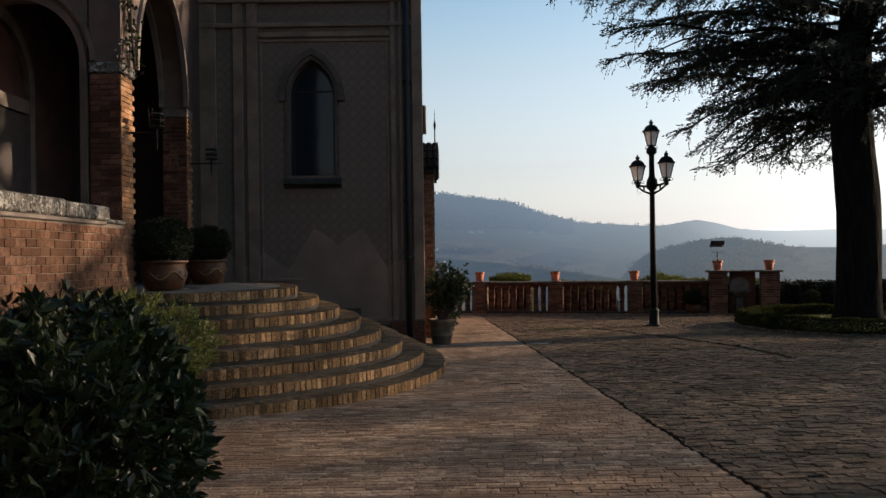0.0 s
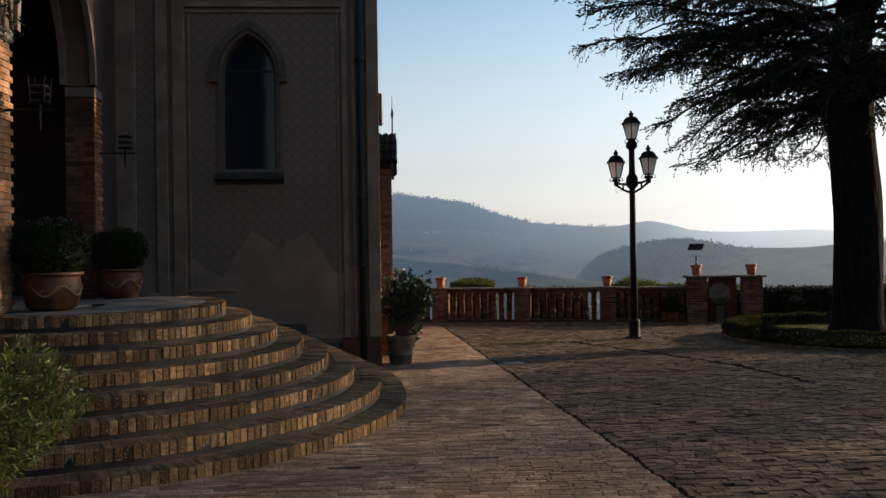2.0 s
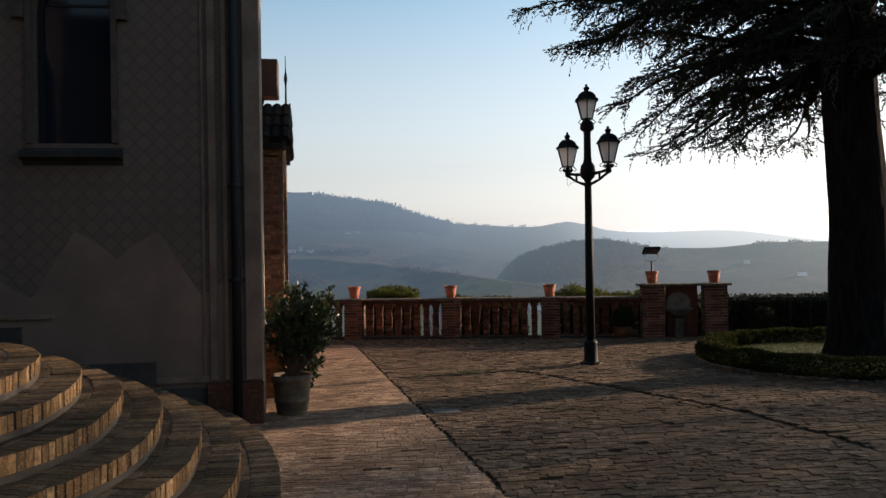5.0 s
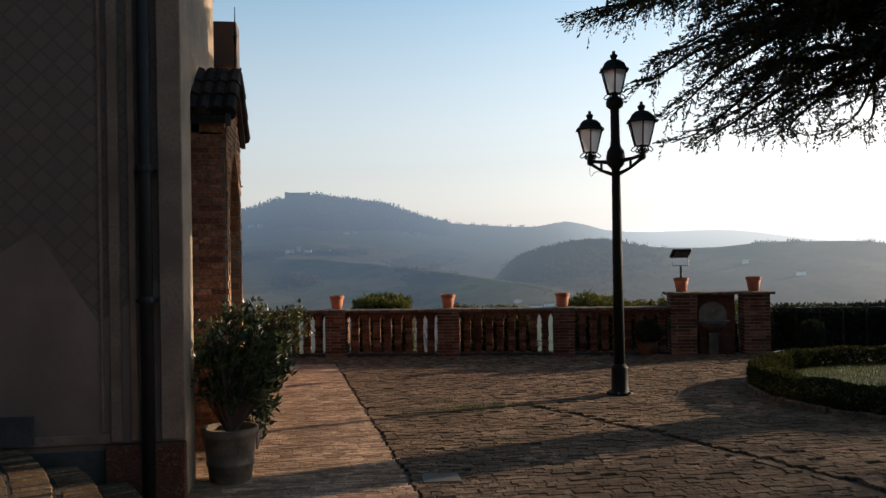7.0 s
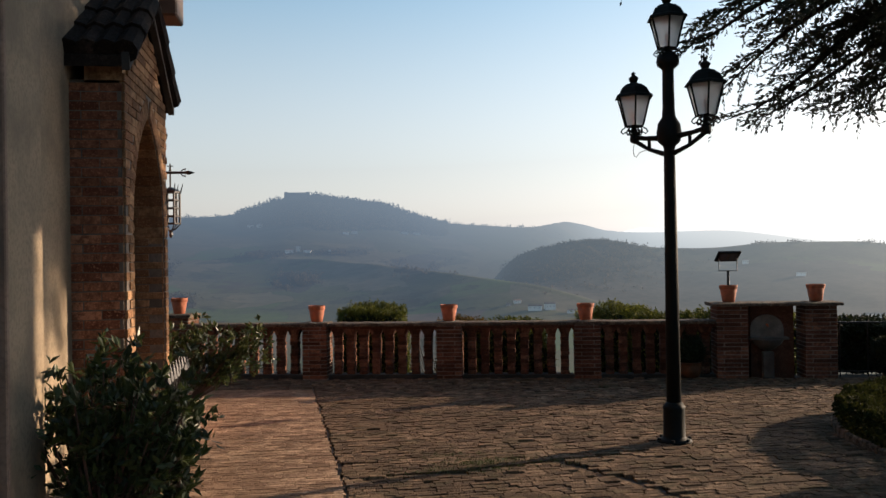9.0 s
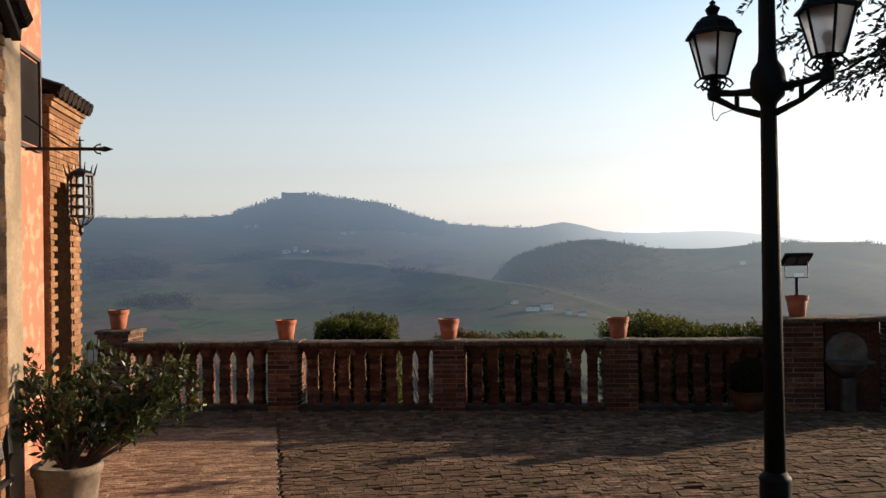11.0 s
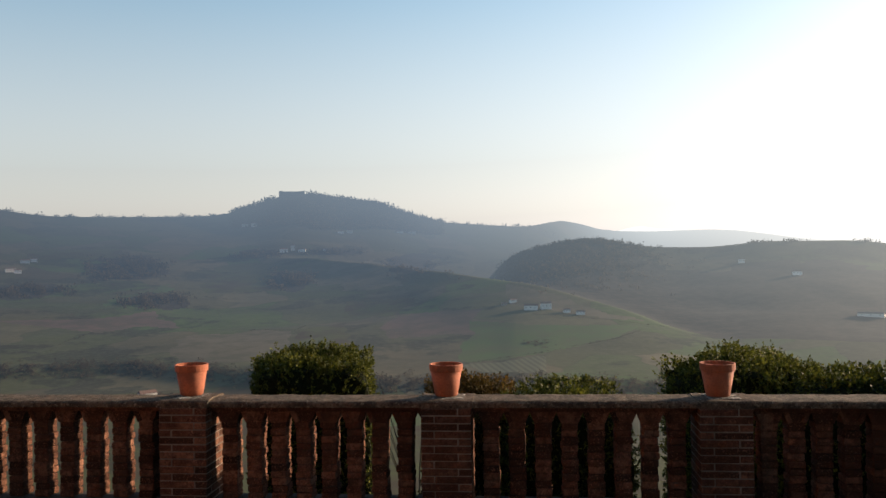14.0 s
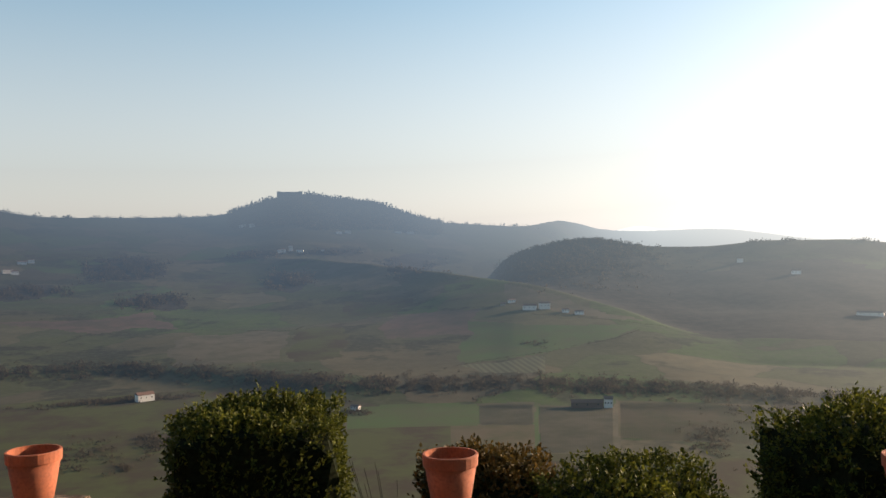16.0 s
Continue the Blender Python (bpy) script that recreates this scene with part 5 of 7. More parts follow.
slab(bm, [(FX - 1.6, 4.65), (FX + 0.12, 4.07), (FX + 0.12, 4.11), (FX - 1.6, 4.71)], FY0 - 0.02, FY1 + 0.12, "y")
part("roof_slope", bm, M_ROOF, fp)
tile = tube(bmesh.new(), [(0, 0, 0), (0.4, 0, -0.14)], [0.07, 0.085], 8)
me = bpy.data.meshes.new("roof_tile")
tile.to_mesh(me)
tile.free()
me.materials.append(M_ROOF)
for k in range(8):
    for r in range(3):
        link("roof_tile", me, None, fp, m=pose(FX - 0.26 - r * 0.37, FY0 + 0.08 + k * 0.18, 4.25 + r * 0.125, 0, 0, 0))
part("doorstep", cube(FX + 0.03, FX + 0.42, FY0 + 0.1, FY1 - 0.15, 0.0, 0.16, bevel=0.02), M_STONE, fp, "worn stone doorstep")


def cage_lantern(bm_out, x, y, ztop):
    """A six-sided iron cage lantern with spikes and a drop, hung at ztop."""
    bm = bm_out
    tube(bm, [(x, y, ztop), (x, y, ztop - 0.22)], 0.012, 6)
    lathe(bm, [(0.02, -0.20), (0.10, -0.235), (0.135, -0.26), (0.135, -0.28)], 6, (x, y, ztop))
    for k in range(6):
        a = 2 * math.pi * k / 6
        c, s = math.cos(a), math.sin(a)
        tube(bm, [(x + 0.12 * c, y + 0.12 * s, ztop - 0.28), (x + 0.12 * c, y + 0.12 * s, ztop - 0.70)], 0.017, 5)
        tube(bm, [(x + 0.135 * c, y + 0.135 * s, ztop - 0.28), (x + 0.15 * c, y + 0.15 * s, ztop - 0.22), (x + 0.17 * c, y + 0.17 * s, ztop - 0.15)], [0.011, 0.009, 0.003], 5)
        tube(bm, [(x + 0.13 * c, y + 0.13 * s, ztop - 0.70), (x + 0.06 * c, y + 0.06 * s, ztop - 0.78), (x, y, ztop - 0.80)], 0.009, 5)
        a2 = a + 2 * math.pi / 6
        for z in (0.38, 0.49, 0.60, 0.70):
            tube(bm, [(x + 0.12 * c, y + 0.12 * s, ztop - z), (x + 0.12 * math.cos(a2), y + 0.12 * math.sin(a2), ztop - z)], 0.014, 4)
    lathe(bm, [(0.004, -0.90), (0.03, -0.86), (0.02, -0.82), (0.035, -0.79)], 6, (x, y, ztop))
    return bm


def wall_lantern(x0, x1, y, z, label):
    lan = thing("wall_lantern", label, "lantern", (0, 0, 0), group="iron wall lanterns")
    bm = tube(bmesh.new(), [(x0, y, z), (x1 - 0.12, y, z)], 0.018, 6)
    lathe(bm, [(0.003, -0.0), (0.02, 0.0)], 6, (x1 - 0.12, y, z))
    tube(bm, [(x1 - 0.16, y, z), (x1 - 0.08, y, z), (x1, y, z)], [0.014, 0.03, 0.003], 6)
    for s in (-1, 1):
        tube(bm, [(x1 - 0.2, y, z), (x1 - 0.16, y, z + s * 0.04), (x1 - 0.12, y, z + s * 0.055), (x1 - 0.13, y, z + s * 0.03)], 0.008, 5)
    part("bracket", bm, M_IRON, lan)
    xm = x0 + (x1 - x0) * 0.62
    bm = tube(bmesh.new(), [(x0, y, z + 0.34), (xm - 0.1, y, z + 0.03)], 0.01, 5)
    part("stay", bm, M_IRON, lan)
    bm = tube(bmesh.new(), [(xm, y, z + 0.02), (xm, y, z + 0.13)], [0.02, 0.006], 6)
    tube(bm, [(xm - 0.04, y, z + 0.09), (xm + 0.04, y, z + 0.09)], 0.007, 5)
    part("cross_finial", bm, M_IRON, lan)
    bm = bmesh.new()
    cage_lantern(bm, xm, y, z)
    part("cage", bm, M_IRON, lan)
    return lan


wall_lantern(RX + 0.06, -0.53, 17.5, 3.35, "black wrought iron lantern hanging from a wall bracket")


def torch_lantern(x, y, z, label):
    """Bracket with an upright iron candle cage."""
    lan = thing("wall_lantern", label, "lantern", (0, 0, 0), group="iron wall lanterns")
    bm = tube(bmesh.new(), [(x, y, z), (x + 0.46, y, z)], 0.014, 6)
    tube(bm, [(x + 0.46, y, z), (x + 0.55, y, z)], [0.014, 0.003], 6)
    part("bracket", bm, M_IRON, lan)
    bm = tube(bmesh.new(), [(x + 0.36, y, z - 0.22), (x + 0.36, y, z - 0.1), (x + 0.36, y, z + 0.08)], [0.004, 0.018, 0.02], 6)
    for k, zz in enumerate((0.06, 0.14, 0.22)):
        lathe(bm, [(0.10 - 0.005 * k, zz), (0.11 - 0.005 * k, zz + 0.012), (0.085, zz + 0.03)], 8, (x + 0.36, y, z))
    for k in range(4):
        a = math.pi / 4 + k * math.pi / 2
        tube(bm, [(x + 0.36 + 0.09 * math.cos(a), y + 0.09 * math.sin(a), z + 0.06), (x + 0.36 + 0.12 * math.cos(a), y + 0.12 * math.sin(a), z + 0.34)], [0.008, 0.003], 5)
    part("cage", bm, M_IRON, lan)
    return lan


torch_lantern(LX - 0.2, 8.42, 3.44, "black iron candle lantern on a bracket on the far pier")
torch_lantern(LX + 0.0, 5.06, 3.47, "black iron candle lantern on a bracket on the near pier")


# ---------------------------------------------------------------- balustrade
U = Vector((0.9672, -0.2540, 0))
ANG = math.degrees(math.atan2(U.y, U.x))
P0 = Vector((3.43, 20.17, 0))
BAY, PIER = 2.386, 0.45


def on_line(u, off=0.0, z=0.0):
    return pose(P0.x + U.x * u - U.y * off, P0.y + U.y * u + U.x * off, z, 0, 0, ANG)


bal = tagged(new("balustrade"), "red brick balustrade with pointed openings and a worn stone coping", "balustrade", kind="structure")
# a pier of four bricks a course, laid in a pinwheel
pier_me = []
b = cube(-0.165 + 0.005, 0.165 - 0.005, -0.06 + 0.003, 0.06 - 0.003, 0.004, COURSE - 0.005, bevel=0.006)
me = bpy.data.meshes.new("brick")
b.to_mesh(me)
b.free()
me.materials.append(M_BRICK)
pier_me.append(me)


def pier(parent, m, height, size=PIER, seed=0):
    rng = random.Random(seed)
    core = part("pier", cube(-size / 2 + 0.008, size / 2 - 0.008, -size / 2 + 0.008, size / 2 - 0.008, -0.1, height - 0.005), M_JOINT, parent, m=m)
    n = int(round(height / COURSE))
    k = (size - 0.12) / 0.33
    for i in range(n):
        z = i * height / n
        for q in range(4):
            flip = -1 if i % 2 else 1
            r = Matrix.Rotation(math.pi / 2 * q, 4, "Z") @ Matrix.Translation((flip * 0.06, -size / 2 + 0.06 + rng.uniform(-0.004, 0.004), z)) @ Matrix.Diagonal((k, 1, 1, 1))
            link("brick", pier_me[0], None, core, m=r)
    return core


def rough_slab(u0, u1, w, z0, z1, seed=0.0):
    """A long stone slab with chipped, uneven edges."""
    bm = bmesh.new()
    prof = ((-w, z0, 1), (-w, z1 - 0.022, 1), (-w + 0.014, z1 - 0.006, 0.8), (-w + 0.05, z1, 0.3), (-w * 0.4, z1 + 0.003, 0.2),
            (w * 0.4, z1 + 0.003, 0.2), (w - 0.05, z1, 0.3), (w - 0.014, z1 - 0.006, 0.8), (w, z1 - 0.022, 1), (w, z0, 1))
    n = max(4, round((u1 - u0) / 0.03))
    rings = []
    for i in range(n + 1):
        u = u0 + (u1 - u0) * i / n
        ring = []
        for y, z, k in prof:
            a = noise.noise(Vector((u * 4, y * 6, seed))) * 0.012 + noise.noise(Vector((u * 17, y * 17, seed + 3))) * 0.011
            b = noise.noise(Vector((u * 5, y * 9, seed + 7))) * 0.006 + noise.noise(Vector((u * 21, y * 21, seed + 9))) * 0.005
            ring.append(bm.verts.new((u, y - math.copysign(abs(a) * k, y), z + (b if z > z0 else 0.0))))
        rings.append(ring)
    for p, q in zip(rings, rings[1:]):
        for j in range(len(prof)):
            k = (j + 1) % len(prof)
            bm.faces.new((p[j], q[j], q[k], p[k]))
    bm.faces.new(rings[0])
    bm.faces.new(rings[-1][::-1])
    bmesh.ops.recalc_face_normals(bm, faces=bm.faces)
    return bm


CAP = 0.92
for i in (-1, 0, 1):
    pier(bal, on_line(i * BAY), CAP, seed=20 + i)
    part("pier_cap", rough_slab(-0.235, 0.235, 0.218, CAP, 0.989, i * 2.3), M_COPING, bal, m=on_line(i * BAY))


def baluster_mesh():
    """The stepped brick head that makes the pointed openings."""
    bm = bmesh.new()
    slab(bm, [(-0.071, 0.765), (0.071, 0.765), (0.078, 0.785), (0.098, 0.83), (0.1165, 0.872), (0.1165, 0.918), (-0.1165, 0.918), (-0.1165, 0.872), (-0.098, 0.83), (-0.078, 0.785)], -0.084, 0.084, "y")
    me = bpy.data.meshes.new("baluster")
    bmesh.ops.recalc_face_normals(bm, faces=bm.faces)
    bm.to_mesh(me)
    bm.free()
    me.materials.append(M_BRICK)
    return me


bal_me = baluster_mesh()
half_brick = []
for e in (0.0, 0.004, 0.002):
    b = cube(-0.073 + e, 0.073 - e, -0.088 + e, 0.088 - e, 0.002, 0.063, bevel=0.008)
    me = bpy.data.meshes.new("brick")
    b.to_mesh(me)
    b.free()
    me.materials.append(M_BRICK)
    half_brick.append(me)


b = cube(-0.052, 0.058, -0.095, 0.095, -0.024, 0.022, bevel=0.004)
head_brick = bpy.data.meshes.new("brick")
b.to_mesh(head_brick)
b.free()
head_brick.materials.append(M_BRICK)


def bay(parent, u0, u1, count, zoff=0.0, seed=0):
    """Plinth, balusters and coping between two piers."""
    rng = random.Random(seed)
    base = on_line(0, 0, zoff)
    part("plinth", cube(u0, u1, -0.14, 0.14, -0.15, 0.065, bevel=0.012), M_STEPBED, parent, "dark dirty plinth", m=base)
    part("frieze", cube(u0, u1, -0.098, 0.098, 0.868, CAP + 0.001, bevel=0.004), M_BRICK, parent, m=base)
    part("coping", rough_slab(u0, u1, 0.20, CAP + 0.002, 0.983 + rng.uniform(-0.006, 0.006), seed), M_COPING, parent, "worn stone coping", m=base)
    wide = 0.146
    gap = (u1 - u0 - count * wide) / (count + 1)
    for k in range(count):
        u = u0 + gap + wide / 2 + k * (gap + wide)
        ob = link("baluster", bal_me, None, parent, m=on_line(u, 0, zoff))
        for sgn in (-1, 1):
            link("brick", head_brick, None, ob, m=pose(sgn * 0.075, rng.uniform(-0.003, 0.003), 0.829, 0, -sgn * 67, 0))
        for c in range(11):
            link("brick", half_brick[rng.randrange(3)], None, ob, m=pose(rng.uniform(-0.006, 0.006), rng.uniform(-0.006, 0.006), 0.066 + c * 0.0645, 0, 0, rng.uniform(-4, 4)))
    for u, sgn in ((u0, 1), (u1, -1)):                   # half heads against the piers
        bm = slab(bmesh.new(), [(0, 0.79), (sgn * gap * 0.5, 0.872), (sgn * gap * 0.5, 0.918), (0, 0.918)], -0.083, 0.083, "y")
        part("springer", bm, M_BRICK, parent, m=on_line(u, 0, zoff))


for i in (-1, 0):
    bay(bal, i * BAY + 0.226, (i + 1) * BAY - 0.226, 8, 0.0, 40 + i)
GL, GR = 4.78, 6.21                                     # gate pillars, along the line
bay(bal, BAY + 0.226, GL - 0.25, 8, 0.0, 44)
LEFT = Vector((-1.38, 21.80))
lu = (LEFT - Vector((P0.x, P0.y))).dot(Vector((U.x, U.y)))
bay(bal, lu + 0.30, -BAY - 0.226, 8, 0.0, 45)
loff = (LEFT - Vector((P0.x, P0.y))).dot(Vector((-U.y, U.x)))
end = pier(bal, on_line(lu + 0.05, loff * 0.6), 1.09, 0.5, seed=31)
part("pier_cap", rough_slab(-0.275, 0.285, 0.27, 1.09, 1.145, 8.0), M_COPING, bal, m=on_line(lu + 0.05, loff * 0.6))

# gate pillars with the wall fountain between them
for u, s in ((GL, 33), (GR, 34)):
    pier(bal, on_line(u), 1.22, 0.52, seed=s)
part("gate_coping", rough_slab(GL - 0.34, GR + 0.34, 0.32, 1.22, 1.272, 5.0), M_COPING, bal, "thin projecting stone coping", m=on_line(0))
part("fountain_wall", cube(GL + 0.33, GR - 0.40, -0.10, 0.14, -0.1, 1.215), M_BRICK, bal, m=on_line(0))
fountain = tagged(new("wall_fountain"), "small stone wall fountain with a half-round back and basin", "fountain")
fountain.matrix_basis = on_line((GL + GR) / 2 - 0.13, -0.105)
bm = bmesh.new()
slab(bm, [(-0.27, 0.70)] + [(-0.27 * math.cos(math.pi * i / 14), 0.82 + 0.25 * math.sin(math.pi * i / 14)) for i in range(15)] + [(0.27, 0.70)], -0.045, 0.0, "y")
part("back_plate", bm, M_PLATE, fountain)
bm = bmesh.new()
slab(bm, [(-0.31, 0.70), (0.31, 0.70), (0.31, 0.665), (-0.31, 0.665)], -0.22, 0.0, "y")
lathe(bm, [(0.03, 0.46), (0.12, 0.50), (0.22, 0.58), (0.27, 0.664)], 18, (0, -0.04, 0))
part("basin", bm, M_FOUNT, fountain, "dark mossy half-round basin")
bm = tube(bmesh.new(), [(0, -0.03, 0.90), (0, -0.08, 0.90), (0, -0.11, 0.87)], [0.02, 0.016, 0.012], 8)
part("spout", bm, M_TERRA, fountain, "small reddish spout")
part("pedestal", cube(-0.09, 0.09, -0.12, 0.0, -0.05, 0.455, bevel=0.01), M_FOUNT, fountain)


def flower_pot(m, h=0.287, label="empty terracotta flower pot on the balustrade", group="terracotta pots on the balustrade"):
    pot = tagged(new("flower_pot"), label, "flower pot", group)
    pot.matrix_basis = m
    r1, r0 = h * 0.53, h * 0.36
    part("body", lathe(bmesh.new(), [(r0 * 0.9, 0), (r0, 0.01), (r1 * 0.93, h * 0.80), (r1 * 0.88, h * 0.80), (r0 * 0.9, 0.03), (0.002, 0.03)], 28, cap=False), M_TERRA, pot, smooth=True)
    part("rim", lathe(bmesh.new(), [(r1 * 0.93, h * 0.78), (r1 * 0.985, h * 0.785), (r1, h * 0.98), (r1 * 0.98, h), (r1 * 0.91, h), (r1 * 0.885, h * 0.79)], 28, cap=False), M_TERRA, pot)
    return pot


first = flower_pot(on_line(-BAY - 0.025, 0.07, 0.9935))
pads = [(-BAY, 0.988), (0, 0.988), (BAY, 0.988)]
for u, z in pads[1:]:
    copy_thing(first, on_line(u - 0.015, 0.03, 0.9935))
copy_thing(first, on_line(lu + 0.02, loff * 0.6, 1.152))
copy_thing(first, on_line(GL, 0, 1.278))
copy_thing(first, on_line(GR, 0, 1.278))
for u, z in pads:
    part("pot_slab", cube(-0.13, 0.15, -0.14, 0.13, z, z + 0.005, bevel=0.001), M_STONE, bal, m=on_line(u))

# solar floodlight standing in the pot on the gate pillar
lampf = tagged(new("solar_floodlight"), "black solar floodlight on a short post in a flower pot", "floodlight")
lampf.matrix_basis = on_line(GL, 0, 1.31)
part("post", tube(bmesh.new(), [(0, 0, 0), (0, 0, 0.50)], 0.022, 8), M_IRON, lampf)
part("yoke", tube(bmesh.new(), [(-0.15, 0, 0.72), (-0.15, 0, 0.50), (0.15, 0, 0.50), (0.15, 0, 0.72)], 0.009, 6), M_METAL, lampf, "thin grey metal yoke")
head = part("head", cube(-0.20, 0.20, -0.13, 0.13, -0.02, 0.025, bevel=0.012), M_IRON, lampf, m=pose(0, 0, 0.745, -38, 0, 10))
part("panel", cube(-0.15, -0.02, -0.09, 0.08, -0.024, -0.021), M_PANEL, head)
part("panel", cube(0.02, 0.15, -0.09, 0.08, -0.024, -0.021), M_PANEL, head)

# iron fence right of the gate and left of the end pier
fence = thing("iron_fence", "plain dark iron fence above a low wall", "fence", (0, 0, 0))
fence.matrix_basis = on_line(GR + 0.27)
for i in range(13):
    part("bar", tube(bmesh.new(), [(0.1 + i * 0.45, 0, -0.02), (0.1 + i * 0.45, 0, 0.93)], 0.011, 5), M_IRON, fence)
for z in (0.08, 0.9):
    part("rail", cube(0.0, 5.6, -0.014, 0.014, z, z + 0.028), M_IRON, fence)
fence2 = thing("iron_fence", "plain dark iron fence beside the end pier", "fence", (0, 0, 0))
fence2.matrix_basis = on_line(lu - 1.9, loff * 0.6 + 0.5, -0.1)
for i in range(15):
    part("bar", tube(bmesh.new(), [(i * 0.12, -0.03 * i, 0), (i * 0.12, -0.03 * i, 0.75 + 0.018 * i)], 0.008, 5), M_IRON, fence2)
part("rail", tube(bmesh.new(), [(0, 0, 0.75), (1.7, -0.42, 1.0)], 0.013, 6), M_IRON, fence2)


# ---------------------------------------------------------------- street lamp with three lanterns
LB = (4.97, 14.27, gz(14.27) - 0.005)
lamp = thing("street_lamp", "dark green cast iron lamp post with three frosted lanterns", "street lamp", LB)
lamp["group"] = "lamp"
part("base", lathe(bmesh.new(), [(0.19, 0), (0.19, 0.025), (0.135, 0.04), (0.12, 0.07), (0.116, 0.36), (0.122, 0.385), (0.108, 0.405), (0.082, 0.44)], 18), M_POST, lamp, smooth=True)
part("shaft", lathe(bmesh.new(), [(0.079, 0.44), (0.071, 2.0), (0.060, 3.22), (0.068, 3.25), (0.12, 3.30), (0.135, 3.40), (0.12, 3.50), (0.075, 3.57), (0.066, 3.66), (0.062, 4.05), (0.066, 4.10), (0.115, 4.14), (0.125, 4.18), (0.115, 4.24), (0.06, 4.28), (0.035, 4.31), (0.028, 4.40)], 18), M_POST, lamp, smooth=True)
for k in range(6):
    a = k * math.pi / 3
    part("bolt", lathe(bmesh.new(), [(0.02, 0.028), (0.02, 0.05)], 6, (0.175 * math.cos(a), 0.175 * math.sin(a), 0)), M_POST, lamp)


def lantern(parent, x, y, z, spin):
    """A six-sided tapered lantern with roof, frame bars, panes and scrolls below."""
    lan = part("lantern", lathe(bmesh.new(), [(0.035, 0.0), (0.05, 0.02), (0.03, 0.05), (0.03, 0.10), (0.105, 0.115), (0.112, 0.13), (0.03, 0.135)], 6, phase=spin), M_POST, parent, m=pose(x, y, z) @ Matrix.Diagonal((1.0, 1.0, 0.865, 1)))
    roof = lathe(bmesh.new(), [(0.235, 0.50), (0.225, 0.525), (0.195, 0.545), (0.16, 0.62), (0.10, 0.675), (0.055, 0.69), (0.04, 0.705), (0.055, 0.735), (0.062, 0.76), (0.035, 0.785), (0.02, 0.80), (0.028, 0.82), (0.004, 0.845)], 6, phase=spin)
    part("roof", roof, M_POST, lan)
    for k in range(6):
        a = spin + k * math.pi / 3
        c, s = math.cos(a), math.sin(a)
        part("bar", tube(bmesh.new(), [(0.108 * c, 0.108 * s, 0.125), (0.198 * c, 0.198 * s, 0.51)], 0.0115, 5), M_POST, lan)
    for k in range(6):
        a, b = spin + k * math.pi / 3, spin + (k + 1) * math.pi / 3
        bm = bmesh.new()
        bm.faces.new([bm.verts.new(p) for p in ((0.1 * math.cos(a), 0.1 * math.sin(a), 0.135), (0.1 * math.cos(b), 0.1 * math.sin(b), 0.135), (0.19 * math.cos(b), 0.19 * math.sin(b), 0.505), (0.19 * math.cos(a), 0.19 * math.sin(a), 0.505))])
        pane = part("pane", bm, M_FROST, lan)
        pane.visible_shadow = False
    part("bulb", lathe(bmesh.new(), [(0.02, 0.14), (0.022, 0.2), (0.045, 0.25), (0.05, 0.29), (0.03, 0.33), (0.004, 0.34)], 10), M_WHITE, lan)
    for k in range(6):
        a = spin + math.pi / 6 + k * math.pi / 3
        c, s = math.cos(a), math.sin(a)
        sc = tube(bmesh.new(), [(r * c, r * s, h) for r, h in ((0.03, 0.0), (0.07, 0.015), (0.09, 0.05), (0.07, 0.08), (0.05, 0.06))], 0.009, 5)
        tube(sc, [(r * c, r * s, h) for r, h in ((0.09, 0.12), (0.13, 0.09), (0.15, 0.055), (0.125, 0.025), (0.10, 0.05))], 0.009, 5)
        part("scroll", sc, M_POST, lan)
    return lan


ARM = Vector((0.4950, -0.7850, 0)).normalized()
for s in (-1, 1):
    a = ARM * s
    bm = tube(bmesh.new(), [a * 0.09 + Vector((0, 0, 3.35)), a * 0.30 + Vector((0, 0, 3.37)), a * 0.46 + Vector((0, 0, 3.40))], [0.035, 0.026, 0.03], 8)
    tube(bm, [a * 0.06 + Vector((0, 0, 3.17)), a * 0.26 + Vector((0, 0, 3.24)), a * 0.46 + Vector((0, 0, 3.36))], [0.03, 0.022, 0.028], 8)
    tube(bm, [a * 0.26 + Vector((0, 0, 3.23)), a * 0.26 + Vector((0, 0, 3.36))], 0.02, 6)
    lathe(bm, [(0.02, 3.33), (0.05, 3.35), (0.055, 3.39), (0.045, 3.43), (0.035, 3.45)], 10, (a.x * 0.46, a.y * 0.46, 0))
    part("arm", bm, M_POST, lamp, smooth=False)
    lantern(lamp, a.x * 0.46, a.y * 0.46, 3.42, 0.25)
lantern(lamp, 0, 0, 4.22, 0.25)
bm = tube(bmesh.new(), [-ARM * 0.12 + Vector((0, 0, 3.2)), -ARM * 0.28 + Vector((0, 0, 3.245)), -ARM * 0.40 + Vector((0, 0, 3.22)), -ARM * 0.44 + Vector((0, 0, 3.17)), -ARM * 0.47 + Vector((0, 0, 3.19)), -ARM * 0.48 + Vector((0, 0, 3.27)), -ARM * 0.45 + Vector((0, 0, 3.38))], 0.004, 5)
part("loose_cable", bm, M_METAL, lamp, "loose thin cable loop")


# ---------------------------------------------------------------- plants
def ball_points(rng, n, r, shell=0.35, box_like=0.0):
    d = rng.normal(0, 1, (n, 3))
    d /= np.linalg.norm(d, axis=1)[:, None]
    if box_like:
        m = np.max(np.abs(d), axis=1)[:, None]
        d = d * ((1 - box_like) + box_like / m)
    k = 1 - shell * rng.random(n) ** 2
    return d * k[:, None] * np.asarray(r), d


def lumpy(rng, pts, amp, freq, seed):
    out = pts.copy()
    for i, p in enumerate(pts):
        out[i] *= 1 + amp * noise.noise(Vector(p) * freq + Vector((seed, seed * 2.3, 0)))
    return out


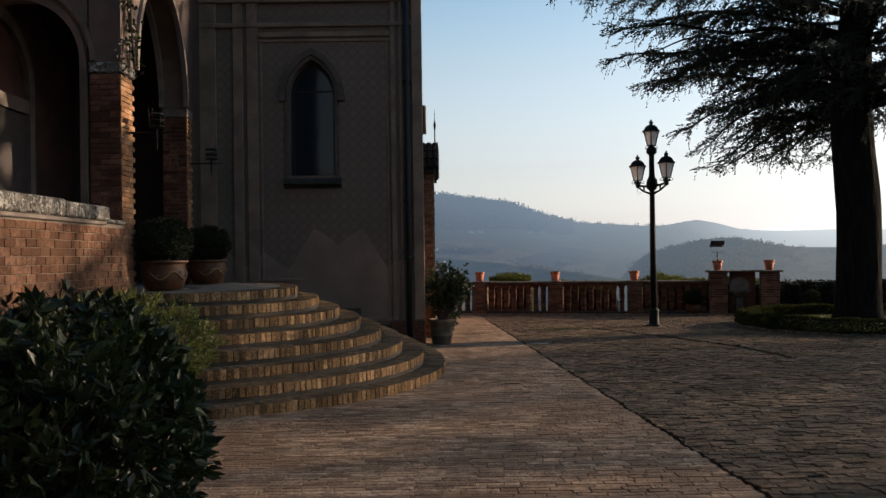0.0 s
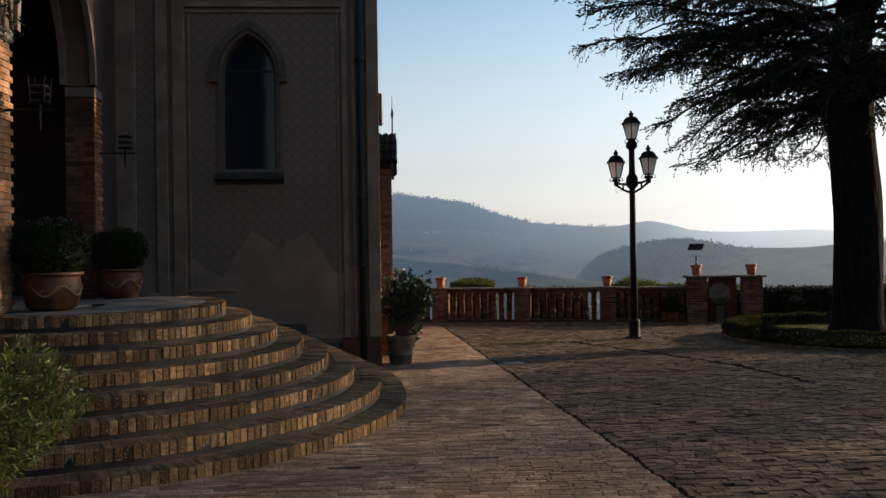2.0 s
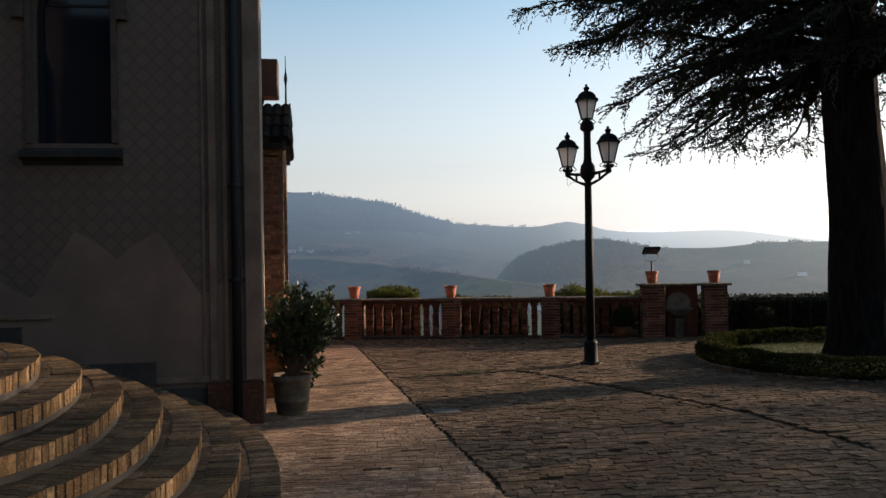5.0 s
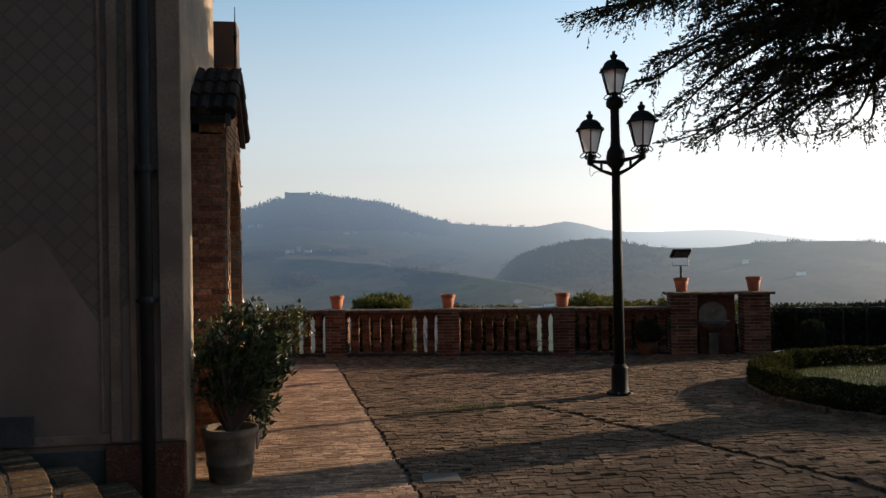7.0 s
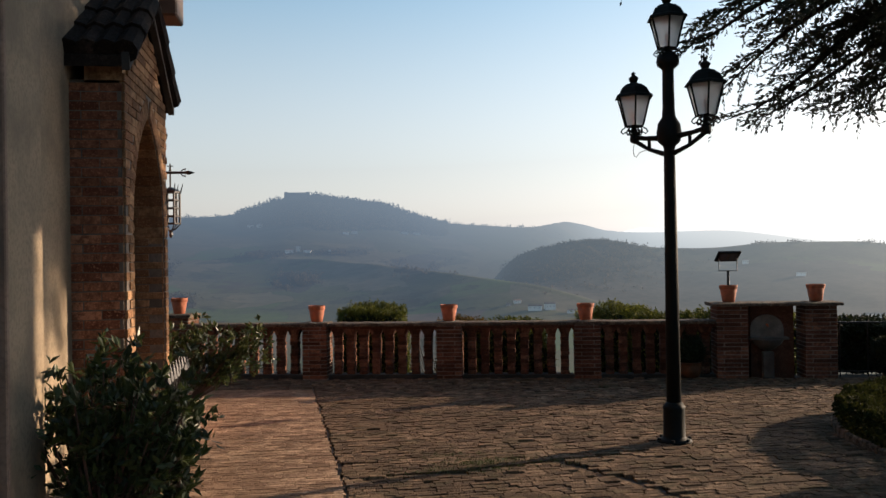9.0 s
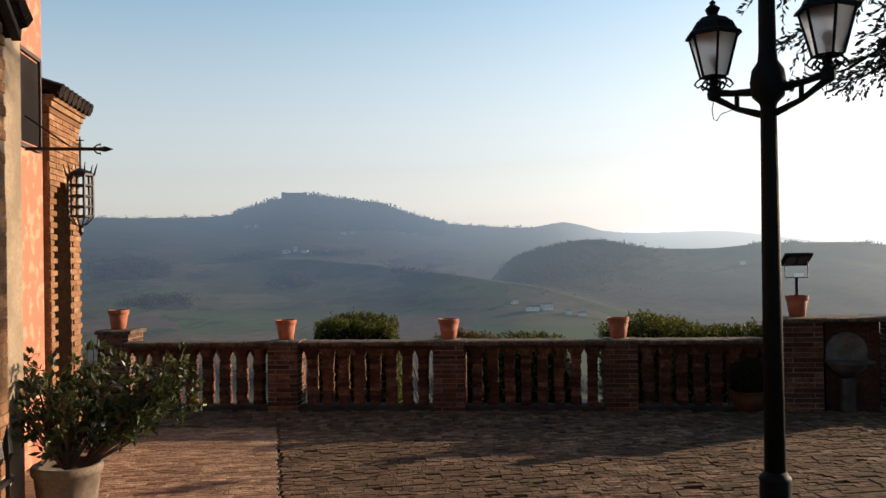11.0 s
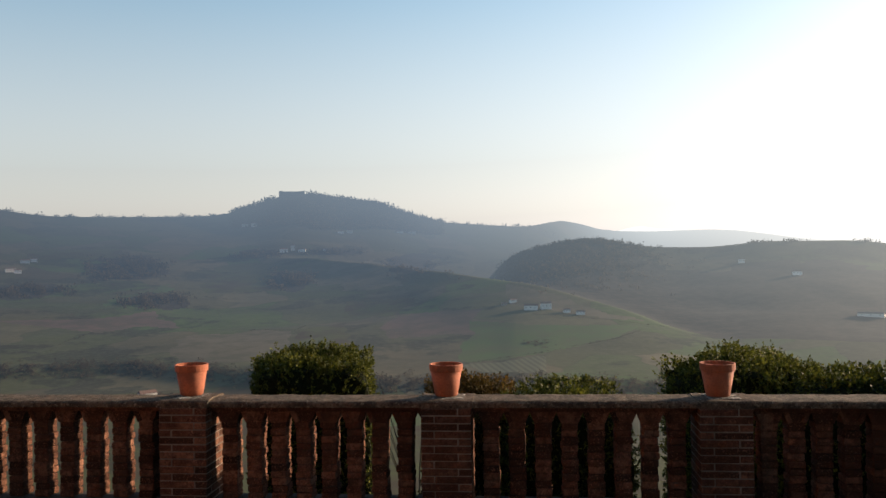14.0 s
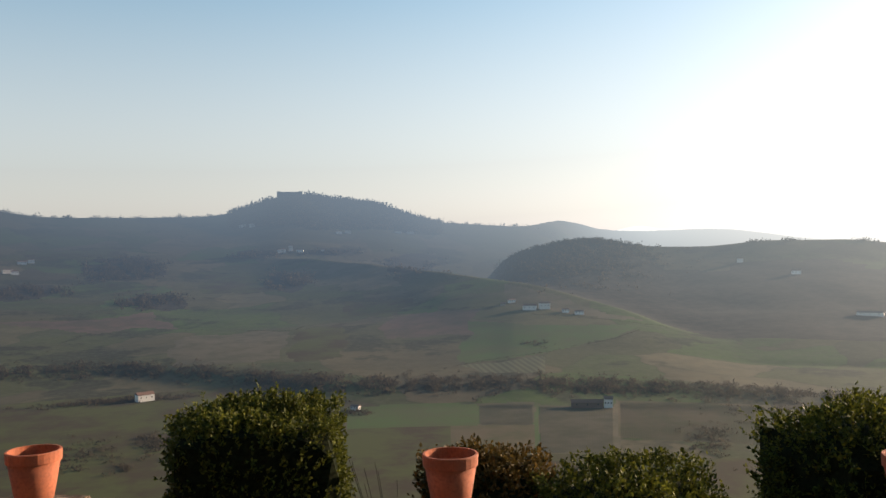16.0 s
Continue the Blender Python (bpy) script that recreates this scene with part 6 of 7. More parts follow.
def clipped_bush(name, label, at, r, n, leaf, mat, seed, category="bush", boxy=0.55, turn=0.0, group="", slim=0.55, amp=0.16):
    """A clipped evergreen: short stems inside, and a thick uneven coat of small leaves."""
    rng = np.random.default_rng(seed)
    ob = thing(name, label, category, at, turn, group)
    for k in range(9):
        a = k * 2.4
        bm = tube(bmesh.new(), [(0.05 * math.cos(a), 0.05 * math.sin(a), -0.05), (0.3 * r[0] * math.cos(a), 0.3 * r[1] * math.sin(a), r[2] * 0.8), (0.62 * r[0] * math.cos(a), 0.62 * r[1] * math.sin(a), r[2] * 1.5)], [0.03, 0.02, 0.006], 5)
        part("stem", bm, M_TWIG, ob)
    # solid core, coloured as the shade deep in the bush
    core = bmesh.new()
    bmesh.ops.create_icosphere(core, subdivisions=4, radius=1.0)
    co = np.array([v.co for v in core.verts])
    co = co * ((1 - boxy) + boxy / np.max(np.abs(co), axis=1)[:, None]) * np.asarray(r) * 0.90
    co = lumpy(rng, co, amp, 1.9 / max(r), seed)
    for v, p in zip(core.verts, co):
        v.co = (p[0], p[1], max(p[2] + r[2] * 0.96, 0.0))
    part("inner_growth", core, M_BUSHSHADE, ob, "solid dark core standing for the shade between the leaves")
    shoots = n // 11
    pts, d = ball_points(rng, shoots, r, 0.14, boxy)
    pts = lumpy(rng, pts, amp, 1.9 / max(r), seed)
    for i, p in enumerate(pts):                          # tufts of new growth stand proud of the clipped face
        pts[i] *= 1 + 0.06 * noise.noise(Vector(p) * 6.0 + Vector((seed, 0, 0)))
    sprig = rng.random(shoots) < 0.05
    pts[sprig] *= 1 + rng.uniform(0.0, 0.07, (int(sprig.sum()), 1))
    pts[:, 2] += r[2]
    keep = pts[:, 2] > 0.02
    pts, d = pts[keep], d[keep] + rng.normal(0, 0.35, (int(keep.sum()), 3)) + (0, 0, 0.35)
    d /= np.linalg.norm(d, axis=1)[:, None]
    k = 11
    along = np.tile(np.linspace(-1.5, 0.35, k), len(pts))[:, None] * leaf * 1.5
    c = np.repeat(pts, k, axis=0) + np.repeat(d, k, axis=0) * along + rng.normal(0, leaf * 0.12, (len(pts) * k, 3))
    link("foliage", leaf_mesh("foliage", rng, c, np.repeat(d, k, axis=0) * 0.8, leaf, slim, 0.75), mat, ob)
    return ob


def rosette_shrub(name, label, at, r, n, leaf, mat, seed, amp=0.35, slim=0.42):
    """A wild evergreen: leaves in whorls at the twig ends, over a lumpy, open outline."""
    rng = np.random.default_rng(seed)
    ob = thing(name, label, "shrub", at)
    pts, d = ball_points(rng, n, r, 0.5, 0.1)
    pts = lumpy(rng, pts, amp, 1.6 / max(r), seed)
    pts[:, 2] += r[2]
    keep = pts[:, 2] > 0.05
    pts, d = pts[keep], d[keep] + (0, 0, 0.45)
    d /= np.linalg.norm(d, axis=1)[:, None]
    for p, q in zip(pts[::16], d[::16]):
        bm = tube(bmesh.new(), [(p[0] * 0.25, p[1] * 0.25, p[2] * 0.2), tuple(p * 0.62 + (0, 0, p[2] * 0.12)), tuple(p + q * 0.02)], [0.014, 0.008, 0.003], 4)
        part("stem", bm, M_TWIG, ob)
    k = 10
    c = np.repeat(pts, k, axis=0) + rng.normal(0, 0.012, (len(pts) * k, 3)) - np.repeat(d, k, axis=0) * rng.uniform(0, 0.07, (len(pts) * k, 1))
    link("foliage", leaf_mesh("foliage", rng, c, np.repeat(d, k, axis=0) * 0.75, leaf, slim, 0.62), mat, ob)
    return ob


def leafy_shrub(name, label, at, branches, length, spread, leaf, mat, seed, parent=None, per=26, slim=0.33, category="shrub", lean=(0, 0), low=0.35):
    """An open shrub: arching stems with leaves along them."""
    rng = np.random.default_rng(seed)
    ob = parent or thing(name, label, category, at)
    cs, ds = [], []
    for k in range(branches):
        a = rng.uniform(0, 2 * math.pi)
        out = spread * math.sqrt(rng.uniform(0.02, 1.0))
        ln = length * rng.uniform(0.6, 1.1)
        tip = np.array([out * math.cos(a) + lean[0], out * math.sin(a) + lean[1], ln])
        mid = np.array([tip[0] * 0.6, tip[1] * 0.6, ln * 0.5])
        pts = [(1 - s) ** 2 * np.zeros(3) + 2 * s * (1 - s) * mid + s * s * tip for s in np.linspace(0, 1, 7)]
        part("stem", tube(bmesh.new(), [tuple(p) for p in pts], [0.012 - 0.0015 * i for i in range(7)], 4), M_STEM, ob)
        for j in range(per):
            if j % 7 == 0:                                # leaves gather in tufts along the stem
                s = 1.0 if j == 0 else rng.uniform(low, 1.0) ** 0.7
                p = (2 * s * (1 - s)) * mid + s * s * tip + rng.normal(0, 0.055, 3)
                way = (tip - mid) / np.linalg.norm(tip - mid) + rng.normal(0, 0.4, 3)
            cs.append(p + rng.normal(0, 0.014, 3))
            ds.append(way * 0.75)
    link("foliage", leaf_mesh("foliage", rng, cs, ds, leaf, slim, 0.75), mat, ob)
    return ob


def big_pot(at, r, h, mat, label, shape="band"):
    pot = thing("plant_pot", label, "plant pot", at, 0, "large plant pots")
    if shape == "band":
        prof = [(r * 0.70, 0), (r * 0.73, 0.02), (r * 0.80, h * 0.3), (r * 0.84, h * 0.32), (r * 0.84, h * 0.37), (r * 0.82, h * 0.39), (r * 0.92, h * 0.84), (r * 0.98, h * 0.86), (r, h * 0.9), (r, h * 0.98), (r * 0.97, h), (r * 0.88, h), (r * 0.86, h * 0.88), (0.004, h * 0.88)]
    else:
        prof = [(r * 0.62, 0), (r * 0.78, h * 0.08), (r * 0.93, h * 0.4), (r * 0.95, h * 0.62), (r * 0.90, h * 0.86), (r * 0.92, h * 0.9), (r * 1.02, h * 0.93), (r * 1.02, h), (r * 0.92, h), (r * 0.86, h * 0.9), (0.004, h * 0.9)]
    part("body", lathe(bmesh.new(), prof, 30, cap=False), mat, pot, smooth=True)
    return pot


def topiary_pot(x, y, seed):
    pot = big_pot((x, y, LZ + 0.004), 0.31, 0.40, M_GLAZED, "brown glazed pot with ochre relief on the landing", "bowl")
    bm = bmesh.new()
    tube(bm, [(0.297 * math.cos(a), 0.297 * math.sin(a), 0.20 + 0.05 * math.sin(5.5 * a)) for a in np.linspace(-1.9, 0.5, 22)], [0.004 + 0.016 * math.sin(math.pi * (k + 0.5) / 22) for k in range(22)], 5)
    for a in (-1.6, -1.1, -0.6, -0.1):
        tube(bm, [(0.298 * math.cos(a + u), 0.298 * math.sin(a + u), 0.20 + 0.05 * math.sin(5.5 * a) + v) for u, v in ((0, 0), (0.05, 0.035), (0.12, 0.05), (0.17, 0.03))], [0.010, 0.009, 0.007, 0.003], 5)
    part("relief", bm, M_DRAGON, pot, "ochre dragon-like relief scroll")
    clipped_bush("topiary_ball", "dark clipped round box bush growing in a glazed pot", (x, y, LZ + 0.36), (0.37, 0.37, 0.30), 9000, 0.035, M_TOPIARY, seed, "topiary", 0.1, amp=0.06)


topiary_pot(-3.82, 5.38, 3)
topiary_pot(-4.0, 8.15, 4)

# potted oleanders along the walls
big_pot((-0.12, 10.48, gz(10.48)), 0.255, 0.48, M_POT_DARK, "weathered banded terracotta plant pot at the tower's corner")
leafy_shrub("potted_shrub", "evergreen shrub with glossy leaves in a terracotta pot", (-0.12, 10.48, gz(10.48) + 0.40), 64, 1.0, 0.50, 0.082, M_LEAF_OLEA, 12, per=63, lean=(0.05, 0.1), low=0.20, slim=0.42)
big_pot((-0.45, 15.42, gz(15.42)), 0.27, 0.52, M_TERRA_OLD, "pale weathered terracotta plant pot by the house wall")
leafy_shrub("potted_shrub", "leafy evergreen shrub spreading from a pale terracotta pot", (-0.45, 15.42, gz(15.42) + 0.45), 34, 0.85, 0.45, 0.085, M_LEAF_OLEA, 14, per=49, low=0.2, slim=0.42)
leafy_shrub("potted_shrub", "arching stems of evergreen shrub from a pale terracotta pot", (-0.38, 15.45, gz(15.42) + 0.45), 22, 0.80, 0.30, 0.08, M_LEAF_OLEA, 15, per=63, lean=(0.62, 0.1), low=0.25, slim=0.45)
leafy_shrub("shrub", "dark shrub behind the iron railing", (-0.02, 11.55, gz(12)), 26, 0.75, 0.25, 0.11, M_LEAF, 16, per=26)

# shrubs at the foot of the parapet
rosette_shrub("shrub", "large dark evergreen shrub with whorled leaves near the steps", (-2.15, -1.9, gz(-1.9)), (0.82, 0.85, 0.65), 2100, 0.084, M_LEAF, 21, amp=0.5)
big_pot((-2.82, 0.95, gz(0.95)), 0.34, 0.52, M_TERRA, "terracotta plant pot under a spreading shrub", "band")
rosette_shrub("shrub", "sunlit yellow-green evergreen shrub spreading from a terracotta pot", (-2.86, 0.95, gz(0.95) + 0.27), (0.78, 0.80, 0.53), 2100, 0.062, M_LEAF_BRIGHT, 22, amp=0.6, slim=0.28)
rosette_shrub("shrub", "dark low shrub with broad glossy leaves", (-2.75, -0.7, gz(-0.7)), (0.62, 0.6, 0.50), 600, 0.12, M_LEAF, 23)
vine = thing("climbing_vine", "dry climbing vine with a few dark leaves on the loggia corner", "vine", (LX, 4.80, 4.30))
rngv = np.random.default_rng(19)
vc = []
for k in range(4):
    pts = [(0.03 + 0.02 * k, -0.05 + 0.10 * k + 0.14 * math.sin(q * 4 + k), 2.2 * q) for q in np.linspace(0, 1, 12)]
    part("stem", tube(bmesh.new(), pts, [0.014 - 0.0008 * i for i in range(12)], 5), M_TWIG, vine)
    vc += [np.array(p) + rngv.normal(0, 0.07, 3) * (0.5, 1, 1) for p in pts for _ in range(9)]
link("foliage", leaf_mesh("foliage", rngv, vc, np.tile((0.4, 0, -0.3), (len(vc), 1)), 0.07, 0.6, 0.8), M_LEAF, vine)

# box bushes beyond the balustrade
GB = -1.25
BEHIND = "box bushes beyond the balustrade"
clipped_bush("box_bush", "clipped box bush with yellow-green top beyond the balustrade", (2.25, 23.0, GB), (0.74, 0.60, 1.19), 62000, 0.036, M_BOX, 31, group=BEHIND, boxy=0.82, amp=0.10, slim=0.6)
clipped_bush("box_bush", "low box bush with rusty winter leaves beyond the balustrade", (3.95, 21.75, GB), (0.52, 0.5, 1.11), 26000, 0.040, M_BOX_RUST, 32, group=BEHIND, boxy=0.6, slim=0.6)
clipped_bush("box_bush", "low rounded box bush beyond the balustrade", (4.80, 21.2, GB), (0.70, 0.55, 1.10), 42000, 0.034, M_BOX, 33, group=BEHIND, boxy=0.66, slim=0.6)
clipped_bush("box_bush", "broad clipped box bush beyond the balustrade", (7.22, 21.9, GB), (0.87, 0.8, 1.165), 50000, 0.040, M_BOX, 34, group=BEHIND, boxy=0.66, slim=0.6)
clipped_bush("box_hedge", "long clipped box hedge beyond the balustrade", (8.6, 20.8, GB), (1.7, 0.5, 1.13), 52000, 0.044, M_BOX, 35, turn=ANG, group=BEHIND, boxy=0.8, amp=0.06, slim=0.6)
clipped_bush("box_hedge", "dark clipped hedge behind the iron fence", (12.9, 18.9, -0.06), (3.1, 0.5, 0.46), 56000, 0.085, M_TOPIARY, 36, turn=ANG, boxy=0.9, amp=0.05)
clipped_bush("box_bush", "small dark round bush at the fence", (15.3, 21.6, GB), (0.5, 0.5, 1.2), 7000, 0.05, M_BOX, 37, boxy=0.3)
clipped_bush("topiary_ball", "dark round topiary in front of the iron fence", (10.55, 18.35, gz(18.3) + 0.02), (0.24, 0.24, 0.32), 6000, 0.035, M_TOPIARY, 38, "topiary", 0.1)
big_pot((7.35, 19.02, gz(19.0)), 0.22, 0.27, M_GLAZED, "dark weathered pot at the foot of the gate pillar", "bowl")
clipped_bush("topiary_ball", "dark round box bush in a pot by the gate pillar", (7.35, 19.02, gz(19.0) + 0.22), (0.25, 0.25, 0.24), 7000, 0.035, M_TOPIARY, 39, "topiary", 0.1)
rngb = np.random.default_rng(71)
bare = thing("bare_shrub", "bare twiggy shrub beyond the balustrade", "shrub", (3.35, 21.9, GB))
for k in range(26):
    bm = bmesh.new()
    a, l = rngb.uniform(0, 6.28), rngb.uniform(1.5, 2.15)
    tube(bm, [(0, 0, 0), (0.15 * math.cos(a), 0.15 * math.sin(a), l * 0.6), (0.4 * math.cos(a), 0.4 * math.sin(a), l)], [0.009, 0.006, 0.002], 4)
    part("twig", bm, M_TWIG, bare)

# ---------------------------------------------------------------- round bed with a low hedge, and the cedar
BC, BR = (9.42, 13.15), 2.62
bed = tagged(new("flower_bed"), "round grass bed with a low clipped box hedge and brick edging", "flower bed", kind="structure")
BZ = gz(BC[1])
part("grass_mound", lathe(bmesh.new(), [(BR - 0.1, -0.1), (BR - 0.12, 0.06), (BR * 0.6, 0.12), (0.3, 0.17), (0.02, 0.17)], 48, (*BC, BZ), cap=False), M_GRASS, bed, smooth=True)
n_edge = 96
b = cube(-0.035, 0.035, -0.08, 0.08, -0.05, 0.07, bevel=0.012)
edge_me = bpy.data.meshes.new("brick")
b.to_mesh(edge_me)
b.free()
edge_me.materials.append(M_COPING)
rng = random.Random(51)
for i in range(n_edge):
    a = 2 * math.pi * i / n_edge
    link("brick", edge_me, None, bed, m=pose(BC[0] + (BR + 0.1) * math.cos(a), BC[1] + (BR + 0.1) * math.sin(a), BZ + rng.uniform(-0.01, 0.01), 0, rng.uniform(-3, 3), math.degrees(a)))
rng = np.random.default_rng(52)
n = 70000
a = rng.uniform(0, 2 * math.pi, n)
s = rng.uniform(0, 2 * math.pi, n)
cr, sr = np.cos(s), np.sin(s)
m = np.maximum(np.abs(cr), np.abs(sr))
k = (0.35 + 0.65 / m) * (1 - 0.3 * rng.random(n) ** 2)
w = 0.19 + 0.03 * np.sin(a * 23) + 0.02 * np.sin(a * 41)
rad = BR - 0.12 + cr * k * w
zz = 0.20 + sr * k * 0.145 + 0.015 * np.sin(a * 17)
pts = np.stack([BC[0] + rad * np.cos(a), BC[1] + rad * np.sin(a), BZ + zz], 1)
nor = np.stack([cr * np.cos(a), cr * np.sin(a), sr + 0.25], 1)
hedge = thing("low_hedge", "low clipped box hedge ringing the round bed", "hedge", (0, 0, 0))
link("foliage", leaf_mesh("foliage", rng, pts, nor, 0.042, 0.6), M_HEDGE, hedge)
n = 26000
rad = (BR - 0.3) * np.sqrt(rng.random(n))
a = rng.uniform(0, 2 * math.pi, n)
zz = BZ + 0.165 - 0.10 * (rad / (BR - 0.1)) ** 1.5
pts = np.stack([BC[0] + rad * np.cos(a), BC[1] + rad * np.sin(a), zz - 0.005], 1)
nor = np.tile((0, 0, 1.6), (n, 1))
tagged(link("bed_grass", leaf_mesh("bed_grass", rng, pts, nor, 0.055, 0.12, 0.45), M_GRASS), "short winter grass in the round bed", "grass", kind="stuff")


def cedar():
    rng = np.random.default_rng(77)
    bx, by, bz = 9.22, 12.95, BZ + 0.1
    tree = thing("cedar_tree", "large old cedar with level drooping branches and dark needles", "tree", (bx, by, bz))
    bm = bmesh.new()
    segs, rings = 56, []
    prof = ((0.0, 0.57), (0.12, 0.53), (0.3, 0.49), (0.8, 0.475), (2.0, 0.465), (3.0, 0.46), (3.6, 0.45), (4.8, 0.43), (6, 0.40), (8, 0.28), (10.5, 0.2), (13, 0.1), (15, 0.02))
    levels = np.concatenate([np.linspace(0, 0.9, 10), np.linspace(1.05, 6.5, 34), np.linspace(7, 15, 12)])
    for z in levels:
        r = float(np.interp(z, [p[0] for p in prof], [p[1] for p in prof]))
        ring_v = []
        for k in range(segs):
            t = 2 * math.pi * k / segs
            c, s = math.cos(t), math.sin(t)
            rr = r * (1 + 0.06 * noise.noise(Vector((c * 1.4, s * 1.4, z * 0.5))) + 0.045 * noise.noise(Vector((c * 7, s * 7, z * 0.9))) + 0.07 * max(0, math.sin(5 * t + 1)) * math.exp(-z * 4))
            ring_v.append(bm.verts.new((rr * c + 0.02 * min(z, 6) * math.sin(z), rr * s, z)))
        rings.append(ring_v)
    for p, q in zip(rings, rings[1:]):
        for k in range(segs):
            bm.faces.new((p[k], p[(k + 1) % segs], q[(k + 1) % segs], q[k]))
    bm.faces.new(rings[-1])
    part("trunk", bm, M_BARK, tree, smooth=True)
    # limbs: height at the trunk, bearing, length, height of the tip, arch, needle coarseness
    limbs = []
    for k in range(40):
        z0 = 7.2 + 6.6 * (k / 40) ** 0.9
        ln = (5.2 - 0.36 * (z0 - 6.3)) * rng.uniform(0.75, 1.05)
        limbs.append((z0, k * 2.39996 + rng.uniform(-0.3, 0.3), ln, z0 + rng.uniform(-0.5, 0.4), rng.uniform(0.1, 0.5), 1.5))
    limbs += [(z0, az, ln, tip - bz, arch, 1.0) for z0, az, ln, tip, arch in (
        # towards the valley, the lowest with hanging tips
        (4.75, 2.07, 4.6, 4.05, 0.75), (4.6, 1.95, 4.3, 4.1, 0.7), (4.9, 2.04, 4.75, 4.5, 0.55), (5.0, 2.24, 4.85, 5.1, 0.5), (5.1, 2.15, 4.4, 5.4, 0.4), (5.4, 2.19, 6.3, 6.55, 0.3), (5.7, 2.47, 5.95, 7.05, 0.2), (6.0, 3.11, 5.5, 7.05, 0.3),
        (6.9, 2.45, 7.8, 9.2, 0.3), (4.6, 1.67, 4.4, 4.3, 0.55), (4.5, 1.55, 4.1, 4.2, 0.6), (4.5, 1.42, 3.9, 4.2, 0.6), (4.6, 1.25, 4.0, 4.3, 0.5), (4.6, 1.80, 3.8, 4.7, 0.35), (5.6, 1.85, 5.9, 6.1, 0.4), (5.9, 1.5, 5.4, 6.2, 0.4),
        (6.0, 2.1, 5.6, 6.9, 0.3), (6.3, 2.35, 5.2, 7.3, 0.3), (6.2, 1.7, 5.7, 7.1, 0.4), (6.4, 2.75, 4.9, 7.6, 0.3), (5.2, 1.9, 4.5, 5.5, 0.4), (5.6, 2.4, 4.4, 6.2, 0.4), (5.3, 1.65, 4.8, 5.5, 0.4),
        (6.4, 1.95, 5.0, 7.5, 0.3), (5.8, 2.7, 4.4, 6.7, 0.3), (6.9, 2.15, 5.6, 8.0, 0.3), (5.0, 2.1, 3.9, 5.2, 0.4), (6.0, 1.3, 4.6, 6.5, 0.3), (6.7, 1.6, 4.9, 7.3, 0.3), (6.4, 2.05, 5.3, 6.9, 0.4), (6.1, 1.75, 4.4, 6.3, 0.4), (6.9, 2.9, 4.2, 8.0, 0.4),
        # right-hand side
        (5.0, 0.95, 5.4, 5.2, 0.5), (5.2, 0.6, 5.0, 5.4, 0.5), (5.6, 0.0, 5.5, 6.0, 0.4), (5.3, 0.3, 5.2, 5.6, 0.4), (6.0, 0.8, 5.6, 6.8, 0.3), (6.2, 5.8, 5.2, 6.6, 0.3),
        # over the courtyard
        (4.5, 4.5, 4.6, 5.1, 0.3), (4.6, 4.85, 5.0, 5.2, 0.3), (4.8, 4.15, 4.2, 5.6, 0.3), (4.7, 5.2, 5.0, 5.0, 0.4), (5.0, 4.65, 5.6, 5.7, 0.4), (4.9, 5.5, 5.2, 5.3, 0.3),
        (6.9, 3.3, 4.8, 7.9, 0.3), (7.1, 3.8, 4.8, 8.0, 0.3), (6.6, 4.4, 4.6, 7.2, 0.4), (6.3, 5.2, 5.0, 6.8, 0.4),
        (5.6, 4.55, 6.0, 6.3, 0.4), (5.8, 4.9, 6.4, 6.4, 0.4), (5.4, 5.3, 6.0, 5.9, 0.4), (6.1, 4.7, 6.6, 6.9, 0.4), (5.2, 5.1, 5.6, 5.6, 0.4), (6.5, 5.0, 6.6, 7.2, 0.3), (6.6, 4.25, 5.8, 7.3, 0.3))]
    down = np.array([0, 0, -1.0])
    fine, coarse = ([], []), ([], [])
    for num, (z0, az, ln, ztip, arch, rough) in enumerate(limbs):
        cs, ds = fine if rough == 1.0 else coarse
        d = np.array([math.cos(az), math.sin(az), 0.0])
        side = np.array([-d[1], d[0], 0.0])
        bend = rng.uniform(-0.45, 0.45)
        S = np.linspace(0, 1, 18)
        path = []
        for q in S:
            wob = noise.noise_vector(Vector((num * 7.1, q * ln * 0.55, 0.0)))
            path.append(d * ln * q + side * bend * math.sin(math.pi * q) + np.array([0, 0, z0 + (ztip - z0) * q + arch * math.sin(math.pi * q ** 0.85)]) + np.array(wob) * 0.6 * min(1, q * 3) * (1 - q) ** 0.3)
        thick = (0.095 if z0 < 5.3 else 0.062) * (ln / 6)
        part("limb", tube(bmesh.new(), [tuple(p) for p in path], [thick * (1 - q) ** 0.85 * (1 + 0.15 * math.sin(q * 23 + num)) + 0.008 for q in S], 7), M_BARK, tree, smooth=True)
        nb = int(ln / (0.11 * rough))
        for j in range(nb):
            q = 0.10 + 0.90 * (j + rng.random()) / nb
            if noise.noise(Vector((q * ln * 0.75, num * 3.7, 1.3))) < -0.08 and q < 0.85:
                continue
            i = min(int(q * 17), 16)
            p = path[i] + (path[i + 1] - path[i]) * (q * 17 - i)
            sgn = 1 if j % 2 else -1
            bl = (0.25 + 1.15 * math.sin(min(1.0, (1.02 - q) * 1.5) * 1.5)) * rng.uniform(0.35, 1.15)
            out = d * rng.uniform(0.45, 1.1) + side * sgn * rng.uniform(0.35, 1.15) * (1.15 - q * 0.6) + np.array([0, 0, rng.uniform(-0.2, 0.15)])
            out /= np.linalg.norm(out)
            droop = rng.uniform(0.15, 0.65)
            u = np.arange(0.03, bl, 0.062 * rough)[:, None] / bl
            if len(u) < 3:
                continue
            line = p + out * bl * u + down * droop * bl * u ** 2
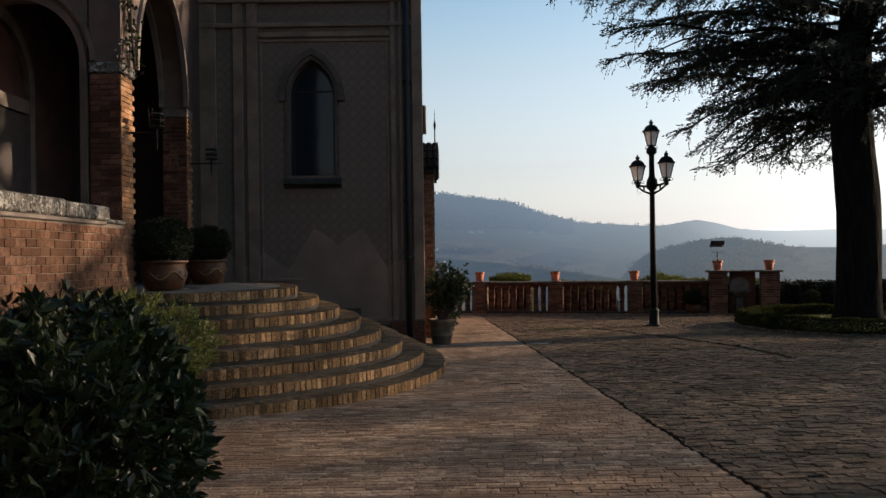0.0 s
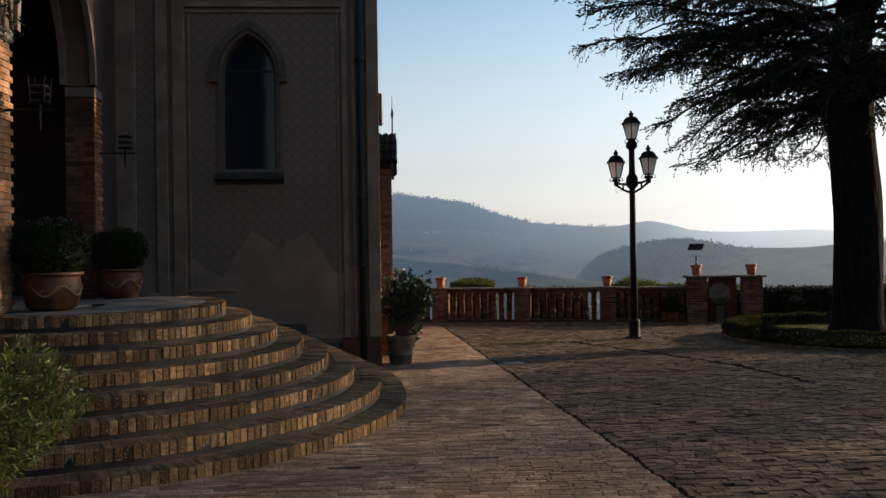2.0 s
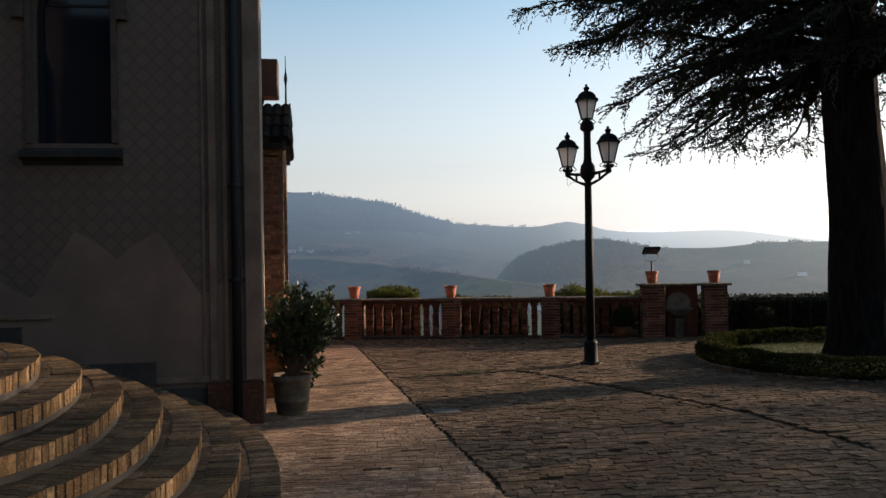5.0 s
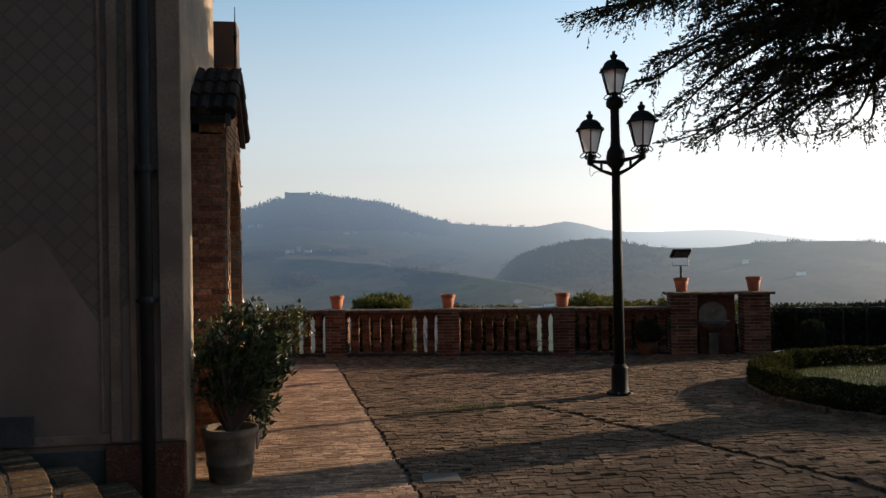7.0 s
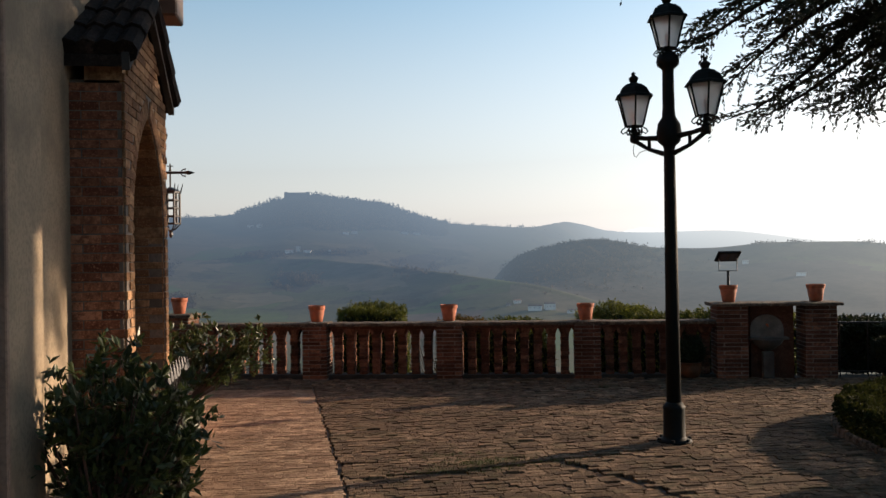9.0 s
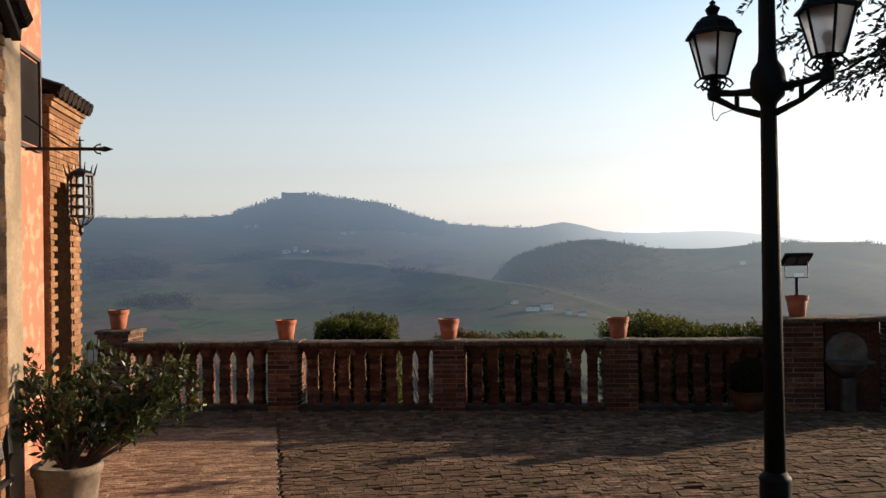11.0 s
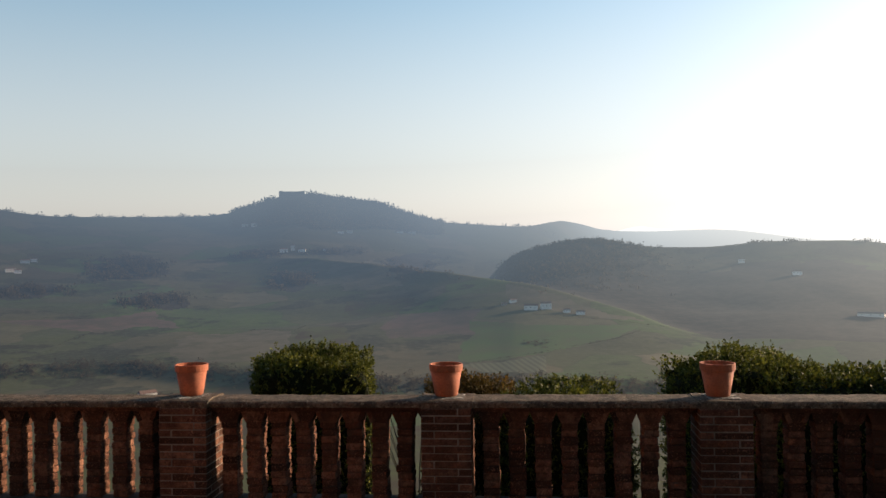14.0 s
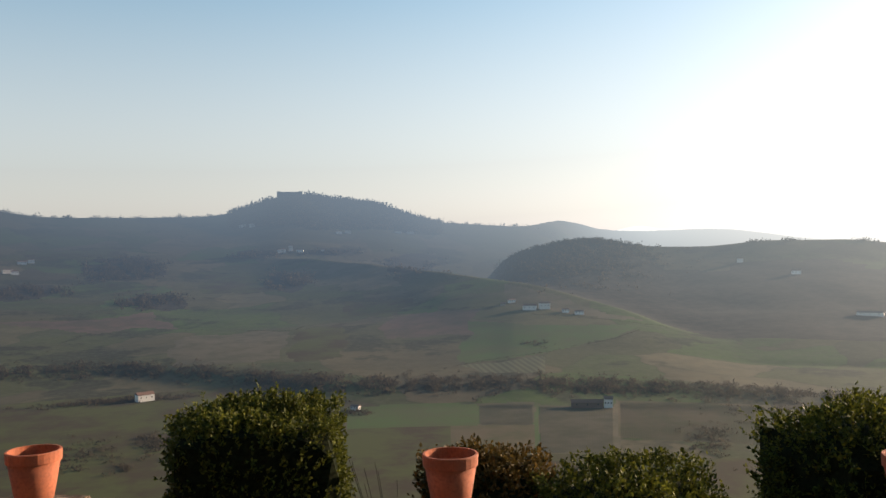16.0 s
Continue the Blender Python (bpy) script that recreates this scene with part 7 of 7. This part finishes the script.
            fineu = np.arange(0.02, bl, 0.030 * rough)[:, None] / bl
            cs.append(p + out * bl * fineu + down * droop * bl * fineu ** 2)
            ds.append(np.tile(out, (len(fineu), 1)) + down * 1.2 * droop * fineu)
            across = np.cross(out, (0, 0, 1.0))
            flip = 1
            for pt, uu in zip(line[1:], u[1:, 0]):
                flip = -flip
                if rng.random() < 0.13:                         # hanging twig
                    tl = rng.uniform(0.15, 0.42)
                    td = down * 1.0 + out * rng.uniform(0.1, 0.6) + across * rng.uniform(-0.4, 0.4)
                else:
                    tl = rng.uniform(0.10, 0.36) * (1.15 - 0.65 * uu)
                    td = out * rng.uniform(0.9, 1.4) + across * flip * rng.uniform(0.35, 0.85) + down * rng.uniform(-0.1, 0.4)
                td /= np.linalg.norm(td)
                w = np.arange(0.0, tl, 0.038 * rough)[:, None]
                cs.append(pt + td * w + down * 0.25 * w ** 2)
                ds.append(np.tile(td, (len(w), 1)))
    for (cs, ds), size in ((fine, 0.078), (coarse, 0.13)):
        v, f = leaves(rng, np.concatenate(cs), np.concatenate(ds), size, 0.46, 0.34)
        link("crown", mesh_of("crown", v.tolist(), f.tolist()), M_NEEDLE, tree)
    return tree


cedar()

def bare_tree(at, height, seed):
    """A winter tree: trunk, rising limbs and a haze of fine twigs."""
    rng = np.random.default_rng(seed)
    tree = thing("bare_tree", "unseen bare tree added to thin the sun over the court", "tree", at, group="bare trees beside the court")
    part("trunk", tube(bmesh.new(), [(0, 0, -0.2), (0.1, 0.05, 2.0), (0.0, 0.15, height * 0.55), (0.1, 0.1, height * 0.95)], [0.24, 0.19, 0.12, 0.02], 10), M_BARK, tree, smooth=True)
    cs, ds = [], []
    for k in range(26):
        z0 = height * (0.16 + 0.62 * k / 26)
        a, ln = k * 2.4 + rng.uniform(-0.3, 0.3), 3.6 * (1.05 - 0.55 * abs(k / 26 - 0.35)) * rng.uniform(0.8, 1.1)
        tip = np.array([ln * math.cos(a), ln * math.sin(a), z0 + ln * rng.uniform(0.35, 0.8)])
        mid = np.array([tip[0] * 0.5, tip[1] * 0.5, z0 + (tip[2] - z0) * 0.35])
        part("limb", tube(bmesh.new(), [(0, 0, z0), tuple(mid), tuple(tip)], [0.07, 0.045, 0.012], 6), M_BARK, tree, smooth=True)
        for _ in range(85):
            s = rng.uniform(0.2, 1.0)
            p = np.array([0, 0, z0]) * (1 - s) ** 2 + 2 * s * (1 - s) * mid + s * s * tip
            cs.append(p + rng.normal(0, 0.55, 3))
            ds.append(rng.normal(0, 0.6, 3) + (0, 0, 0.5))
    link("twigs", leaf_mesh("twigs", rng, cs, ds, 0.85, 0.09, 0.4), M_BARK, tree)
    return tree


# row of trees added out of view to dim the sun on the court
for k, (x, y, h) in enumerate(((37.0, -17.0, 15.0), (36.0, -12.2, 16.5), (37.2, -7.6, 15.5), (36.2, -3.0, 16.0), (37.0, 1.5, 17.0), (36.0, 6.0, 15.5), (37.0, 10.4, 16.5), (36.3, 14.6, 15.0), (37.4, 18.4, 14.0))):
    bare_tree((x, y, gz(y) - 0.1), h, 300 + k)

# small evergreen seen past the far porch
leafy_shrub("evergreen_tree", "slender dark evergreen behind the porch", (-3.4, 23.5, -0.1), 60, 4.7, 0.75, 0.16, M_LEAF_BRIGHT, 61, per=60, category="tree")

# weeds in the courtyard joints
rng = np.random.default_rng(81)
cs = []
for cx, cy, r, n in ((2.75, 13.75, 0.24, 520), (2.6, 13.5, 0.30, 240), (2.1, 13.44, 0.3, 90), (3.5, 13.65, 0.4, 120), (2.5, 14.15, 0.2, 90), (5.6, 18.3, 0.2, 60), (-2.4, 2.2, 0.5, 160), (3.7, 16.8, 0.12, 40)):
    p = rng.normal(0, 1, (n, 2)) * (r, r * 0.35) + (cx, cy)
    cs.append(np.stack([p[:, 0], p[:, 1], [gz(y) for y in p[:, 1]]], 1))
cs = np.concatenate(cs)
tagged(link("weeds", leaf_mesh("weeds", rng, cs, np.tile((0, 0, 1.0), (len(cs), 1)), 0.036, 0.2, 0.8), M_GRASS), "small grass weeds growing in the paving joints", "weeds", kind="stuff")

# ---------------------------------------------------------------- paving: bricks of the path, setts of the court
def inside_round(x, y):
    return (x - BC[0]) ** 2 + (y - BC[1]) ** 2 < (BR + 0.02) ** 2


def inside_steps(x, y):
    return ((x - SC.x) / (R0 - 0.1)) ** 2 + ((y - SC.y) / ((R0 - 0.1) * (LONG if y > SC.y else 1.0))) ** 2 < 1


def lay(x_from, x_to, y0, y1, row, widths, seed, gaps, lift, turn_amp, skew=0.0, zone=lambda x, y: True, tilt=0.008):
    rng = random.Random(seed)
    out = []
    y = y0
    while y < y1:
        depth = row * rng.uniform(0.88, 1.12)
        yc = y + depth / 2
        x0, x_end = x_from(yc), x_to(yc)
        x = x0
        first = rng.uniform(0.5, 1.0)
        while x < x_end - 0.03:
            w = rng.choice(widths) * rng.uniform(0.9, 1.1) * first
            first = 1.0
            if x_end - (x + w) < 0.06:
                w = x_end - x
            xc = x + w / 2
            if rng.random() > gaps and not inside_round(xc, yc) and not inside_steps(xc, yc) and not inside_gutter(xc, yc) and zone(xc, yc):
                yy = yc + skew * (xc - x0) + rng.uniform(-0.006, 0.006)
                out.append(((xc, yy, gz(yy) + rng.uniform(-lift, lift)), w / 2 - rng.uniform(0.0, 0.0025), depth / 2 - rng.uniform(0.0, 0.0025), 0.05, rng.uniform(-turn_amp, turn_amp), rng.uniform(-tilt, tilt), rng.uniform(-tilt, tilt) - 0.012))
            x += w
        y += depth
    return out


GUTTER = ((3.45, 13.62), (3.86, 12.76), (4.35, 11.46), (4.72, 10.44), (5.01, 9.6), (5.2, 8.5), (5.3, 7.0))
SEAM = ((1.45, 13.40), (2.37, 13.47), (3.45, 13.62), (4.62, 13.93))


def off_line(line, x, y):
    """Distance of a place from a line of points."""
    best = 9.0
    for (ax, ay), (bx, by) in zip(line, line[1:]):
        dx, dy = bx - ax, by - ay
        k = max(0.0, min(1.0, ((x - ax) * dx + (y - ay) * dy) / (dx * dx + dy * dy)))
        best = min(best, math.hypot(x - ax - k * dx, y - ay - k * dy))
    return best


def inside_gutter(x, y):
    return 3.2 < x < 5.6 and 6.8 < y < 13.8 and off_line(GUTTER, x, y) < 0.10 or 1.4 < x < 4.7 and 13.2 < y < 14.1 and off_line(SEAM, x, y) < 0.042


def border(x, y):
    """How far a place lies before the balustrade."""
    return (20.17 - 0.2626 * (x - 3.43) - y) * 0.967 - 0.15


def path_edge(y):
    return edge_x(y) - 0.006 - 0.012 * math.sin(y * 31) - 0.01 * math.sin(y * 7)


path_bricks = lay(lambda y: (max(-5.0, -0.75 * (y + 7.0) - 1.2) if y < 4 else -4.1) if y < 9.9 else -1.5, path_edge, -6.0, 21.0, 0.074, (0.12, 0.20, 0.235, 0.25), 91, 0.004, 0.0022, 0.016, zone=lambda x, y: border(x, y) > 1.25)


def court_edge(y):
    return min(15.5, 0.95 * (y + 7.0) + 1.8)


setts = lay(lambda y: path_edge(y) + 0.035 + 0.02 * math.sin(y * 5.3) * math.sin(y * 1.7), court_edge, -6.0, 20.4, 0.080, (0.09, 0.12, 0.16, 0.20), 92, 0.018, 0.006, 0.07, 0.02, tilt=0.035, zone=lambda x, y: border(x, y) > 1.5)
setts += lay(lambda y: path_edge(y) + 0.03, court_edge, 15.0, 20.4, 0.105, (0.09, 0.12, 0.15), 96, 0.04, 0.012, 0.12, tilt=0.06, zone=lambda x, y: 0 < border(x, y) <= 1.5)
setts += lay(lambda y: -2.4, path_edge, 18.0, 22.0, 0.10, (0.11, 0.15, 0.19, 0.24), 95, 0.02, 0.012, 0.09, zone=lambda x, y: 0 < border(x, y) <= 1.25)
setts += lay(court_edge, lambda y: 15.5, -6.0, 8.0, 0.24, (0.3, 0.45), 93, 0.0, 0.004, 0.02)
setts += lay(lambda y: -5.0, lambda y: 15.5, -16.4, -6.1, 0.24, (0.3, 0.45), 94, 0.0, 0.004, 0.02)


rng = random.Random(97)
for (ax, ay), (bx, by) in zip(GUTTER, GUTTER[1:]):        # one sunken course of longer stones
    run, way = math.hypot(bx - ax, by - ay), math.atan2(by - ay, bx - ax)
    n = round(run / 0.27)
    for i in range(n):
        x, y = ax + (bx - ax) * (i + 0.5) / n, ay + (by - ay) * (i + 0.5) / n
        setts.append(((x, y, gz(y) - 0.018 + rng.uniform(-0.006, 0.004)), run / n / 2 - 0.006, 0.058, 0.05, way + rng.uniform(-0.04, 0.04), rng.uniform(-0.03, 0.03), -0.012))


def pave(name, items, near, m_one, m_rest, label):
    floor = tagged(new(name), label, "paving", kind="structure")
    own = [i for i in items if near(*i[0][:2])][:300]
    ids = set(map(id, own))
    for i in own:
        (x, y, z), hl, hw, h, turn, tx, ty = i
        me = blocks("brick", [((0, 0, 0), hl, hw, h, 0.0, tx, ty)])
        link("brick", me, m_one, floor, m=pose(x, y, z, 0, 0, math.degrees(turn)))
    rest = link(name + "_rest", blocks(name + "_rest", [i for i in items if id(i) not in ids]), m_rest, floor)
    rest.name = "bricks"
    rest["kind"] = "stuff"
    return floor


cover = thing("drain_cover", "worn grey stone drain cover set in the paving", "drain cover", (1.74, 10.1, gz(10.1)), -3)
part("slab", cube(-0.17, 0.17, -0.15, 0.15, -0.05, 0.012, bevel=0.008), M_FOUNT, cover)
pave("pavement_path", path_bricks, lambda x, y: -1.0 < x < 1.9 and -0.6 < y < 1.6 or 0.2 < x < 1.6 and 12.5 < y < 14.0, M_PAVE, M_PAVE_J, "worn reddish brick paving in rows beside the steps")
pave("pavement_court", setts, lambda x, y: 1.8 < x < 3.4 and 0.4 < y < 2.6 or 2.0 < x < 3.2 and 15.0 < y < 16.6, M_SETT_P, M_SETT, "uneven dark brick setts of the courtyard")
